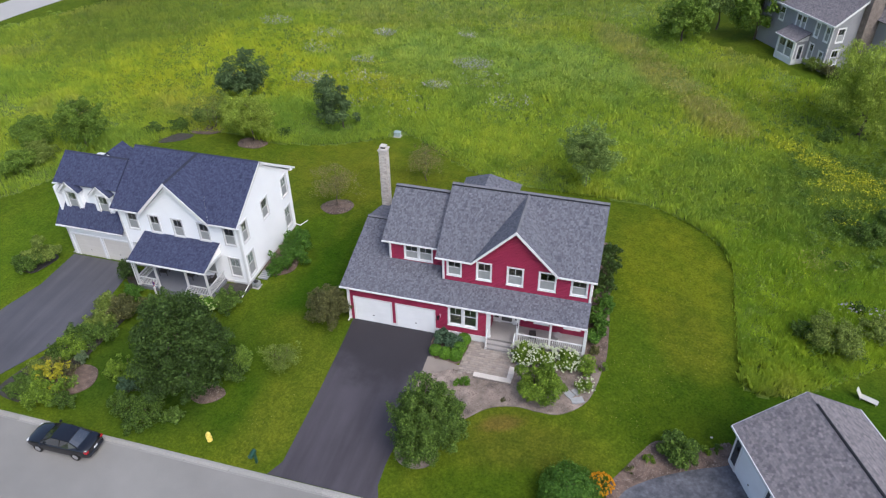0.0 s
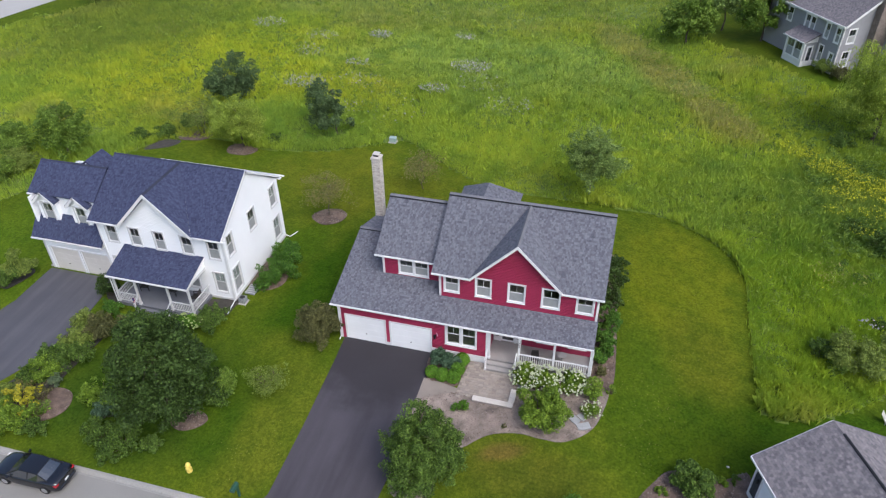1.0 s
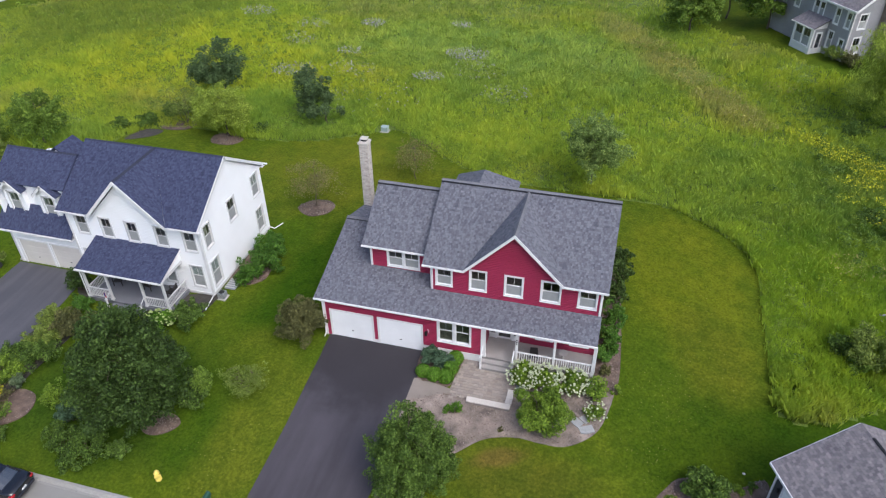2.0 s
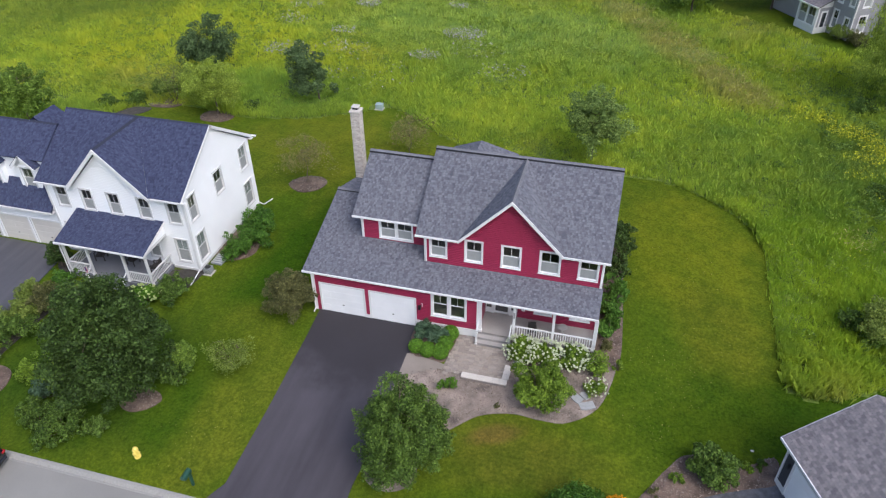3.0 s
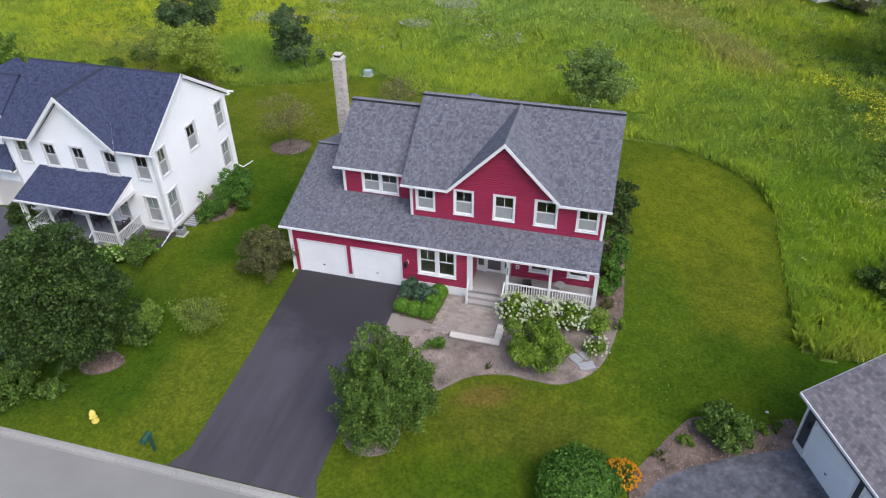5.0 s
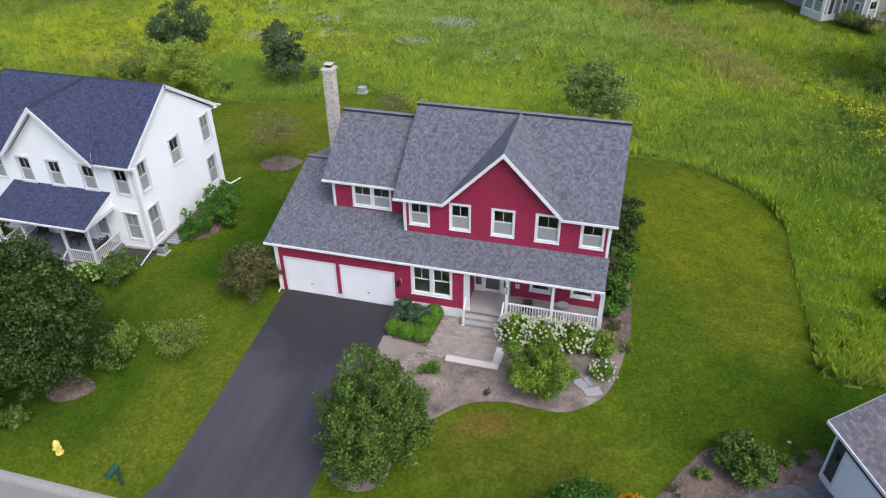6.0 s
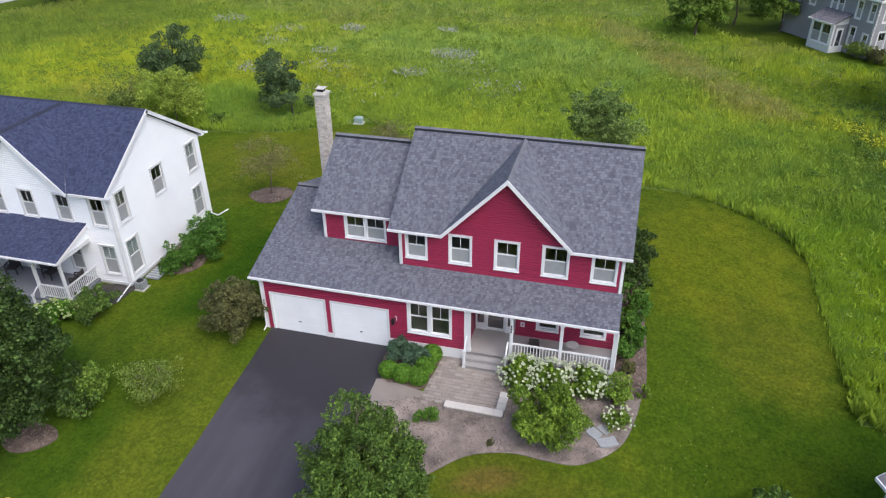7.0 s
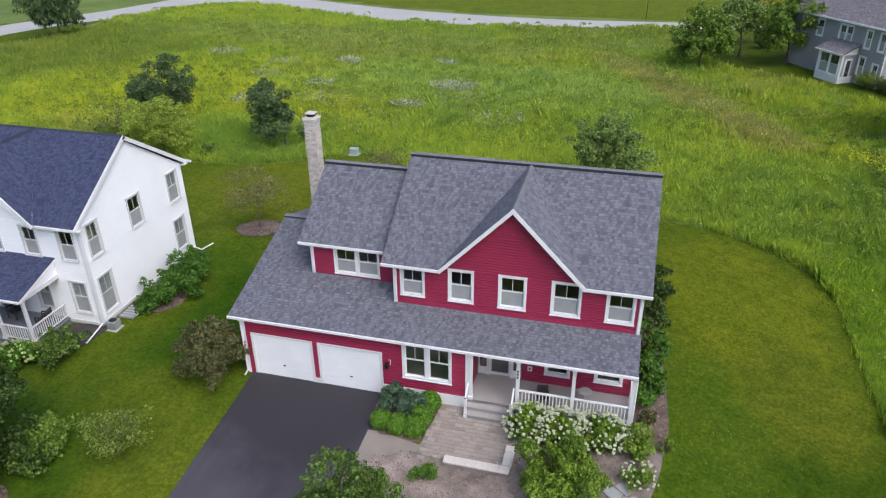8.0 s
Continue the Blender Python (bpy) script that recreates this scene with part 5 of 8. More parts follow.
    roof_slope(H, [(-26.15, -0.36, eave), (-23.68, -0.36, eave), (-20.7, ry, ridge), (-26.15, ry, ridge)], R)
    roof_slope(H, [(-17.72, -0.36, eave), (-15.44, -0.36, eave), (-15.44, ry, ridge), (-20.7, ry, ridge)], R)
    roof_slope(H, [(-26.15, ry, ridge), (-15.44, ry, ridge), (-15.44, 8.86, eave), (-26.15, 8.86, eave)], R)
    ridge_cap(H, (-26.15, ry, ridge), (-15.44, ry, ridge), M_RIDGE_NAVY, vent=False)
    for s in (-1, 1):
        roof_slope(H, [(-20.7 + s * 3.0, -0.42, eave - 0.02), (-20.7, -0.42, ridge), (-20.7, ry, ridge)], R)
        rake_board(H, (-20.7 + s * 3.05, -0.44, eave - 0.06), (-20.7, -0.44 - 0.002 * s, ridge + 0.04), 0.2, 0.05)
        rake_board(H, (-15.42, ry - s * 4.63, eave + 0.035), (-15.42, ry + s * 0.01, ridge + 0.04), 0.20, 0.05)
        sf = bmesh.new()
        prism(sf, [(-20.7 + s * 2.9, -0.41, eave - 0.13), (-20.7, -0.41, ridge - 0.18), (-20.7, 0.0, ridge - 0.18), (-20.7 + s * 2.9, 0.0, eave - 0.13)], (0, 0, -0.02))
        part("soffit", sf, M_TRIM, H)
        rake_board(H, (-26.11, ry - s * 4.61, eave), (-26.11, ry, ridge), 0.2, 0.05)
    ridge_cap(H, (-20.7, -0.40, ridge), (-20.7, ry, ridge), M_RIDGE_NAVY, 0.24, vent=False)
    for a, b in ((-26.17, -23.75), (-17.6, -15.23)):
        gutter(H, (a, -0.41, eave - 0.02), (b, -0.41, eave - 0.02))
    gutter(H, (-26.17, 8.91, eave - 0.02), (-15.11, 8.91, eave - 0.02))
    part("soffit", boxes((-26.1, -23.7, -0.34, 0.0, eave - 0.18, eave - 0.15), (-17.7, -15.29, -0.34, 0.0, eave - 0.18, eave - 0.15), (-26.1, -15.29, 8.5, 8.84, eave - 0.18, eave - 0.15)), M_TRIM, H)
    downspout(H, [(-15.56, -0.42, 6.08), (-15.53, -0.06, 5.8), (-15.53, -0.06, 0.75), (-15.48, -1.45, 0.48)])
    downspout(H, [(-15.62, 8.92, 6.08), (-15.66, 8.56, 5.8), (-15.66, 8.56, 0.60), (-15.25, 8.55, 0.48), (-14.75, 9.1, 0.72)])
    part("skirt_board", boxes((x0, x1 + 0.03, -0.035, 0.0, 0.55, 0.70), (x1, x1 + 0.035, 0.0, 8.5, 0.55, 0.70)), T, H)
    # garage wing: doors below a steep pent roof, wall dormers above it
    fg = front_frame(0.2)
    gx = -31.6
    gh = [(-31.15, -28.70, 0.42, 2.50), (-28.40, -26.00, 0.42, 2.50)]
    wall(H, fg, (gx, x0, 3.75), 0.42, gh, W, proud=0.008)
    for a, b, c, e in gh:
        garage_door(H, fg, a, b, c, e, M_BEIGE_DOOR)
    part("side_wall", boxes((gx, gx + 0.15, 0.35, 6.0, 0.42, 6.8), (gx, x0, 5.85, 6.0, 0.42, 6.8)), W, H)
    corner_board(H, gx, 0.2, 0.42, 3.5, sx=-1, material=T)
    roof_slope(H, [(gx - 0.28, -0.42, 3.75), (x0 - 0.02, -0.42, 3.75), (x0 - 0.02, 0.95, 5.28), (gx - 0.28, 0.95, 5.28)], R)
    gutter(H, (gx - 0.30, -0.47, 3.72), (x0 - 0.05, -0.47, 3.72))
    part("soffit", boxes((gx - 0.25, x0 - 0.05, -0.38, 0.2, 3.52, 3.55)), M_TRIM, H)
    fu = front_frame(0.98)
    dormers = (-30.38, -27.55)
    wall(H, fu, (gx, x0, 6.85), 4.9, [(c - 0.46, c + 0.46, 4.9, 6.45) for c in dormers], W, proud=0.008)
    corner_board(H, gx, 0.98, 5.0, 6.85, sx=-1, material=T)
    ge, gr, gy = 6.98, 8.58, 3.0
    roof_slope(H, [(gx - 0.25, 0.72, ge), (x0 - 0.36, 0.72, ge), (x0 - 0.36, gy, gr), (gx - 0.25, gy, gr)], R)
    roof_slope(H, [(gx - 0.25, gy, gr), (x0 - 0.36, gy, gr), (x0 - 0.36, 6.2, 6.4), (gx - 0.25, 6.2, 6.4)], R)
    ridge_cap(H, (gx - 0.25, gy, gr), (x0 - 0.36, gy, gr), M_RIDGE_NAVY, vent=False)
    rake_board(H, (gx - 0.22, 0.72, ge), (gx - 0.22, gy, gr), 0.2, 0.05)
    gutter(H, (gx - 0.27, 0.67, ge - 0.02), (dormers[0] - 0.95, 0.67, ge - 0.02))
    gw = bmesh.new()
    prism(gw, [(gx, 0.98, 6.8), (gx, 6.0, 6.4), (gx, 3.0, 8.45)], (0.15, 0, 0))
    part("gable_wall", gw, W, H)
    gw = bmesh.new()
    prism(gw, [(x0, 0.0, 6.05), (x0, 8.5, 6.05), (x0, 4.25, 8.95)], (0.15, 0, 0))
    part("gable_wall", gw, W, H)
    for cx in dormers:
        hole = [(cx - 0.40, cx + 0.40, 4.86, 6.30)]
        dm = bmesh.new()
        wall_core(dm, (cx - 0.80, cx + 0.80, 6.55), 4.62, hole, gable=(cx, 7.25))
        dm_boards = bmesh.new()
        siding(dm_boards, (cx - 0.80, cx + 0.80, 6.55), 4.62, hole, (cx, 7.25), proud=0.008)
        core = part("dormer_wall", dm, W, H, "", front_frame(0.62))
        part("siding", dm_boards, W, core, "", front_frame(0.62))
        for a in (cx - 0.80, cx + 0.68):
            part("dormer_wall", boxes((a, a + 0.12, 0.77, 1.3, 4.75, 6.5)), W, H)
        sash_window(H, front_frame(0.62), cx - 0.50, cx + 0.50, 4.78, 6.40, trim=0.09, trim_mat=T, blind="half")
        for s in (-1, 1):
            roof_slope(H, [(cx + s * 0.98, 0.36, 6.50), (cx, 0.36, 7.42), (cx, 1.5, 7.42), (cx + s * 0.98, 1.0, 6.50)], R)
            rake_board(H, (cx + s * 0.99, 0.34, 6.48), (cx, 0.34, 7.42), 0.17, 0.05)
    # rear cross gable seen over the garage ridge
    for s in (-1, 1):
        roof_slope(H, [(-28.3 + s * 1.2, 3.4, 7.75), (-28.3, 3.4, 8.62), (-28.3, 5.4, 8.62), (-28.3 + s * 1.2, 5.4, 7.75)], R)
    # porch: deck, steps, posts, rails, roof with an open gable end
    px0, px1, py = -23.80, -17.50, -2.42
    part("porch_floor", boxes((px0, px1, py, -0.02, 0.66, 0.74), (px0 + 0.05, px1 - 0.05, py + 0.04, py + 0.10, 0.1, 0.66), (px1 - 0.10, px1 - 0.04, py + 0.1, -0.02, 0.1, 0.66)), M_DECK_GRAY, H, "slate gray porch deck")
    for k in range(2):
        part("step", boxes((-21.9, -19.35, py - 0.56 + 0.28 * k, py, 0.1, 0.36 + 0.17 * (k + 0) + 0.02)), M_DECK_GRAY, H)
    for x in (px0 + 0.1, -21.95, -19.3, px1 - 0.1):
        post(H, x, py + 0.1, 0.74, 3.12, 0.14, T)
    railing(H, (px0 + 0.17, py + 0.1, 0.74), (-22.02, py + 0.1, 0.74), 0.85, T)
    railing(H, (-19.23, py + 0.1, 0.74), (px1 - 0.17, py + 0.1, 0.74), 0.85, T)
    railing(H, (px1 - 0.1, py + 0.17, 0.74), (px1 - 0.1, -0.03, 0.74), 0.85, T)
    railing(H, (px0 + 0.1, py + 0.17, 0.74), (px0 + 0.1, -0.03, 0.74), 0.85, T)
    for x in (-21.95, -19.3):
        post(H, x, py - 0.5, 0.35, 1.30, 0.10, T)
        bm = bmesh.new()
        beam(bm, (x, py - 0.5, 1.28), (x, py + 0.1, 1.60), 0.06, 0.05)
        part("handrail", bm, T, H)
    part("porch_beam", boxes((px0, px1, py + 0.02, py + 0.18, 3.08, 3.28), (px0, px0 + 0.16, py + 0.18, 0, 3.08, 3.28), (px1 - 0.16, px1, py + 0.18, 0, 3.08, 3.28), (px0 + 0.16, px1 - 0.16, py + 0.18, 0, 3.24, 3.28)), T, H)
    roof_slope(H, [(px0 - 0.08, py - 0.25, 3.34), (px1 + 0.12, py - 0.25, 3.34), (px1 + 0.12, 0.0, 4.22), (px0 - 0.08, 0.0, 4.22)], R)
    gutter(H, (px0 - 0.10, py - 0.30, 3.32), (px1 + 0.14, py - 0.30, 3.32))
    for x in (px0 - 0.06, px1 + 0.10):
        rake_board(H, (x, py - 0.25, 3.34), (x, 0.0, 4.22), 0.16, 0.05)
    for x in (px0 + 0.02, px1 - 0.14):
        gp = bmesh.new()
        prism(gp, [(x, py + 0.02, 3.28), (x, 0.0, 3.28), (x, 0.0, 4.06)], (0.12, 0, 0))
        part("gable_wall", gp, W, H)
    downspout(H, [(px0 - 0.1, py - 0.32, 3.22), (px0 - 0.02, py - 0.02, 2.95), (px0 - 0.02, py - 0.02, 0.5)])
    return H


white_house()


# ---------------------------------------------------------------- neighbouring garage and the far gray house
def neighbour():
    L, R_ = Vector((19.14, -7.34)), Vector((26.32, -4.22))
    across = (R_ - L).normalized()
    ang = math.atan2(across.y, across.x)
    # its own frame: x across the roof, y away from the gable end that looks over the lawn
    m = Matrix.Translation((L.x, L.y, 0)) @ Matrix.Rotation(ang, 4, "Z")
    H = thing("house", m @ Matrix.Translation((3.9, -6, 0.4)), "dark gray house with white trim and taupe shingle garage roof", "house")
    w = (R_ - L).length
    mid, eave, ridge = w / 2, 3.4, 5.55
    ln = 13.0

    def P(x, y, z):
        return m @ Vector((x, y, z))

    roof_slope(H, [P(0, 0, eave), P(mid, 0, ridge), P(mid, -ln, ridge), P(0, -ln, eave)], M_ROOF_TAUPE)
    roof_slope(H, [P(w, 0, eave), P(mid, 0, ridge), P(mid, -ln, ridge), P(w, -ln, eave)], M_ROOF_TAUPE)
    bm = bmesh.new()
    beam(bm, P(mid, -0.9, ridge + 0.05), P(mid, -ln, ridge + 0.05), 0.13, 0.06)
    part("ridge_vent", bm, M_DARK_METAL, H, "dark ridge vent strip")
    for x in (0, w):
        bm = bmesh.new()
        beam(bm, P(x, 0, eave + 0.01), P(x, -ln, eave + 0.01), 0.11, 0.13)
        part("gutter", bm, M_TRIM, H)
        rake_board(H, P(x, 0.02, eave), P(mid, 0.02, ridge), 0.2, 0.05)
    # walls in the house's frame: the doors are under the eave at x = 0.3
    fm = m @ Matrix.Translation((0.35, -0.3, 0)) @ Matrix.Rotation(radians(-90), 4, "Z")
    holes = [(0.75, 3.45, 0.42, 2.62), (3.95, 6.65, 0.42, 2.62)]
    wall(H, fm, (0.0, ln - 0.6, eave - 0.12), 0.42, holes, M_SLATE_SIDING)
    for a, b, c, d in holes:
        garage_door(H, fm, a, b, c, d, M_DOOR_WHITE)
    part("skirt_board", boxes((0.0, 0.66, -0.04, 0.0, 0.30, 0.78)), M_TRIM, H, "", fm)
    for b in ((-0.03, 0.12, -0.03, 0.0, 0.42, eave - 0.12), (-0.03, 0.0, 0.0, 0.12, 0.42, eave - 0.12)):
        part("corner_board", boxes(b), M_TRIM, H, "", fm)
    bm = bmesh.new()
    wall_core(bm, (-w + 0.7, 0.0, eave - 0.12), 0.42, [], gable=(-w / 2 + 0.35, ridge - 0.25))
    siding(bm, (-w + 0.7, 0.0, eave - 0.12), 0.42, [], (-w / 2 + 0.35, ridge - 0.25))
    part("gable_wall", bm, M_SLATE_SIDING, H, "", m @ Matrix.Translation((0.35, -0.3, 0)) @ Matrix.Rotation(radians(180), 4, "Z"))
    part("back_wall", boxes((0.2, w - 0.5, -ln + 0.3, -ln + 0.45, 0.42, eave), (w - 0.5, w - 0.35, -ln + 0.3, -0.35, 0.42, eave)), M_SLATE_SIDING, H, "", m)
    lamp = part("wall_lamp", boxes((0.40, 0.52, -0.14, -0.02, 2.05, 2.30), (0.43, 0.49, -0.10, 0.0, 2.30, 2.36), bevel=0.01), M_DARK_METAL, H, "black wall lantern beside the garage door", fm)
    bm = bmesh.new()
    for a, b in (((0.10, -0.10, 3.2), (0.04, -0.05, 2.9)), ((0.04, -0.05, 2.9), (0.04, -0.05, 0.6))):
        rod(bm, fm @ Vector(a), fm @ Vector(b), 0.04, 0.04, 6)
    part("downspout", bm, M_TRIM, H)


neighbour()


def far_house():
    """Gray two-storey house; its long wall looks over the meadow, a glazed bay stands before it."""
    L, ev = 12.3, 5.9
    ang = radians(-57)
    m = Matrix.Translation((25.72, 63.81, 0.95)) @ Matrix.Rotation(ang, 4, "Z")
    H = thing("house", m @ Matrix.Translation((6, 4, 0)), "gray clapboard two-storey house with white windows and a small sunroom", "house")
    W = M_GRAY_SIDING
    ws = [(6.2, 8.0, 3.7, 5.5), (9.55, 10.4, 3.6, 5.5), (11.2, 12.05, 3.6, 5.5), (9.4, 10.3, 0.8, 2.9), (11.1, 11.95, 0.9, 2.5), (3.2, 4.2, 3.7, 5.5), (1.0, 2.0, 3.7, 5.5)]
    wall(H, m, (0, L, ev), 0.1, [(a + 0.08, b - 0.08, c + 0.08, d - 0.08) for a, b, c, d in ws], W)
    for k, (a, b, c, d) in enumerate(ws):
        sash_window(H, m, a, b, c, d, units=2 if k == 0 else 1, trim=0.14)
    fs = m @ side_frame(L)
    sw = [(0.7, 1.9, 3.6, 5.4), (0.7, 1.9, 0.8, 2.8)]
    wall(H, fs, (0, 9, ev), 0.1, [(a + 0.08, b - 0.08, c + 0.08, d - 0.08) for a, b, c, d in sw], W, gable=(4.5, 8.8))
    for a, b, c, d in sw:
        sash_window(H, fs, a, b, c, d, trim=0.14)
    part("back_wall", boxes((0, L, 8.85, 9, 0.1, ev), (0, 0.15, 0.15, 8.85, 0.1, ev)), W, H, "", m)
    for b in ((L - 0.14, L + 0.03, -0.03, 0, 0.1, ev), (L, L + 0.03, 0, 0.14, 0.1, ev), (-0.03, 0.14, -0.03, 0, 0.1, ev)):
        part("corner_board", boxes(b), M_TRIM, H, "", m)
    T = lambda x, y, z: m @ Vector((x, y, z))
    R = M_ROOF_TAUPE
    roof_slope(H, [T(-0.4, -0.4, ev), T(L + 0.4, -0.4, ev), T(L + 0.4, 4.5, 9.1), T(-0.4, 4.5, 9.1)], R)
    roof_slope(H, [T(-0.4, 4.5, 9.1), T(L + 0.4, 4.5, 9.1), T(L + 0.4, 9.4, ev), T(-0.4, 9.4, ev)], R)
    bm = bmesh.new()
    beam(bm, T(-0.42, -0.45, ev), T(L + 0.42, -0.45, ev), 0.12, 0.18)
    part("gutter", bm, M_TRIM, H)
    rake_board(H, T(L + 0.42, -0.4, ev), T(L + 0.42, 4.5, 9.1), 0.26, 0.06)
    # brick chimney breast and the wing beyond it
    part("chimney", boxes((L, L + 0.9, 3.6, 5.4, 0.0, 11.0)), M_BRICK_FAR, H, "rough brown brick chimney breast", m)
    part("wing_wall", boxes((L, L + 7, 5.4, 12.0, 0.1, 6.2)), W, H, "", m)
    sash_window(H, m @ Matrix.Translation((0, 5.4, 0)), L + 2.6, L + 3.7, 4.0, 5.7, trim=0.14)
    roof_slope(H, [T(L, 5.0, 6.2), T(L + 7.4, 5.0, 6.2), T(L + 7.4, 8.7, 8.9), T(L, 8.7, 8.9)], R)
    roof_slope(H, [T(L, 8.7, 8.9), T(L + 7.4, 8.7, 8.9), T(L + 7.4, 12.4, 6.2), T(L, 12.4, 6.2)], R)
    # glazed bay
    bz, b0, b1, bd = 3.1, 6.0, 9.1, -1.8
    mb = m @ Matrix.Translation((0, bd, 0))
    part("sunroom", boxes((b0, b1, bd, 0.0, 0.0, 0.75), (b0, b0 + 0.2, bd, 0.0, 0.75, bz), (b1 - 0.2, b1, bd, bd + 0.2, 0.75, bz), (b0, b1, bd, 0.0, bz - 0.2, bz)), M_TRIM, H, "white glazed sunroom", m)
    sash_window(H, mb, b0 + 0.20, b1 - 0.20, 0.75, bz - 0.15, units=2, trim=0.14)
    part("sunroom_wall", boxes((b1 - 0.12, b1, bd + 0.2, 0.0, 0.75, bz - 0.2)), W, H, "", m)
    d = part("door", boxes((b1, b1 + 0.04, bd + 0.45, bd + 1.35, 0.30, 2.55), bevel=0.005), M_TRIM, H, "white door with a dark light", m)
    part("pane", boxes((b1 + 0.04, b1 + 0.05, bd + 0.65, bd + 1.15, 0.75, 2.35)), M_CARGLASS, d, "dark door glass", m)
    roof_slope(H, [T(b0 - 0.25, bd - 0.3, bz), T(b1 + 0.25, bd - 0.3, bz), T(b1 + 0.25, 0.0, bz + 0.85), T(b0 - 0.25, 0.0, bz + 0.85)], R)
    for x in (b0, b1 - 0.12):
        rb = bmesh.new()
        prism(rb, [(x, bd, bz), (x, 0.0, bz), (x, 0.0, bz + 0.7)], (0.12, 0, 0))
        part("sunroom_gable", rb, M_TRIM, H, "", m)
    bm = bmesh.new()
    beam(bm, T(b0 - 0.27, bd - 0.34, bz), T(b1 + 0.27, bd - 0.34, bz), 0.10, 0.12)
    part("gutter", bm, M_TRIM, H)


far_house()


# ---------------------------------------------------------------- trees and shrubs
tree("tree", on_land(-14.6, -10.2), 9.2, 4.2, L_DARK, "large dense dark green shade tree in the front lawn", 3, 70000, 0.088, 0.16, 0.01, 330, lobe=0.20, rough=0.16, low=1.2, cone=0.48)
tree("tree", on_land(2.15, -11.15), 6.9, 2.95, L_OAK, "round leafy green tree beside the black driveway", 4, 60000, 0.066, 0.12, 0.02, 290, lobe=0.205, rough=0.14, low=1.3, cone=0.22)
tree("tree", on_land(8.0, 21.3), 7.3, 3.3, L_YOUNG, "round young tree where lawn meets meadow", 5, 26000, 0.085, 0.09, 0.20, 120, lobe=0.24, rough=0.14)
tree("tree", on_land(-27.0, 22.4), 5.4, 3.6, L_WILLOW, "light olive-green spreading tree at the lawn's edge", 6, 24000, 0.09, 0.09, 0.10, 70, lobe=0.28)
tree("tree", on_land(-32.0, 30.5), 6.8, 3.6, L_BLUE, "dark green tree standing in the meadow", 7, 22000, 0.10, 0.11, 0.10, 90, lobe=0.28, rough=0.15)
tree("tree", on_land(-18.9, 27.6), 6.1, 2.6, L_BLUE, "uneven leaning dark green tree in the meadow grass", 8, 15000, 0.10, 0.09, 0.08, 50, rough=0.35, lobe=0.32, lean=-2.2)
tree("tree", on_land(-42.6, 16.0), 6.6, 3.4, L_MID, "broad green tree beyond the white house", 9, 20000, 0.10, 0.13, 0.10, 90, lobe=0.27, rough=0.2)
tree("tree", on_land(-13.4, 12.5), 4.4, 2.9, L_PLUM, "thin small tree with sparse dull leaves in a mulch ring", 10, 3000, 0.075, 0.06, 0.22, 50, stems=1)
tree("tree", on_land(-6.85, 19.0), 3.8, 2.5, L_PLUM, "thin small tree with sparse dull leaves behind the house", 11, 2400, 0.075, 0.05, 0.22, 50)
tree("tree", on_land(-32.4, 23.8), 4.8, 3.2, L_OLIVE, "bare-stemmed olive shrub tree at the lawn's edge", 12, 4200, 0.085, 0.06, 0.12, 46, stems=3)
tree("tree", on_land(16.4, 62.5), 7.8, 4.2, L_MID, "dense green tree near the far house", 13, 13000, 0.17, 0.15, 0.03, 80, lobe=0.3)
tree("tree", on_land(21.0, 68.0), 8.5, 3.6, L_YOUNG, "green tree on the far lawn", 14, 10000, 0.17, 0.15, 0.2, 60)
tree("tree", on_land(25.6, 63.5), 8.6, 4.1, L_MID, "leafy green tree beside the gray house", 15, 13000, 0.17, 0.15, 0.1, 80, lobe=0.3)
tree("tree", on_land(23.8, 75.5), 7.4, 3.0, L_GOLD, "yellow-green tree on the far lawn", 18, 9000, 0.15, 0.13, 0.15, 50)
tree("tree", on_land(34.6, 39.5), 11.4, 5.6, L_WILLOW, "wide pale green willow at the meadow's edge", 16, 44000, 0.058, 0.2, 0.02, 240, droop=2.6, long=5.0, lobe=0.27)
tree("tree", on_land(-69.2, 60.5), 9.5, 4.3, L_BLUE, "weeping willow beside the far road", 17, 12000, 0.16, 0.2, 0.02, 90, droop=2.2, long=3.2)


# ---------------------------------------------------------------- shrubs round the red house
box_sites = [(0.50, -3.62, 0.44), (1.22, -3.74, 0.46), (1.96, -3.72, 0.47), (2.06, -2.98, 0.46), (2.16, -2.18, 0.48)]
ball = bush("boxwood", on_land(*box_sites[0][:2]), 0.44, 0.74, L_BOX, "clipped round bright green box shrub in the front bed", 30, 3800, 0.05, 20, "shrub", "clipped box shrubs", ball=0.08)
for i, (x, y, r) in enumerate(box_sites[1:]):
    copy_thing(ball, Matrix.Translation(on_land(x, y)) @ Matrix.Rotation(1.3 * (i + 1), 4, "Z") @ Matrix.Scale(r / 0.44, 4))
bush("juniper", on_land(1.05, -2.55), 1.15, 1.2, L_SPRUCE, "loose blue-green juniper under the front window", 31, 4200, 0.07, 44, long=2.4, squash=(1.15, 0.85), lobe=0.3)
for k, (x, y, r) in enumerate(((6.45, -2.80, 1.05), (7.75, -2.80, 1.08), (9.2, -2.75, 1.12))):
    hy = bush("hydrangea", on_land(x, y), r, 1.35, L_LIME, "hydrangea bush covered in white flower heads before the porch", 32 + k, 2600, 0.11, 26, "shrub", "white hydrangeas")
    blooms_on(hy, np.random.default_rng(60 + k), 155, r * 0.99, 1.42, 0.058, F_WHITE, -0.2)
tree("viburnum", on_land(7.95, -5.45), 2.6, 1.75, L_LIME, "bushy yellow-green shrub beside the paved terrace", 36, 20000, 0.065, 0.05, 0.02, 60, "shrub", lobe=0.32, stems=4)
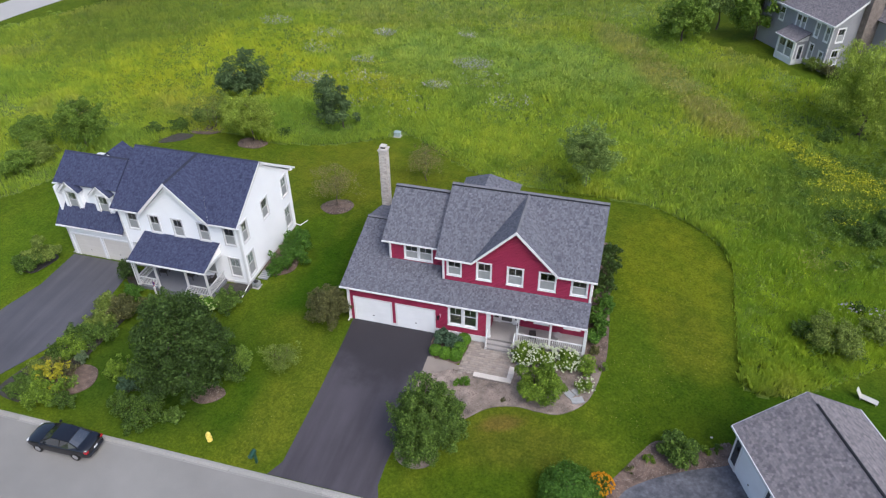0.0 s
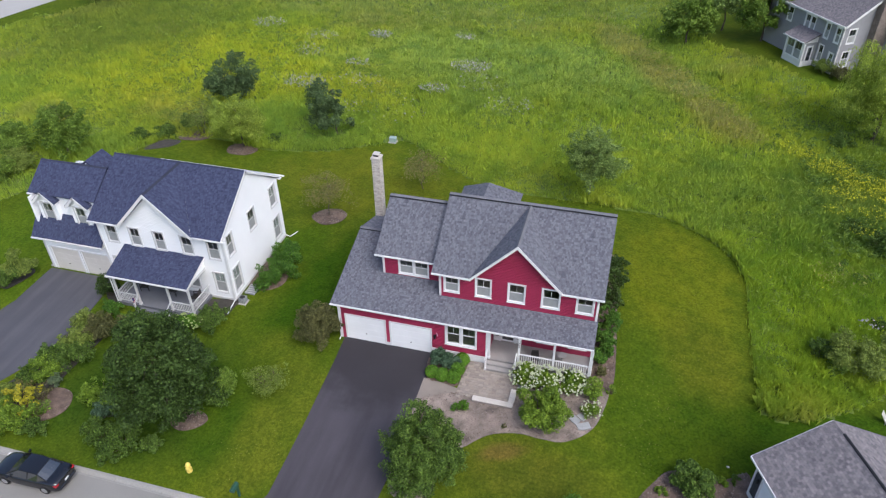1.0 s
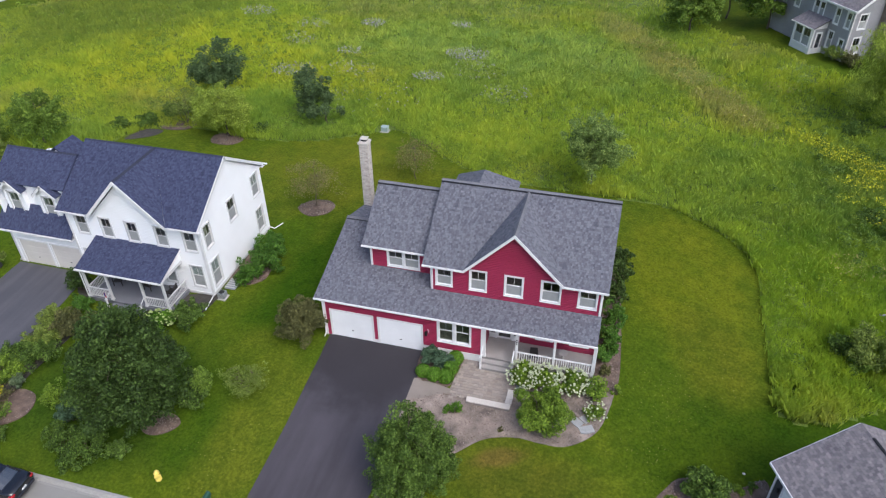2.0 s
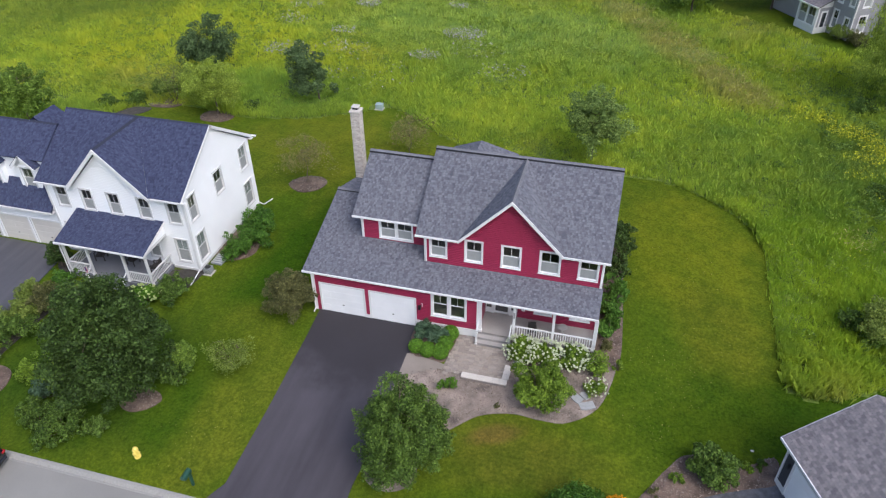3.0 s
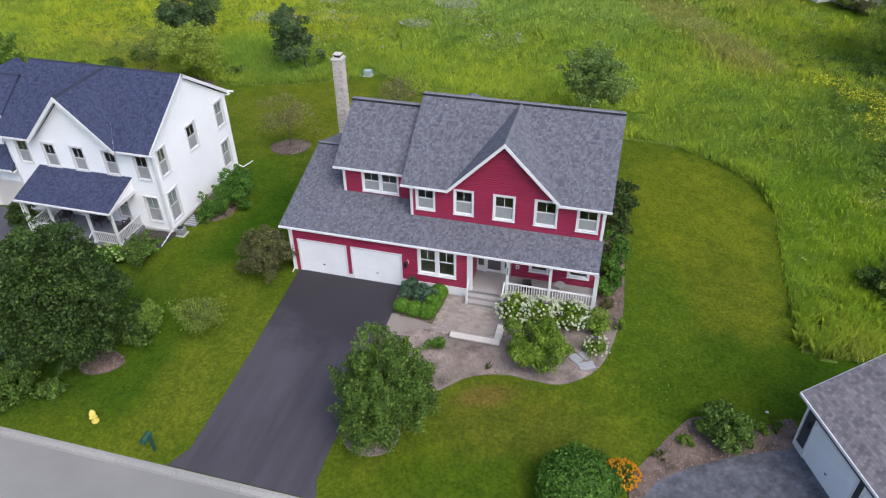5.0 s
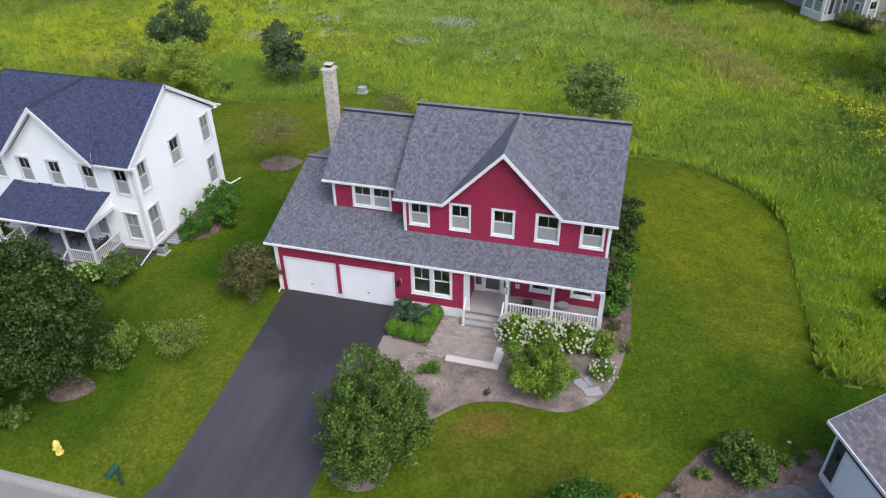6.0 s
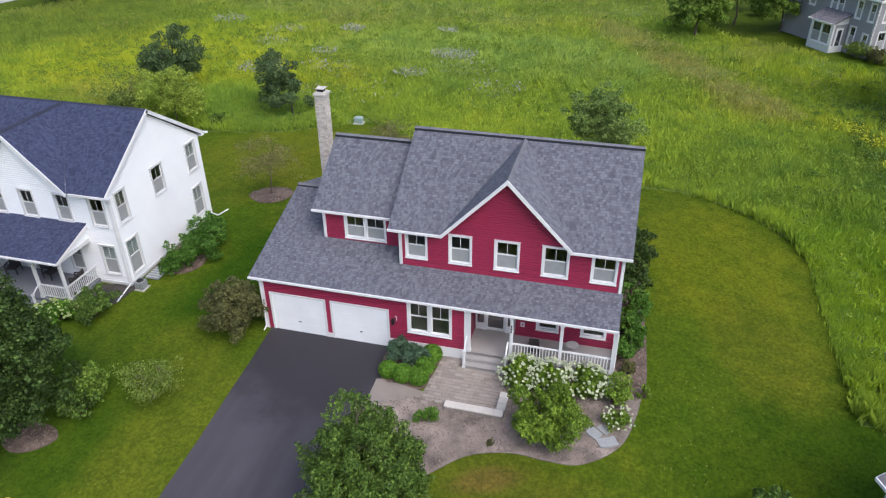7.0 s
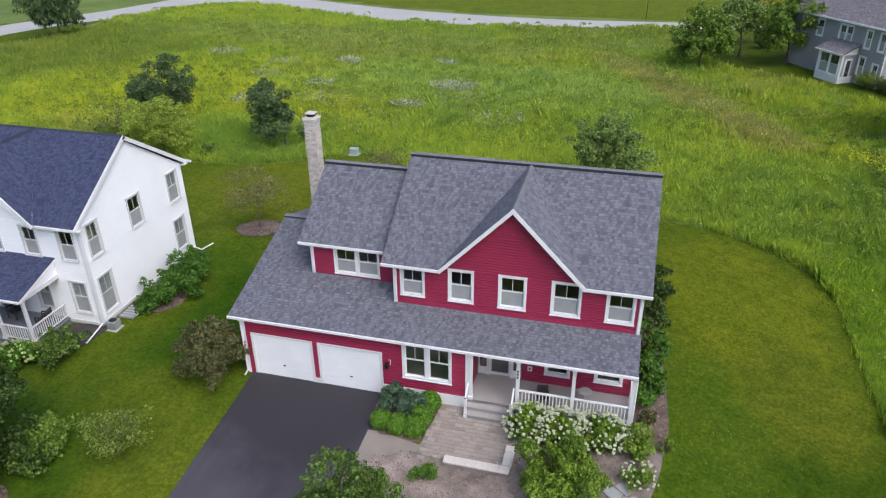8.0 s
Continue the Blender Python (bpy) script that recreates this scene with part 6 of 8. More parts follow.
bush("currant", on_land(10.6, -2.8), 1.05, 1.5, L_LIME, "loose shrub with yellowish leaves at the bed's end", 37, 1500, 0.08, 20)
bush("rose", on_land(10.75, -4.2), 0.74, 0.85, L_LIME, "low yellow-green shrub with small white flowers", 38, 1500, 0.06, 18)
blooms_on(bpy.data.objects["rose"], np.random.default_rng(70), 40, 0.74, 0.82, 0.045, F_WHITE)
bush("sapling", on_land(11.75, -2.3), 0.38, 0.8, L_LIME, "small lime-green sapling at the lawn's edge", 39, 260, 0.08, 8)
for k, (x, y, r, h) in enumerate(((11.0, 0.3, 0.95, 1.6), (11.05, 1.9, 0.9, 1.5), (11.1, 3.7, 1.05, 2.0), (11.05, 5.6, 1.1, 2.4), (11.1, 7.5, 1.15, 2.6), (11.0, 9.6, 1.1, 2.3))):
    bush("side_shrub", on_land(x, y), r, h, L_DARK if k > 2 else L_HOSTA, "dense green shrub along the red house's side wall", 40 + k, 2600, 0.09, 22, "shrub", "side wall shrubs")
bush("grass_clump", on_land(11.0, -0.9), 0.5, 0.7, L_BROWN, "browned ornamental grass clump beside the porch", 47, 700, 0.05, 12, long=4.0)
bush("spirea", on_land(-7.75, -2.35), 2.05, 2.9, L_BROWN, "rounded bronze-green shrub beside the garage", 48, 24000, 0.065, 120, lobe=0.27, rough=0.15)
bush("box_mound", on_land(3.0, -5.9), 0.62, 0.72, L_BOX, "low green box mound beside the terrace wall", 49, 1400, 0.05, 20)
bush("seedling", on_land(5.84, -6.5), 0.30, 0.35, L_BROWN, "small wilted plant in the mulch", 50, 160, 0.05, 8)
tree("young_tree", on_land(-9.2, -7.4), 2.3, 1.7, L_OLIVE, "airy light green young shrub on the lawn", 51, 3000, 0.055, 0.03, 0.05, 50, "shrub", stems=3)

# ---------------------------------------------------------------- shrubs round the white house
for k, (x, y, r, h, lf, lab) in enumerate((
        (-12.2, -7.9, 1.25, 1.8, L_MID, "light green shrub beside the large shade tree"),
        (-11.9, -9.0, 0.9, 1.4, L_OAK, "smaller green shrub beside the large shade tree"),
        (-19.3, -10.7, 1.35, 1.7, L_LIME, "bright yellow-green shrub in the front lawn"),
        (-18.4, -11.6, 0.9, 1.2, L_SPRUCE, "bluish-green low shrub under the tree"),
        (-15.9, -13.2, 1.5, 1.3, L_OAK, "flecked green perennials by the kerb"),
        (-17.5, -13.2, 1.3, 1.2, L_OAK, "leafy perennials by the kerb"),
        (-14.3, -12.9, 0.8, 0.7, L_OAK, "low leafy plants by the kerb"),
        (-24.0, -8.4, 1.4, 1.5, L_OAK, "green shrub beside the neighbouring driveway"),
        (-23.8, -6.9, 1.35, 1.6, L_OLIVE, "olive-green shrub beside the neighbouring driveway"),
        (-22.7, -5.5, 1.5, 2.0, L_BROWN, "bronze-tinted shrub beside the neighbouring driveway"),
        (-21.2, -4.4, 1.1, 1.5, L_OAK, "green shrub before the white porch"),
        (-23.6, -13.7, 1.5, 1.4, L_LIME, "yellow-green shrub at the drive's mouth"),
        (-25.2, -13.4, 1.2, 1.2, L_OAK, "green shrub at the drive's mouth"),
        (-24.7, -10.4, 1.1, 1.2, L_OAK, "green shrub along the neighbouring driveway"),
        (-25.3, -11.9, 1.0, 1.1, L_OLIVE, "olive shrub along the neighbouring driveway"),
        (-21.9, -13.7, 0.8, 0.9, L_OAK, "low shrub at the drive's mouth"),
        (-23.2, -10.1, 0.6, 0.8, L_SILVER, "gray-leaved shrub in the island bed"),
        (-25.0, -1.7, 1.1, 2.2, L_DARK, "dark green shrub beside the white porch"),
        (-23.6, -3.4, 0.9, 1.0, L_HOSTA, "green perennials below the white porch"),
        (-24.4, -9.5, 1.3, 1.4, L_LIME, "yellow-green shrub along the neighbouring driveway"),
        (-23.3, -8.1, 1.3, 1.4, L_OAK, "green shrub along the neighbouring driveway"),
        (-24.6, -5.2, 1.1, 1.3, L_OLIVE, "olive shrub along the neighbouring driveway"),
        (-15.9, -2.75, 1.3, 1.6, L_OAK, "dark green shrub at the corner of the white house"),
        (-14.3, 2.1, 1.0, 1.1, L_HOSTA, "broad-leaved green shrub by the white wall"),
        (-13.7, 3.4, 1.5, 1.6, L_HOSTA, "broad-leaved green shrub by the white wall"),
        (-13.8, 5.2, 1.65, 1.9, L_HOSTA, "dense green shrub by the white wall"),
        (-33.4, -1.3, 1.6, 1.9, L_OLIVE, "flecked green shrub beside the white garage"),
        (-33.7, -2.8, 1.35, 1.5, L_OAK, "green shrub beside the white garage"))):
    bush("garden_shrub", on_land(x, y), r * 1.12, h, lf, lab, 80 + k, int(2500 * r * r) + 600, 0.075, 34, lobe=0.36)
hy = bush("hydrangea", on_land(-17.5, -3.35), 1.0, 1.05, L_BOX, "hydrangea with pale lime flower heads before the white porch", 110, 2200, 0.10, 22, squash=(1.3, 0.8))
blooms_on(hy, np.random.default_rng(71), 75, 1.0, 1.05, 0.066, F_LIME, squash=(1.3, 0.8))
bush("smoke_bush", on_land(-23.7, -12.0), 1.6, 2.0, L_GOLD, "straggling golden-leaved shrub in the island bed", 111, 1100, 0.09, 26, rough=0.45, lobe=0.2)
bush("lilac", on_land(-23.3, -11.3), 0.9, 1.3, L_BROWN, "thin bronze shrub in the island bed", 112, 700, 0.07, 20)
bush("currant", on_land(-22.6, -12.4), 0.8, 0.9, L_MID, "leafy green perennials in the island bed", 113, 900, 0.06, 18)
bush("currant", on_land(-24.6, -11.2), 0.9, 1.2, L_PLUM, "dull sparse shrub in the island bed", 114, 700, 0.06, 20)

# ---------------------------------------------------------------- neighbour's bed and the meadow's shrubs
bush("ninebark", on_land(16.5, -7.9), 1.55, 1.9, L_OAK, "leafy green shrub with pale flecks in the curved bed", 120, 7500, 0.085, 50, lobe=0.32)
bush("daylily", on_land(15.0, -8.5), 0.45, 0.5, L_LIME, "small lime-green plant in the curved bed", 121, 320, 0.06, 10, long=3)
bush("daylily", on_land(14.0, -9.6), 0.32, 0.35, L_BROWN, "small wilted plant in the curved bed", 122, 160, 0.06, 8, long=3)
bush("daylily", on_land(18.3, -7.1), 0.42, 0.45, L_LIME, "small yellow-green plant by the garage", 123, 320, 0.06, 10, long=3)
bush("daylily", on_land(18.95, -6.85), 0.36, 0.42, L_OAK, "small green plant by the garage", 124, 320, 0.06, 10, long=3)
sp = bush("coneflower", on_land(12.45, -11.1), 0.80, 0.75, L_OAK, "clump of bright orange-yellow flowers beside the drive", 125, 1300, 0.07, 18)
blooms_on(sp, np.random.default_rng(72), 210, 0.80, 0.72, 0.048, F_ORANGE)
bush("dwarf_spruce", on_land(10.75, -12.4), 1.6, 2.1, L_HOSTA, "dense rounded green conifer beside the orange flowers", 126, 16000, 0.06, 40, long=2, ball=0.22)
for k, (x, y, r, h, lf) in enumerate(((27.0, 4.6, 2.3, 2.6, L_OLIVE), (25.0, 5.4, 1.0, 1.4, L_OAK), (25.9, 3.9, 0.9, 1.2, L_MID), (29.2, 8.6, 0.8, 1.3, L_OAK), (29.9, 6.2, 1.6, 1.9, L_OLIVE), (31.8, 18.6, 2.0, 2.0, L_OAK), (34.5, 21.5, 2.2, 2.2, L_OAK), (29.5, 21.0, 1.3, 1.4, L_OAK), (37.0, 26.0, 2.4, 2.8, L_DARK), (31.0, 36.5, 1.6, 1.5, L_OAK), (38.0, 33.5, 2.6, 3.0, L_DARK), (31.6, 54.0, 1.6, 2.0, L_OLIVE), (33.3, 52.6, 1.4, 1.6, L_BROWN), (24.2, 72, 1.4, 1.6, L_DARK), (35.5, 13.5, 2.0, 2.2, L_OAK))):
    bush("wild_shrub", on_land(x, y), r, h, lf, "wild shrub growing among tall meadow plants" if y < 50 else "shrub beside the gray house", 130 + k, int(2300 * r * r) + 700, 0.07, 50, lobe=0.32)
for k, (x, y, r, h, lf) in enumerate(((-36.4, 22.9, 1.5, 0.9, L_OAK), (-38.3, 21.4, 1.4, 1.0, L_OAK), (-33.6, 25.6, 1.2, 1.0, L_OAK), (-34.8, 25.2, 1.3, 1.4, L_OAK), (-24.2, 24.0, 1.0, 0.9, L_OAK), (-48.5, 15.5, 2.8, 3.4, L_MID), (-46.5, 10.5, 2.4, 2.4, L_MID), (-46, 13, 2.2, 2.2, L_OLIVE))):
    bush("edge_shrub", on_land(x, y), r, h, lf, "low wild shrub along the lawn's far edge", 150 + k, int(1800 * r * r) + 500, 0.09, 30)


# ---------------------------------------------------------------- small things
def hydrant():
    x, y = -11.15, -13.8
    h = thing("fire_hydrant", on_land(x, y), "yellow fire hydrant standing in the lawn near the kerb", "fire hydrant")
    m = WORLD[h]
    bm = bmesh.new()
    for a, b, r0, r1 in ((0, 0.06, 0.17, 0.17), (0.06, 0.50, 0.115, 0.105), (0.50, 0.56, 0.15, 0.15), (0.56, 0.66, 0.13, 0.11), (0.66, 0.72, 0.11, 0.05)):
        rod(bm, (0, 0, a - (0.05 if a == 0 else 0)), (0, 0, b), r0, r1, 14)
    part("barrel", bm, M_YELLOW, h, "", m)
    for d, r in (((1, 0), 0.06), ((-1, 0), 0.06), ((0, -1), 0.085)):
        bm = bmesh.new()
        rod(bm, (0, 0, 0.40), (d[0] * 0.19, d[1] * 0.19, 0.40), r, r, 10)
        rod(bm, (d[0] * 0.19, d[1] * 0.19, 0.40), (d[0] * 0.23, d[1] * 0.23, 0.40), r * 0.55, r * 0.4, 6)
        part("nozzle_cap", bm, M_YELLOW, h, "", m)
    bm = bmesh.new()
    rod(bm, (0, 0, 0.72), (0, 0, 0.77), 0.03, 0.03, 5)
    part("operating_nut", bm, M_YELLOW, h, "", m)


hydrant()


def mailbox():
    b = thing("mailbox", on_land(-7.55, -14.55), "dark green plastic mailbox on a post beside the driveway", "mailbox")
    m = WORLD[b]
    part("post", boxes((-0.06, 0.06, -0.06, 0.06, -0.1, 1.02), (-0.06, 0.06, -0.45, 0.06, 0.92, 1.0), bevel=0.01), M_MAILBOX, b, "", m)
    bm = bmesh.new()
    n = 10
    prof = [(-0.13, 0), (0.13, 0)] + [(0.13 * math.cos(math.pi * k / n), 0.12 + 0.13 * math.sin(math.pi * k / n)) for k in range(n + 1)]
    prism(bm, [(px, -0.50, 1.0 + pz) for px, pz in prof], (0, 0.56, 0))
    body = part("box_body", bm, M_MAILBOX, b, "", m)
    part("door", boxes((-0.115, 0.115, -0.515, -0.50, 1.02, 1.20), bevel=0.004), M_MAILBOX, body, "", m)


mailbox()

ub = thing("utility_box", Matrix.Translation(on_land(-12.55, 27.2)) @ Matrix.Scale(0.6, 4), "pale gray-green electrical box at the lawn's far edge", "utility box")
part("cabinet", boxes((-0.55, 0.55, -0.45, 0.45, 0.08, 0.82), bevel=0.03), M_UTILITY, ub, "", WORLD[ub])
part("lid", boxes((-0.58, 0.58, -0.48, 0.48, 0.82, 0.88), bevel=0.02), M_UTILITY, ub, "", WORLD[ub])
part("pad", boxes((-0.7, 0.7, -0.6, 0.6, -0.1, 0.08), bevel=0.01), M_FOUND, ub, "pale concrete pad", WORLD[ub])


def air_conditioner():
    a = thing("air_conditioner", Matrix.Translation(on_land(-15.05, 0.1)) @ Matrix.Scale(0.66, 4), "gray outdoor air conditioner beside the white house", "air conditioner")
    m = WORLD[a]
    part("pad", boxes((-0.5, 0.5, -0.5, 0.5, -0.1, 0.06), bevel=0.01), M_FOUND, a, "", m)
    part("casing", boxes((-0.38, 0.38, -0.38, 0.38, 0.08, 0.74), bevel=0.03), M_AC, a, "", m)
    for k in range(7):
        for s in (-1, 1):
            part("louvre", boxes((-0.33, 0.33, s * 0.385 - 0.008, s * 0.385 + 0.008, 0.16 + 0.075 * k, 0.19 + 0.075 * k)), M_STEEL, a, "", m)
    bm = bmesh.new()
    rod(bm, (0, 0, 0.74), (0, 0, 0.77), 0.30, 0.28, 20)
    part("fan_grille", bm, M_DARK_METAL, a, "", m)


air_conditioner()
wl = thing("window_well", on_land(-15.1, 1.5), "gray metal cover over a window well at the white wall", "window well")
part("cover", boxes((-0.33, 0.5, -0.55, 0.55, 0.02, 0.14), bevel=0.03), M_AC, wl, "", WORLD[wl])
for k in range(5):
    part("rib", boxes((-0.30, 0.48, -0.48 + 0.22 * k, -0.42 + 0.22 * k, 0.14, 0.165)), M_STEEL, wl, "", WORLD[wl])

sl = thing("garden_lounger", Matrix.Translation(on_land(28.5, -0.1)) @ Matrix.Rotation(radians(-24), 4, "Z") @ Matrix.Scale(0.72, 4), "cream reclining lounge chair on the lawn", "lounge chair")
m = WORLD[sl]
part("seat", boxes((-0.75, 0.75, -0.3, 0.3, 0.30, 0.36), bevel=0.02), M_SLIDE, sl, "", m)
bm = boxes((-0.8, 0.0, -0.3, 0.3, 0.0, 0.05), bevel=0.02)
bmesh.ops.transform(bm, matrix=Matrix.Translation((-0.75, 0, 0.33)) @ Matrix.Rotation(radians(55), 4, "Y"), verts=bm.verts[:])
part("backrest", bm, M_SLIDE, sl, "", m)
leg = as_mesh("leg", boxes((-0.025, 0.025, -0.025, 0.025, 0.0, 0.31)), M_SLIDE)
for x, y in ((-0.65, -0.25), (-0.65, 0.25), (0.65, -0.25), (0.65, 0.25)):
    part("leg", leg, None, sl, "", m @ Matrix.Translation((x, y, 0)))


# porch things of the red house
def wall_lantern(at, label):
    l = thing("wall_lamp", at, label, "wall lamp", "porch lanterns")
    m = WORLD[l]
    part("back_plate", boxes((-0.05, 0.05, -0.02, 0.0, -0.12, 0.14), bevel=0.004), M_DARK_METAL, l, "", m)
    part("lantern", boxes((-0.07, 0.07, -0.20, -0.06, -0.10, 0.12), (-0.09, 0.09, -0.22, -0.04, 0.12, 0.15), (-0.012, 0.012, -0.10, 0.0, 0.13, 0.16), bevel=0.006), M_DARK_METAL, l, "", m)
    bm = bmesh.new()
    for a, b in (((0.06, -0.03, 0.28), (0.14, -0.03, 0.28)), ((0.14, -0.03, 0.28), (0.14, -0.03, 0.05))):
        rod(bm, a, b, 0.018, 0.018, 6)
    part("conduit", bm, M_TRIM, l, "white conduit bent beside the lamp", m)


wall_lantern(Matrix.Translation((0.22, -1.74, 2.35)), "black wall lantern beside the white garage door")
bt = thing("birdbath_table", Matrix.Translation((8.45, -1.0, 1.285)), "cast stone pedestal table with a round top on the porch", "pedestal table")
bm = bmesh.new()
for a, b, r0, r1 in ((0, 0.06, 0.20, 0.18), (0.06, 0.58, 0.09, 0.07), (0.58, 0.64, 0.10, 0.16)):
    rod(bm, (0, 0, a), (0, 0, b), r0, r1, 14)
part("pedestal", bm, M_STONE_TABLE, bt, "", WORLD[bt])
bm = bmesh.new()
rod(bm, (0, 0, 0.64), (0, 0, 0.70), 0.25, 0.28, 22)
part("tabletop", bm, M_STONE_TABLE, bt, "", WORLD[bt])
nb = thing("notice_plate", Matrix.Translation((6.02, -0.03, 1.95)), "small white plate with a dark mark on the red porch wall", "wall plate")
part("plate", boxes((-0.10, 0.10, -0.02, 0.0, -0.13, 0.13), bevel=0.004), M_TRIM, nb, "", WORLD[nb])
part("mark", boxes((-0.04, 0.04, -0.026, -0.02, -0.05, 0.05)), M_FLAG_RED, nb, "", WORLD[nb])
hn = thing("house_number", Matrix.Translation((5.76, -1.822, 2.75)), "small dark bars in a column on the white porch post", "sign")
for k in range(3):
    part("bar", boxes((-0.035, 0.035, -0.008, 0.0, 0.30 - 0.15 * k, 0.40 - 0.15 * k)), M_DARK_METAL, hn, "", WORLD[hn])


def porch_chair(at, label, seat_mat=None):
    c = thing("porch_chair", at, label, "chair", "porch chairs")
    m = WORLD[c]
    part("seat", boxes((-0.30, 0.30, -0.30, 0.30, 0.32, 0.42), bevel=0.03), M_WICKER, c, "", m)
    part("backrest", boxes((-0.30, 0.30, 0.24, 0.32, 0.42, 0.92), bevel=0.03), M_WICKER, c, "", m)
    for s in (-1, 1):
        part("armrest", boxes((s * 0.30 - 0.035, s * 0.30 + 0.035, -0.28, 0.28, 0.58, 0.64), bevel=0.015), M_WICKER, c, "", m)
    g = as_mesh("leg", boxes((-0.025, 0.025, -0.025, 0.025, 0.0, 0.60)), M_WICKER)
    for x in (-0.29, 0.29):
        for y in (-0.27, 0.27):
            part("leg", g, None, c, "", m @ Matrix.Translation((x, y, 0)))


porch_chair(pose(6.75, -1.2, 1.285, 0, 0, 10) @ Matrix.Scale(0.75, 4), "dark wicker armchair on the red house's porch")
porch_chair(pose(-22.6, -0.7, 0.745, 0, 0, 15), "dark wicker armchair on the white house's porch")
porch_chair(pose(-20.2, -0.6, 0.745, 0, 0, -8), "dark wicker armchair on the white house's porch")
porch_chair(pose(-18.2, -0.9, 0.745, 0, 0, -80), "dark wicker armchair on the white house's porch")
fl = thing("flag", Matrix.Translation((-22.15, -2.75, 0.45)), "small striped flag on a stick by the porch steps", "flag")
m = WORLD[fl]
bm = bmesh.new()
rod(bm, (0, 0, -0.05), (0.25, -0.05, 1.5), 0.012, 0.01, 6)
part("stick", bm, M_TRIM, fl, "", m)
for k in range(5):
    part("stripe", boxes((0.08 + 0.03 * k, 0.085 + 0.03 * k + 0.025, -0.09, -0.075, 0.55, 1.30)), (M_FLAG_RED, M_FLAG_WHITE)[k % 2], fl, "", m)
part("canton", boxes((0.10, 0.20, -0.096, -0.09, 1.0, 1.30)), M_FLAG_BLUE, fl, "", m)
sk = thing("lawn_marker", Matrix.Translation(on_land(18.67, -5.9)) @ Matrix.Scale(0.55, 4), "small pale stone lying in the lawn", "stone")
bm = bmesh.new()
bmesh.ops.create_icosphere(bm, subdivisions=2, radius=0.12)
for v in bm.verts:
    v.co = Vector((v.co.x * 1.4, v.co.y, v.co.z * 0.5 + 0.03)) * (1 + 0.15 * noise.noise(v.co * 9))
part("stone", bm, M_SEAT_CAP, sk, "", WORLD[sk])
pl = thing("pole", on_land(10.1, 91.3), "thin dark sign pole beside the far road", "pole")
bm = bmesh.new()
rod(bm, (0, 0, -0.1), (0, 0, 4.0), 0.05, 0.04, 8)
part("shaft", bm, M_DARK_METAL, pl, "", WORLD[pl])


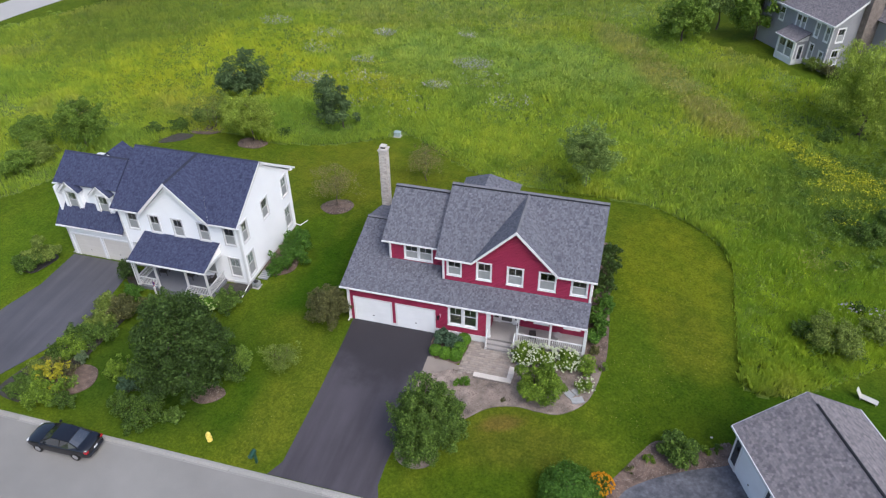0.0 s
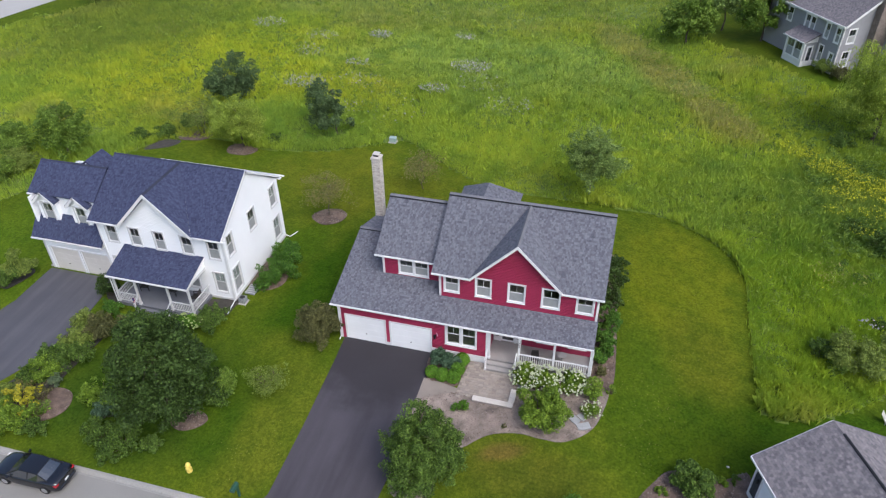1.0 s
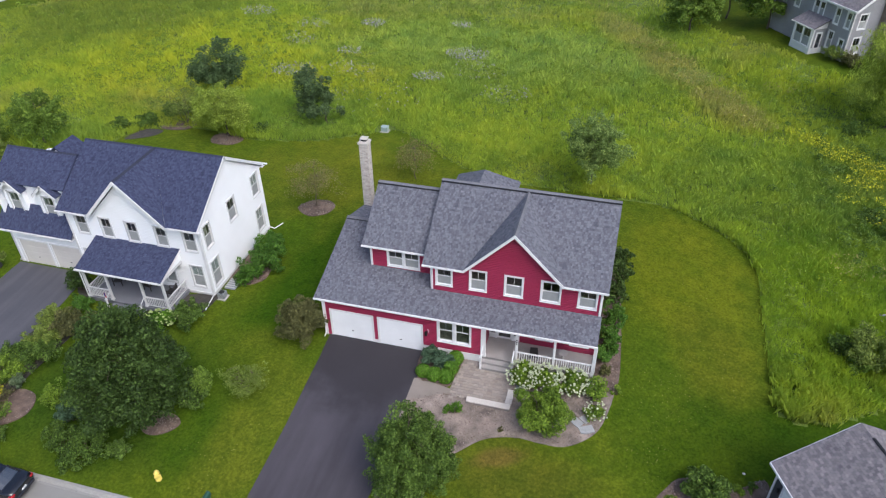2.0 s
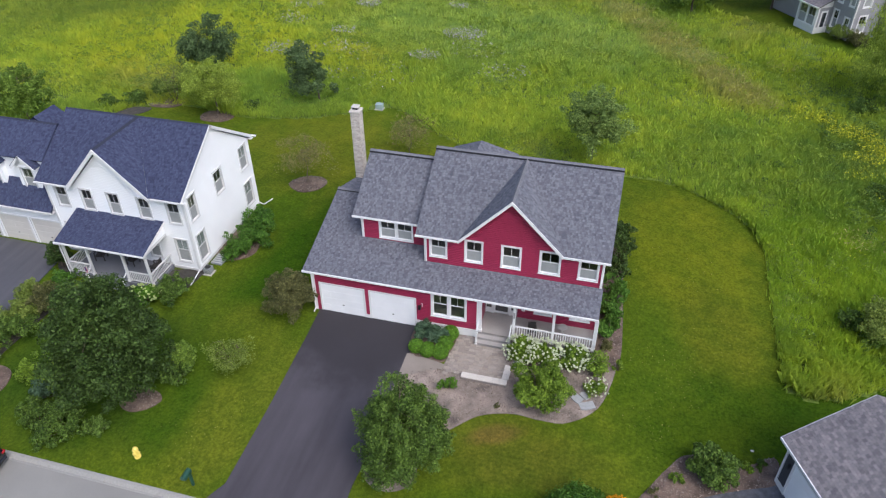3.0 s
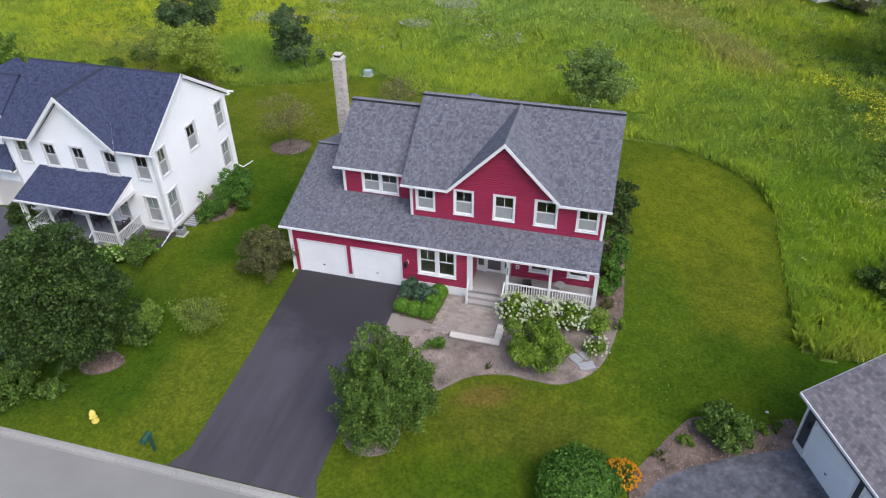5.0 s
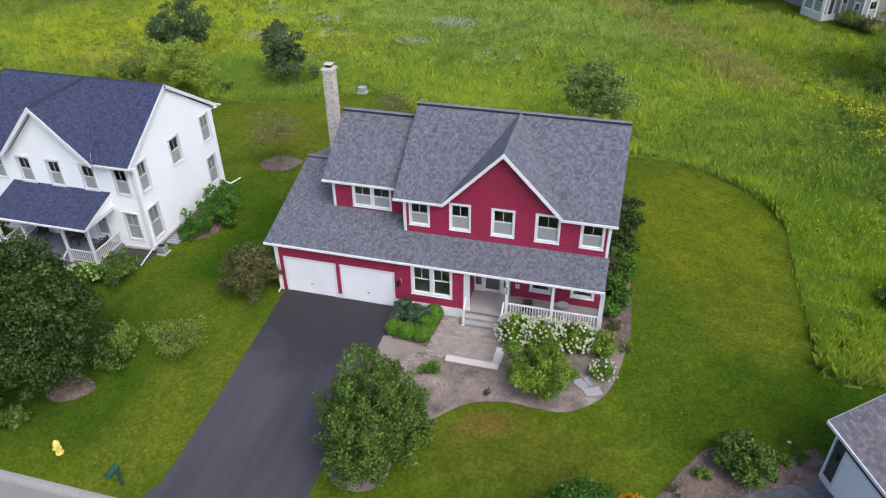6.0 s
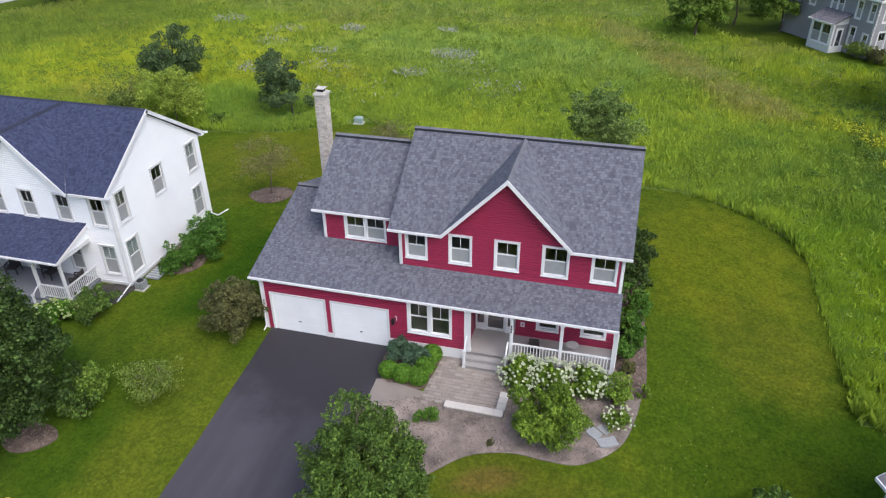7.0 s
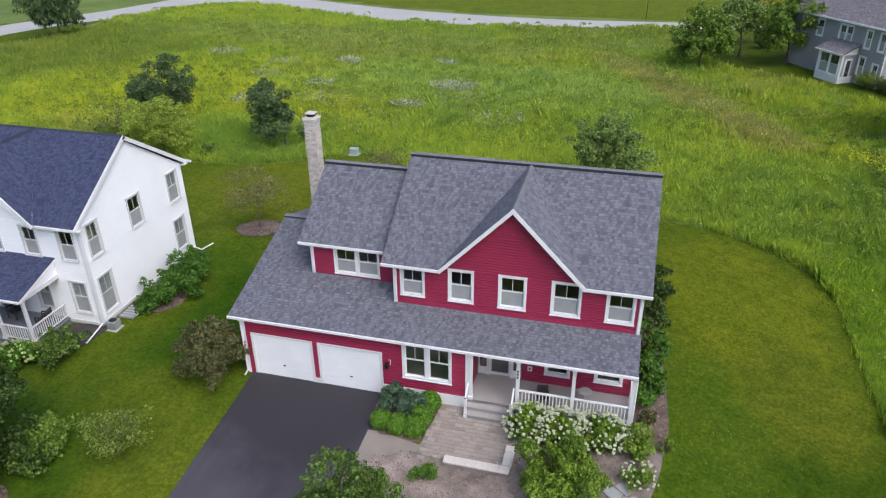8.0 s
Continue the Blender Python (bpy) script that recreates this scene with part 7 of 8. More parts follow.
# ---------------------------------------------------------------- the parked car
def car():
    c = thing("car", pose(-19.6, -16.35, -0.085, 0, 0, 181) @ Matrix.Scale(0.94, 4), "black four-door saloon car parked at the kerb", "car")
    m = WORLD[c]
    # stations along the length (x forward): x, half width, sill z, belt z
    st = [(-2.38, 0.62, 0.42, 0.78), (-2.30, 0.80, 0.30, 0.92), (-1.9, 0.88, 0.24, 0.98), (-1.3, 0.90, 0.22, 0.97), (-0.4, 0.91, 0.20, 0.93), (0.5, 0.91, 0.20, 0.91), (1.2, 0.90, 0.22, 0.89), (1.8, 0.87, 0.25, 0.80), (2.2, 0.78, 0.28, 0.70), (2.38, 0.58, 0.36, 0.58)]
    bm = bmesh.new()
    rings = []
    for x, w, a, b in st:
        prof = [(-w * 0.90, a), (-w, a + 0.18), (-w * 1.0, (a + b) / 2 + 0.05), (-w * 0.95, b - 0.04), (-w * 0.80, b + 0.015), (0, b + 0.045), (w * 0.80, b + 0.015), (w * 0.95, b - 0.04), (w, (a + b) / 2 + 0.05), (w, a + 0.18), (w * 0.90, a)]
        rings.append([bm.verts.new((x, y, z)) for y, z in prof])
    for r, q in zip(rings, rings[1:]):
        for i in range(len(r)):
            j = (i + 1) % len(r)
            bm.faces.new((r[i], r[j], q[j], q[i]))
    bm.faces.new(rings[0]), bm.faces.new(rings[-1][::-1])
    bmesh.ops.recalc_face_normals(bm, faces=bm.faces[:])
    bmesh.ops.subdivide_edges(bm, edges=bm.edges[:], cuts=1, use_grid_fill=True, smooth=0.4)
    for f in bm.faces:
        f.smooth = True
    body = part("body", bm, M_CARPAINT, c, "", m)
    # cabin: glass all round, roof panel and pillars on top
    gl = [(-1.75, 0.70, 0.99), (-1.05, 0.62, 1.36), (-0.4, 0.63, 1.44), (0.25, 0.62, 1.42), (1.15, 0.70, 0.93)]
    bm = bmesh.new()
    rows = [[bm.verts.new((x, s * w, z - 0.05 * s * s - 0.012)) for s in (-1, -0.5, 0, 0.5, 1)] for x, w, z in gl]
    for r, q in zip(rows, rows[1:]):
        for i in range(4):
            bm.faces.new((r[i], r[i + 1], q[i + 1], q[i]))
    for s, i in ((-1, 0), (1, 4)):
        low = [bm.verts.new((x, s * 0.83, 0.93)) for x, w, z in gl]
        for k in range(4):
            bm.faces.new((rows[k][i], rows[k + 1][i], low[k + 1], low[k]))
    bmesh.ops.recalc_face_normals(bm, faces=bm.faces[:])
    part("window_glass", bm, M_CARGLASS, c, "dark reflecting window glass", m)
    bm = bmesh.new()
    pr = [(-1.05, 0.60, 1.375), (-0.75, 0.61, 1.43), (-0.4, 0.62, 1.455), (0.0, 0.61, 1.455), (0.25, 0.60, 1.435)]
    rr = [[bm.verts.new((x, s * w, z + 0.012 - 0.035 * s * s)) for s in (-1, -0.6, 0, 0.6, 1)] for x, w, z in pr]
    for r, q in zip(rr, rr[1:]):
        for i in range(4):
            f = bm.faces.new((r[i], r[i + 1], q[i + 1], q[i]))
            f.smooth = True
    part("roof", bm, M_CARPAINT, c, "", m)
    for s in (-1, 1):
        for a, b in (((-1.75, s * 0.71, 0.99), (-1.05, s * 0.62, 1.37)), ((1.15, s * 0.71, 0.93), (0.25, s * 0.62, 1.43)), ((-0.35, s * 0.83, 0.93), (-0.42, s * 0.635, 1.44))):
            bm = bmesh.new()
            rod(bm, a, b, 0.035, 0.03, 6)
            part("pillar", bm, M_CARPAINT, c, "", m)
        part("door_mirror", boxes((0.82, 0.94, s * 0.98 - 0.09, s * 0.98 + 0.09, 0.92, 1.04), bevel=0.02), M_CARPAINT, c, "", m)
        part("tail_lamp", boxes((-2.37, -2.10, s * 0.70 - 0.13, s * 0.70 + 0.13, 0.72, 0.87), bevel=0.02), M_LAMP_RED, c, "red tail lamp", m)
        part("headlamp", boxes((2.02, 2.28, s * 0.62 - 0.12, s * 0.62 + 0.12, 0.58, 0.72), bevel=0.02), M_LAMP_CLEAR, c, "clear headlamp", m)
    part("number_plate", boxes((-2.42, -2.40, -0.16, 0.16, 0.62, 0.74)), M_PLATE, c, "plain white plate", m)
    part("bumper", boxes((-2.44, -2.28, -0.72, 0.72, 0.36, 0.56), bevel=0.04), M_CARPAINT, c, "", m)
    for x in (-1.42, 1.40):
        for s in (-1, 1):
            wm = m @ Matrix.Translation((x, s * 0.82, 0.32))
            bm = bmesh.new()
            rod(bm, (0, -0.105, 0), (0, 0.105, 0), 0.32, 0.32, 22)
            wheel = part("wheel", bm, M_RUBBER, c, "", wm)
            bm = bmesh.new()
            rod(bm, (0, s * 0.10, 0), (0, s * 0.118, 0), 0.21, 0.19, 18)
            part("rim", bm, M_ALLOY, wheel, "silver alloy rim", wm)


car()


# ---------------------------------------------------------------- terrace wall and stepping stones
sw = thing("seat_wall", Matrix.Translation(on_land(5.0, -4.8)), "low L-shaped terrace wall of blocks with pale caps", "garden wall")
x = 3.5
while x < 5.9:
    e = min(x + 0.425, 6.05)
    for k in range(2):
        part("block", boxes((x + 0.004, e - 0.004, -5.14, -4.84, 0.46 + 0.20 * k, 0.655 + 0.20 * k), bevel=0.008), M_SEAT_BLOCK, sw)
    part("cap", boxes((x + 0.003, e - 0.003, -5.18, -4.80, 0.86, 0.93), bevel=0.008), M_SEAT_CAP, sw)
    x = e
y = -4.78
while y < -3.75:
    e = min(y + 0.36, -3.70)
    for k in range(2):
        part("block", boxes((5.75, 6.05, y + 0.004, e - 0.004, 0.46 + 0.20 * k, 0.655 + 0.20 * k), bevel=0.008), M_SEAT_BLOCK, sw)
    part("cap", boxes((5.71, 6.09, y + 0.003, e - 0.003, 0.86, 0.93), bevel=0.008), M_SEAT_CAP, sw)
    y = e


def slab(x, y, w, d, turn, seed):
    rng = random.Random(seed)
    bm = bmesh.new()
    n = 8
    pts = []
    for cx, cy in ((-w, -d), (0, -d), (w, -d), (w, 0), (w, d), (0, d), (-w, d), (-w, 0)):
        pts.append((cx / 2 + rng.uniform(-0.04, 0.04), cy / 2 + rng.uniform(-0.04, 0.04), 0.12))
    prism(bm, pts, (0, 0, -0.14))
    t = thing("stepping_stone", Matrix.Translation(on_land(x, y)) @ Matrix.Rotation(radians(turn), 4, "Z"), "pale bluestone stepping slab in the mulch bed", "stepping stone", "stepping stones")
    part("slab", bm, M_FLAGSTONE, t, "", WORLD[t])


for i, (x, y, w, d, a) in enumerate(((9.85, -4.95, 0.58, 0.46, -35), (10.25, -4.65, 0.52, 0.38, -35), (10.4, -5.3, 0.80, 0.50, 25), (6.45, -3.35, 0.75, 0.6, 10))):
    slab(x, y, w, d, a, i)

# the little paved walk from the drive and the terrace itself
solo("path", draped([(0.06, -4.0), (0.5, -3.95), (2.35, -4.3), (2.6, -4.75), (2.75, -5.3), (1.6, -5.7), (0.06, -5.7)], 0.045, 3), M_WALK, "pale concrete walk from the driveway to the terrace", "path", kind="structure")


# planted turning island at the street's edge, of which only the tree's rim shows
isl = [(-25.6 + 1.5 * math.cos(a * math.tau / 14), -19.6 + 1.5 * math.sin(a * math.tau / 14)) for a in range(14)]
solo("planting_bed", draped(isl, 0.06, 2), M_MULCH, "small round planted island in the street", "planting bed", kind="structure")
tree("street_tree", Vector((-25.6, -19.6, 0.0)), 4.2, 2.0, L_LIME, "small yellow-green street tree in a round island", 161, 6000, 0.10, 0.07, 0.2, 45)


# ---------------------------------------------------------------- the meadow
def inside_many(poly, x, y):
    hit = np.zeros(len(x), bool)
    for i in range(len(poly)):
        a, b = poly[i], poly[i - 1]
        if a[1] == b[1]:
            continue
        c = ((a[1] > y) != (b[1] > y)) & (x < (b[0] - a[0]) * (y - a[1]) / (b[1] - a[1]) + a[0])
        hit ^= c
    return hit


MEADOW_PATCHES = [
    (-36, 40, 22, 13, 5, (0.56, 0.60, 0.050)), (-6, 50, 22, 10, 0, (0.40, 0.52, 0.125)), (27, 9, 9, 11, 0, (0.33, 0.47, 0.036)), (4, 30, 12, 7, 0, (0.46, 0.56, 0.070)),
    (33, 25, 9, 10, 0, (0.19, 0.31, 0.060)), (27, 49, 6, 4, -30, (0.46, 0.55, 0.050)), (-24, 29, 8, 5, 0, (0.27, 0.42, 0.070)), (-62, 55, 15, 18, 0, (0.24, 0.31, 0.060)),
    (-30, 68, 30, 8, -6, (0.36, 0.42, 0.110)), (6, 78, 16, 9, 0, (0.33, 0.40, 0.090)), (8.5, 60, 2.8, 7.5, 26, (0.46, 0.44, 0.125)), (14.5, 49.6, 2.8, 7.5, 27, (0.48, 0.45, 0.130)), (19.5, 40.5, 2.6, 6.0, 28, (0.46, 0.44, 0.120)),
]


def meadow_blade_material():
    m, nt, links = nodes_of("meadow_grass")
    bsdf, out = nt["Principled BSDF"], nt["Material Output"]
    geo = nt.new("ShaderNodeNewGeometry")
    tone = ramp_of(nt, links, geo.outputs["Random Per Island"], [(0.0, (0.40, 0.41, 0.42)), (0.6, (0.50, 0.50, 0.49)), (1.0, (0.60, 0.58, 0.55))])
    wobble = noise_of(nt, links, 0.16, 6, rough=0.68)
    col = ramp_of(nt, links, noise_of(nt, links, 0.06, 5), [(0.36, (0.320, 0.440, 0.070)), (0.46, (0.380, 0.490, 0.062)), (0.55, (0.440, 0.520, 0.062)), (0.64, (0.440, 0.460, 0.100))])
    for cx, cy, rx, ry, turn, c in MEADOW_PATCHES:
        col = mix_of(nt, links, patch_of(nt, links, geo.outputs["Position"], wobble, cx, cy, rx, ry, turn), col, mix_of(nt, links, 0.75, col, c))
    mid, small = noise_of(nt, links, 0.36, 5), noise_of(nt, links, 1.5, 4)
    col = mix_of(nt, links, 0.7, col, ramp_of(nt, links, mid, [(0.34, (0.32, 0.38, 0.42)), (0.5, (0.5, 0.5, 0.5)), (0.66, (0.62, 0.58, 0.50))]), "OVERLAY")
    col = mix_of(nt, links, 0.55, col, ramp_of(nt, links, small, [(0.34, (0.36, 0.40, 0.42)), (0.66, (0.61, 0.59, 0.54))]), "OVERLAY")
    col = mix_of(nt, links, 0.8, col, tone, "OVERLAY")
    links.new(col, bsdf.inputs["Base Color"])
    bsdf.inputs["Roughness"].default_value, bsdf.inputs["Specular IOR Level"].default_value = 0.7, 0.12
    tr = nt.new("ShaderNodeBsdfTranslucent")
    links.new(col, tr.inputs["Color"])
    mx = nt.new("ShaderNodeMixShader")
    mx.inputs["Fac"].default_value = 0.42
    links.new(bsdf.outputs["BSDF"], mx.inputs[1])
    links.new(tr.outputs["BSDF"], mx.inputs[2])
    links.new(mx.outputs["Shader"], out.inputs["Surface"])
    return m


M_BLADE = meadow_blade_material()
ROAD_IN = [Vector(p) for p in curve_through(near_edge, False, 4)] + [Vector((60, 400)), Vector((-400, 400)), Vector((-400, 20))]


def meadow_grass(x0, x1, y0, y1, density, width, height, seed, k=3, spread=0.09):
    """Separate leaning blades in small tufts over the open ground."""
    rng = np.random.default_rng(seed)
    n = int((x1 - x0) * (y1 - y0) * density)
    x, y = rng.uniform(x0, x1, n), rng.uniform(y0, y1, n)
    ok = ~(inside_many(LAWN, x, y) | inside_many(FAR_LAWN, x, y) | inside_many(NEAR_VERGE, x, y) | inside_many(ROAD_IN, x, y))
    ok &= np.hypot(x + 12.55, y - 27.3) > 1.1
    x, y = x[ok], y[ok]
    n = len(x)
    tall = np.array([0.75 + 0.7 * noise.noise((a * 0.16, b * 0.16, 3.0)) + 0.35 * noise.noise((a * 0.9, b * 0.9, 7.0)) for a, b in zip(x, y)])
    ground = np.array([land(a, b) for a, b in zip(x, y)])
    X, Y, G, T = (np.repeat(v, k) for v in (x, y, ground, tall))
    N = n * k
    ang, lean = rng.uniform(0, math.tau, N), rng.uniform(0.05, 0.5, N)
    h = height * T * rng.uniform(0.55, 1.15, N)
    w = width * rng.uniform(0.6, 1.3, N)
    bx, by = X + rng.normal(0, spread, N), Y + rng.normal(0, spread, N)
    ca, sa = np.cos(ang), np.sin(ang)
    v = np.empty((N, 4, 3))
    v[:, 0] = np.stack([bx - sa * w / 2, by + ca * w / 2, G - 0.02], 1)
    v[:, 1] = np.stack([bx + sa * w / 2, by - ca * w / 2, G - 0.02], 1)
    mx, my, mz = bx + ca * lean * h * 0.35, by + sa * lean * h * 0.35, G + h * 0.62
    v[:, 2] = np.stack([mx + sa * w * 0.5, my - ca * w * 0.5, mz], 1)
    v[:, 3] = np.stack([bx + ca * lean * h, by + sa * lean * h, G + h * (1 - 0.25 * lean)], 1)
    f = np.arange(N * 4).reshape(N, 4)
    tri = np.concatenate([f[:, [0, 1, 2]], f[:, [0, 2, 3]]])
    me = bpy.data.meshes.new("meadow_grass")
    me.from_pydata(v.reshape(-1, 3).tolist(), [], tri.tolist())
    me.materials.append(M_BLADE)
    return tagged(new("meadow_grass", me), "tall uncut green and yellowish meadow grass", "meadow grass", "", "stuff")


meadow_grass(-38, 40, 18, 32, 33, 0.035, 0.92, 1, 4)
meadow_grass(15, 42, -3, 18, 66, 0.021, 0.85, 2, 4)
meadow_grass(-75, -38, 3, 32, 20, 0.055, 0.95, 3)
meadow_grass(-90, 42, 32, 48, 13.5, 0.060, 0.95, 4, 4)
meadow_grass(-92, 36, 48, 66, 11.5, 0.066, 0.95, 5, 4)
meadow_grass(-88, 26, 66, 93, 8.5, 0.082, 0.8, 6, 4)
# taller tufts and thick stands among the rest
meadow_grass(-70, 40, 18, 62, 0.36, 0.026, 1.15, 7, 26, 0.24)
meadow_grass(16, 42, -2, 20, 0.6, 0.020, 1.05, 8, 26, 0.24)


def meadow_herbs(x0, x1, y0, y1, clumps, leaf, seed, size, per=34):
    """Leafy meadow plants in clumps among the grass."""
    rng = np.random.default_rng(seed)
    x, y = rng.uniform(x0, x1, clumps), rng.uniform(y0, y1, clumps)
    ok = ~(inside_many(LAWN, x, y) | inside_many(FAR_LAWN, x, y) | inside_many(NEAR_VERGE, x, y) | inside_many(ROAD_IN, x, y))
    x, y = x[ok], y[ok]
    ok = np.array([noise.noise((a * 0.12, b * 0.12, seed * 3.7)) for a, b in zip(x, y)]) > -0.08
    x, y = x[ok], y[ok]
    n = len(x)
    r = rng.uniform(0.2, 0.55, n)
    P = np.repeat(np.stack([x, y, rng.uniform(0.35, 0.85, n)], 1), per, 0)
    d = rng.normal(0, 1, (n * per, 3))
    d[:, 2] = np.abs(d[:, 2])
    d /= np.linalg.norm(d, axis=1)[:, None]
    P = P + d * np.repeat(r, per)[:, None] * np.array((1, 1, 0.8))
    me = leaf_mesh("meadow_herbs", P, d, size, leaf, rng, 1.8)
    return tagged(new("meadow_herbs", me), "leafy wild plants in clumps among meadow grass", "meadow plants", "", "stuff")


meadow_herbs(-50, 40, 18, 46, 2000, L_HERB, 51, 0.065, 44)
meadow_herbs(-70, 40, 20, 62, 1500, L_HERB, 52, 0.075, 44)
meadow_herbs(-85, 36, 40, 84, 1300, L_HERB, 53, 0.12)
meadow_herbs(21, 42, 6, 34, 300, L_HERB, 54, 0.07)
meadow_herbs(21, 44, 3, 46, 420, L_HERB_DARK, 55, 0.07, 60)
meadow_herbs(27, 44, 14, 40, 600, L_HERB_DARK, 56, 0.08, 60)


def wildflowers(name, spots, material, label, seed, size, height, long=1.0):
    """Small petals in loose drifts at the height of the grass tips."""
    rng = np.random.default_rng(seed)
    P = []
    for x, y, r, n in spots:
        a, q = rng.uniform(0, math.tau, n), r * np.sqrt(rng.uniform(0, 1, n))
        P.append(np.stack([x + q * np.cos(a), y + q * 0.7 * np.sin(a), height + rng.normal(0, 0.14, n)], 1))
    P = np.concatenate(P)
    nr = np.tile((0.0, 0.0, 1.0), (len(P), 1))
    me = leaf_mesh(name, P, nr, size, material, rng, long)
    return tagged(new(name, me), label, "wildflowers", "", "stuff")


wildflowers("pale_wildflowers", [(-40.4, 55.5, 2.6, 260), (-23.4, 54.4, 1.7, 320), (-12.0, 56.1, 1.4, 200), (-8.9, 46.5, 2.6, 520), (-11.6, 39.2, 1.8, 240), (-22.9, 44.5, 1.6, 150), (-31.0, 52.3, 2.2, 200), (-27.0, 37.5, 2.6, 380), (-30.4, 47.0, 2.4, 160), (-21.0, 39.0, 3.4, 180), (-2.4, 37.0, 3.0, 120), (-16, 33, 6, 160), (-6.5, 42, 3.5, 160), (28.5, 8.5, 0.8, 30), (30.6, 8.3, 0.8, 30)], F_MAUVE, "drifts of pale whitish-mauve meadow flowers", 21, 0.13, 0.95)
wildflowers("yellow_wildflowers", [(25.6, 34.6, 1.0, 200), (27.2, 33.2, 1.6, 420), (29.2, 30.8, 2.0, 700), (31.6, 28.5, 2.3, 900), (34.2, 26.6, 2.6, 900), (30.0, 26.0, 1.5, 300), (32.0, 23.4, 1.8, 260), (28.8, 26.4, 1.2, 120), (28.6, 23.2, 1.2, 110), (30.5, 20.5, 1.5, 120), (24.5, 32.4, 0.9, 60), (24.3, 12.0, 3.0, 30), (-30, 42, 12, 240)], F_YELLOW, "drifts of small yellow meadow flowers", 22, 0.085, 1.0)

wildflowers("seed_heads", [(4.5, 68.6, 2.4, 320), (7.0, 64.1, 2.4, 400), (9.1, 60.2, 2.8, 800), (12.0, 55.1, 2.8, 1000), (14.6, 50.5, 2.8, 1100), (17.0, 45.9, 2.8, 1100), (19.1, 41.8, 2.7, 1100), (21.0, 38.3, 2.4, 900), (22.6, 35.5, 1.8, 400), (25.5, 45.0, 2.0, 250), (-4.0, 62.0, 3.0, 300), (-52.0, 50.0, 3.5, 350), (27.5, 14.0, 2.2, 260)], F_SEED, "drift of brownish grass seed heads in the meadow", 23, 0.05, 0.9, 3.0)


def lawn_grass(count, seed):
    """Short mown blades, for the nap of the nearer lawn."""
    rng = np.random.default_rng(seed)
    x, y = rng.uniform(-15, 21, count), rng.uniform(-15.1, 21, count)
    ok = inside_many(LAWN, x, y)
    for r in ((-6.35, 0.2, -15.3, -1.7), (-6.5, 10.4, -1.9, 12.0), (0.0, 6.2, -6.2, -1.7), (19.0, 30, -16, -5.0)):
        ok &= ~((x > r[0]) & (x < r[1]) & (y > r[2]) & (y < r[3]))
    for b in BEDS + [R_DRIVE]:
        ok &= ~inside_many(b, x, y)
    x, y = x[ok], y[ok]
    n = len(x)
    z = np.array([land(a, b) for a, b in zip(x, y)])
    ang, h, w = rng.uniform(0, math.tau, n), rng.uniform(0.03, 0.075, n), rng.uniform(0.010, 0.022, n)
    lean = rng.uniform(0.2, 1.0, n)
    ca, sa = np.cos(ang), np.sin(ang)
    v = np.empty((n, 3, 3))
    v[:, 0] = np.stack([x - sa * w, y + ca * w, z - 0.005], 1)
    v[:, 1] = np.stack([x + sa * w, y - ca * w, z - 0.005], 1)
    v[:, 2] = np.stack([x + ca * lean * h, y + sa * lean * h, z + h], 1)
    me = bpy.data.meshes.new("lawn_grass")
    me.from_pydata(v.reshape(-1, 3).tolist(), [], np.arange(n * 3).reshape(n, 3).tolist())
    me.materials.append(L_LAWN)
    return tagged(new("lawn_grass", me), "short mown green lawn grass", "grass", "", "stuff")


lawn_grass(190000, 41)


def lawn_flecks(spots, seed):
    """Dry stalks and clover heads scattered in the lawn."""
    rng = np.random.default_rng(seed)
    P = []
    for x, y, r, n in spots:
        a, q = rng.uniform(0, math.tau, n), r * np.sqrt(rng.uniform(0, 1, n))
        P += [(x + d * math.cos(b), y + d * math.sin(b), land(x + d * math.cos(b), y + d * math.sin(b)) + 0.06) for b, d in zip(a, q)]
    me = leaf_mesh("clover_heads", P, np.tile((0.0, 0.0, 1.0), (len(P), 1)), 0.022, F_SEED, rng, 2.4)
    return tagged(new("clover_heads", me), "pale dry stalks and clover heads scattered in the lawn", "clover", "", "stuff")


lawn_flecks([(14.5, -2.0, 2.6, 150), (17.5, 1.5, 2.4, 90), (13.0, -6.0, 2.0, 60), (-9.6, -12.6, 1.6, 30), (-8.0, -10.5, 1.8, 30), (15.0, 8.0, 3.0, 60)], 44)


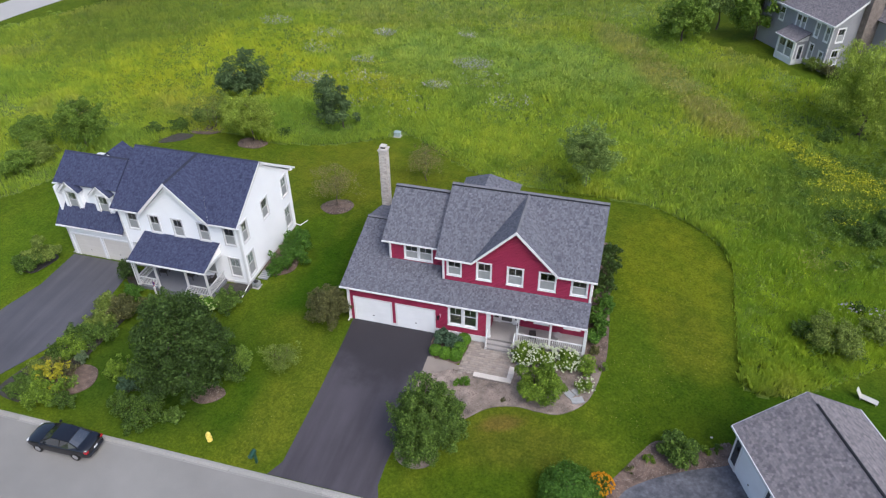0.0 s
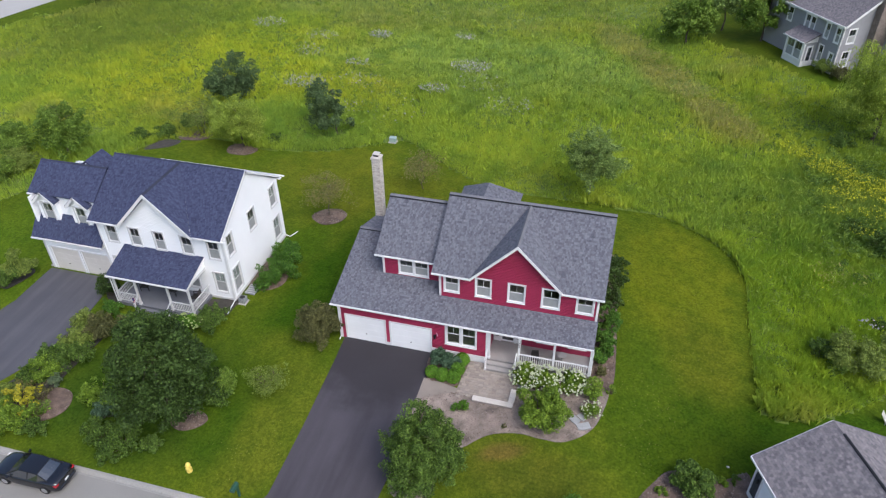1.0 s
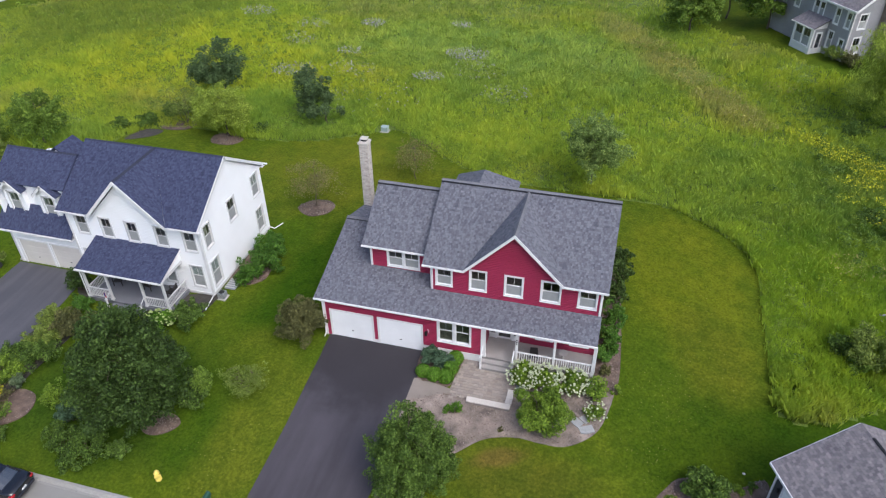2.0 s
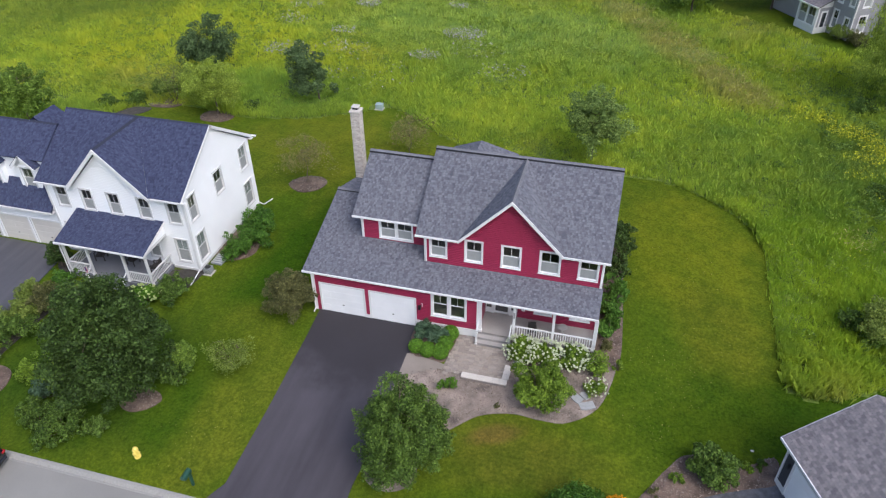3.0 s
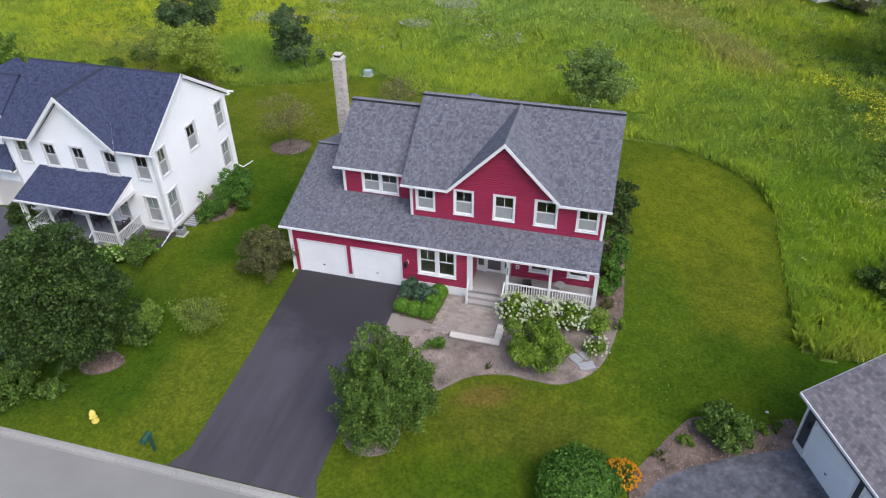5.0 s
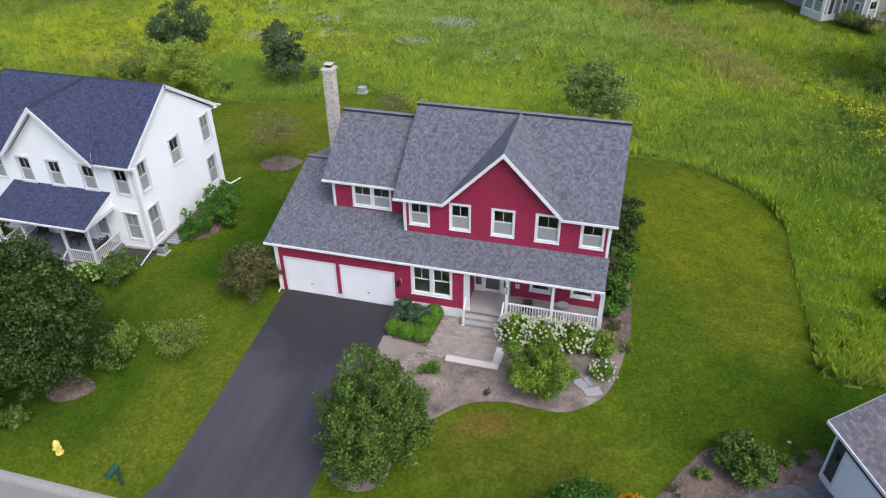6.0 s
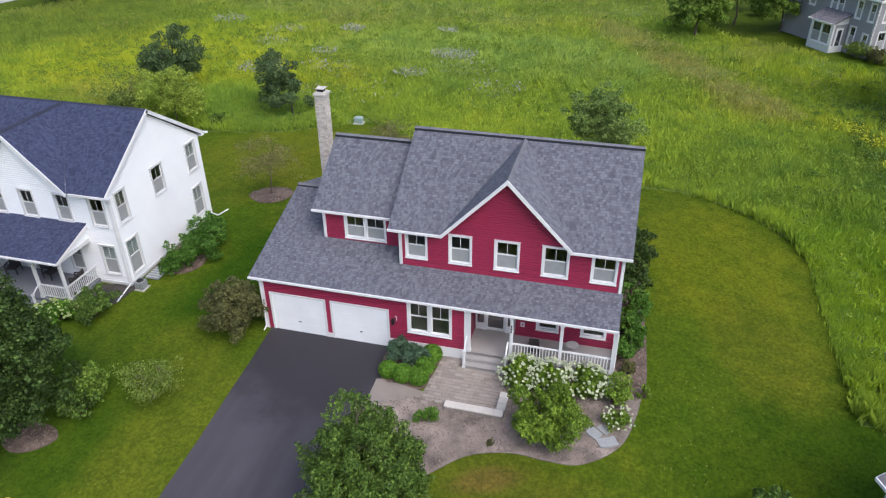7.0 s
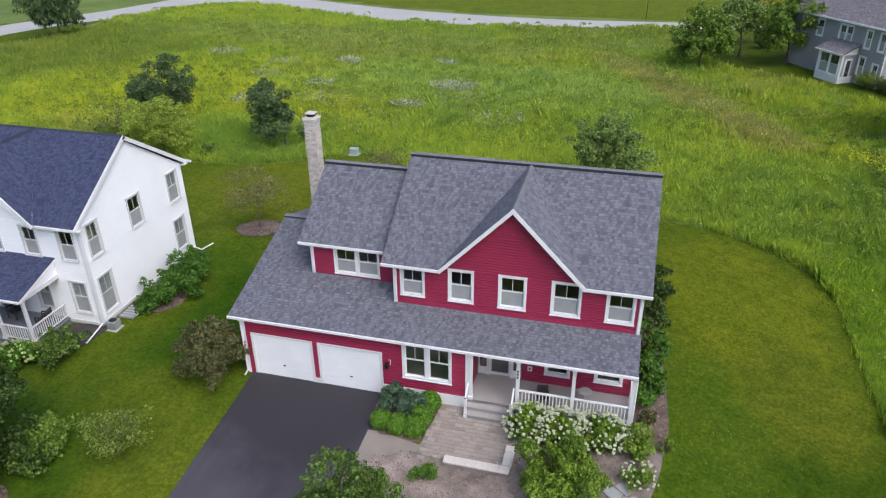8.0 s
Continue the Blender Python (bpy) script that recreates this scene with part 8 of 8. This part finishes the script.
def bark_chips(seed, per):
    """Loose chips over the planting beds."""
    rng = np.random.default_rng(seed)
    P = []
    for b in CHIP_BEDS:
        xs_, ys_ = [p[0] for p in b], [p[1] for p in b]
        n = int((max(xs_) - min(xs_)) * (max(ys_) - min(ys_)) * per)
        x, y = rng.uniform(min(xs_), max(xs_), n), rng.uniform(min(ys_), max(ys_), n)
        ok = inside_many(b, x, y)
        P += [(a, c, land(a, c) + 0.075) for a, c in zip(x[ok], y[ok])]
    me = leaf_mesh("bark_chips", P, np.tile((0.0, 0.0, 1.0), (len(P), 1)), 0.045, M_CHIP, rng, 2.2)
    return tagged(new("bark_chips", me), "loose brown bark chips on the planting beds", "bark chips", "", "stuff")


bark_chips(43, 90)


# ---------------------------------------------------------------- terrace pavers
terrace = thing("terrace", Matrix.Translation(on_land(4.2, -3.5)), "tan paver terrace before the porch steps", "terrace", kind="structure")
TERRACE = [(2.62, -1.80), (2.34, -4.2), (2.36, -5.0), (3.5, -4.85), (5.74, -4.85), (6.10, -2.40), (5.70, -2.40), (3.65, -2.40), (3.70, -1.80)]
part("joint_sand", draped(TERRACE, 0.045, 3), M_JOINT, terrace)
PW, PD = 0.30, 0.20
bm = boxes((0.003, PW - 0.003, 0.003, PD - 0.003, -0.04, 0.02), bevel=0.006)
paver_mesh = as_mesh("paver", bm, M_PAVER)
bm = boxes((0.003, PW / 2 - 0.003, 0.003, PD - 0.003, -0.04, 0.02), bevel=0.006)
half_mesh = as_mesh("paver", bm, M_PAVER)
rng = random.Random(11)
j = 0
while j * PD < 3.3:
    y = -5.0 + j * PD
    x = 2.1 - (PW / 2 if j % 2 else 0)
    while x < 6.2:
        small = rng.random() < 0.25
        w = PW / 2 if small else PW
        if inside(TERRACE, x + w / 2, y + PD / 2) and inside(TERRACE, x + 0.02, y + 0.03) and inside(TERRACE, x + w - 0.02, y + PD - 0.03):
            part("paver", half_mesh if small else paver_mesh, None, terrace, "", Matrix.Translation((x, y, land(x, y) + 0.045 + rng.uniform(-0.003, 0.003))))
        x += w
    j += 1
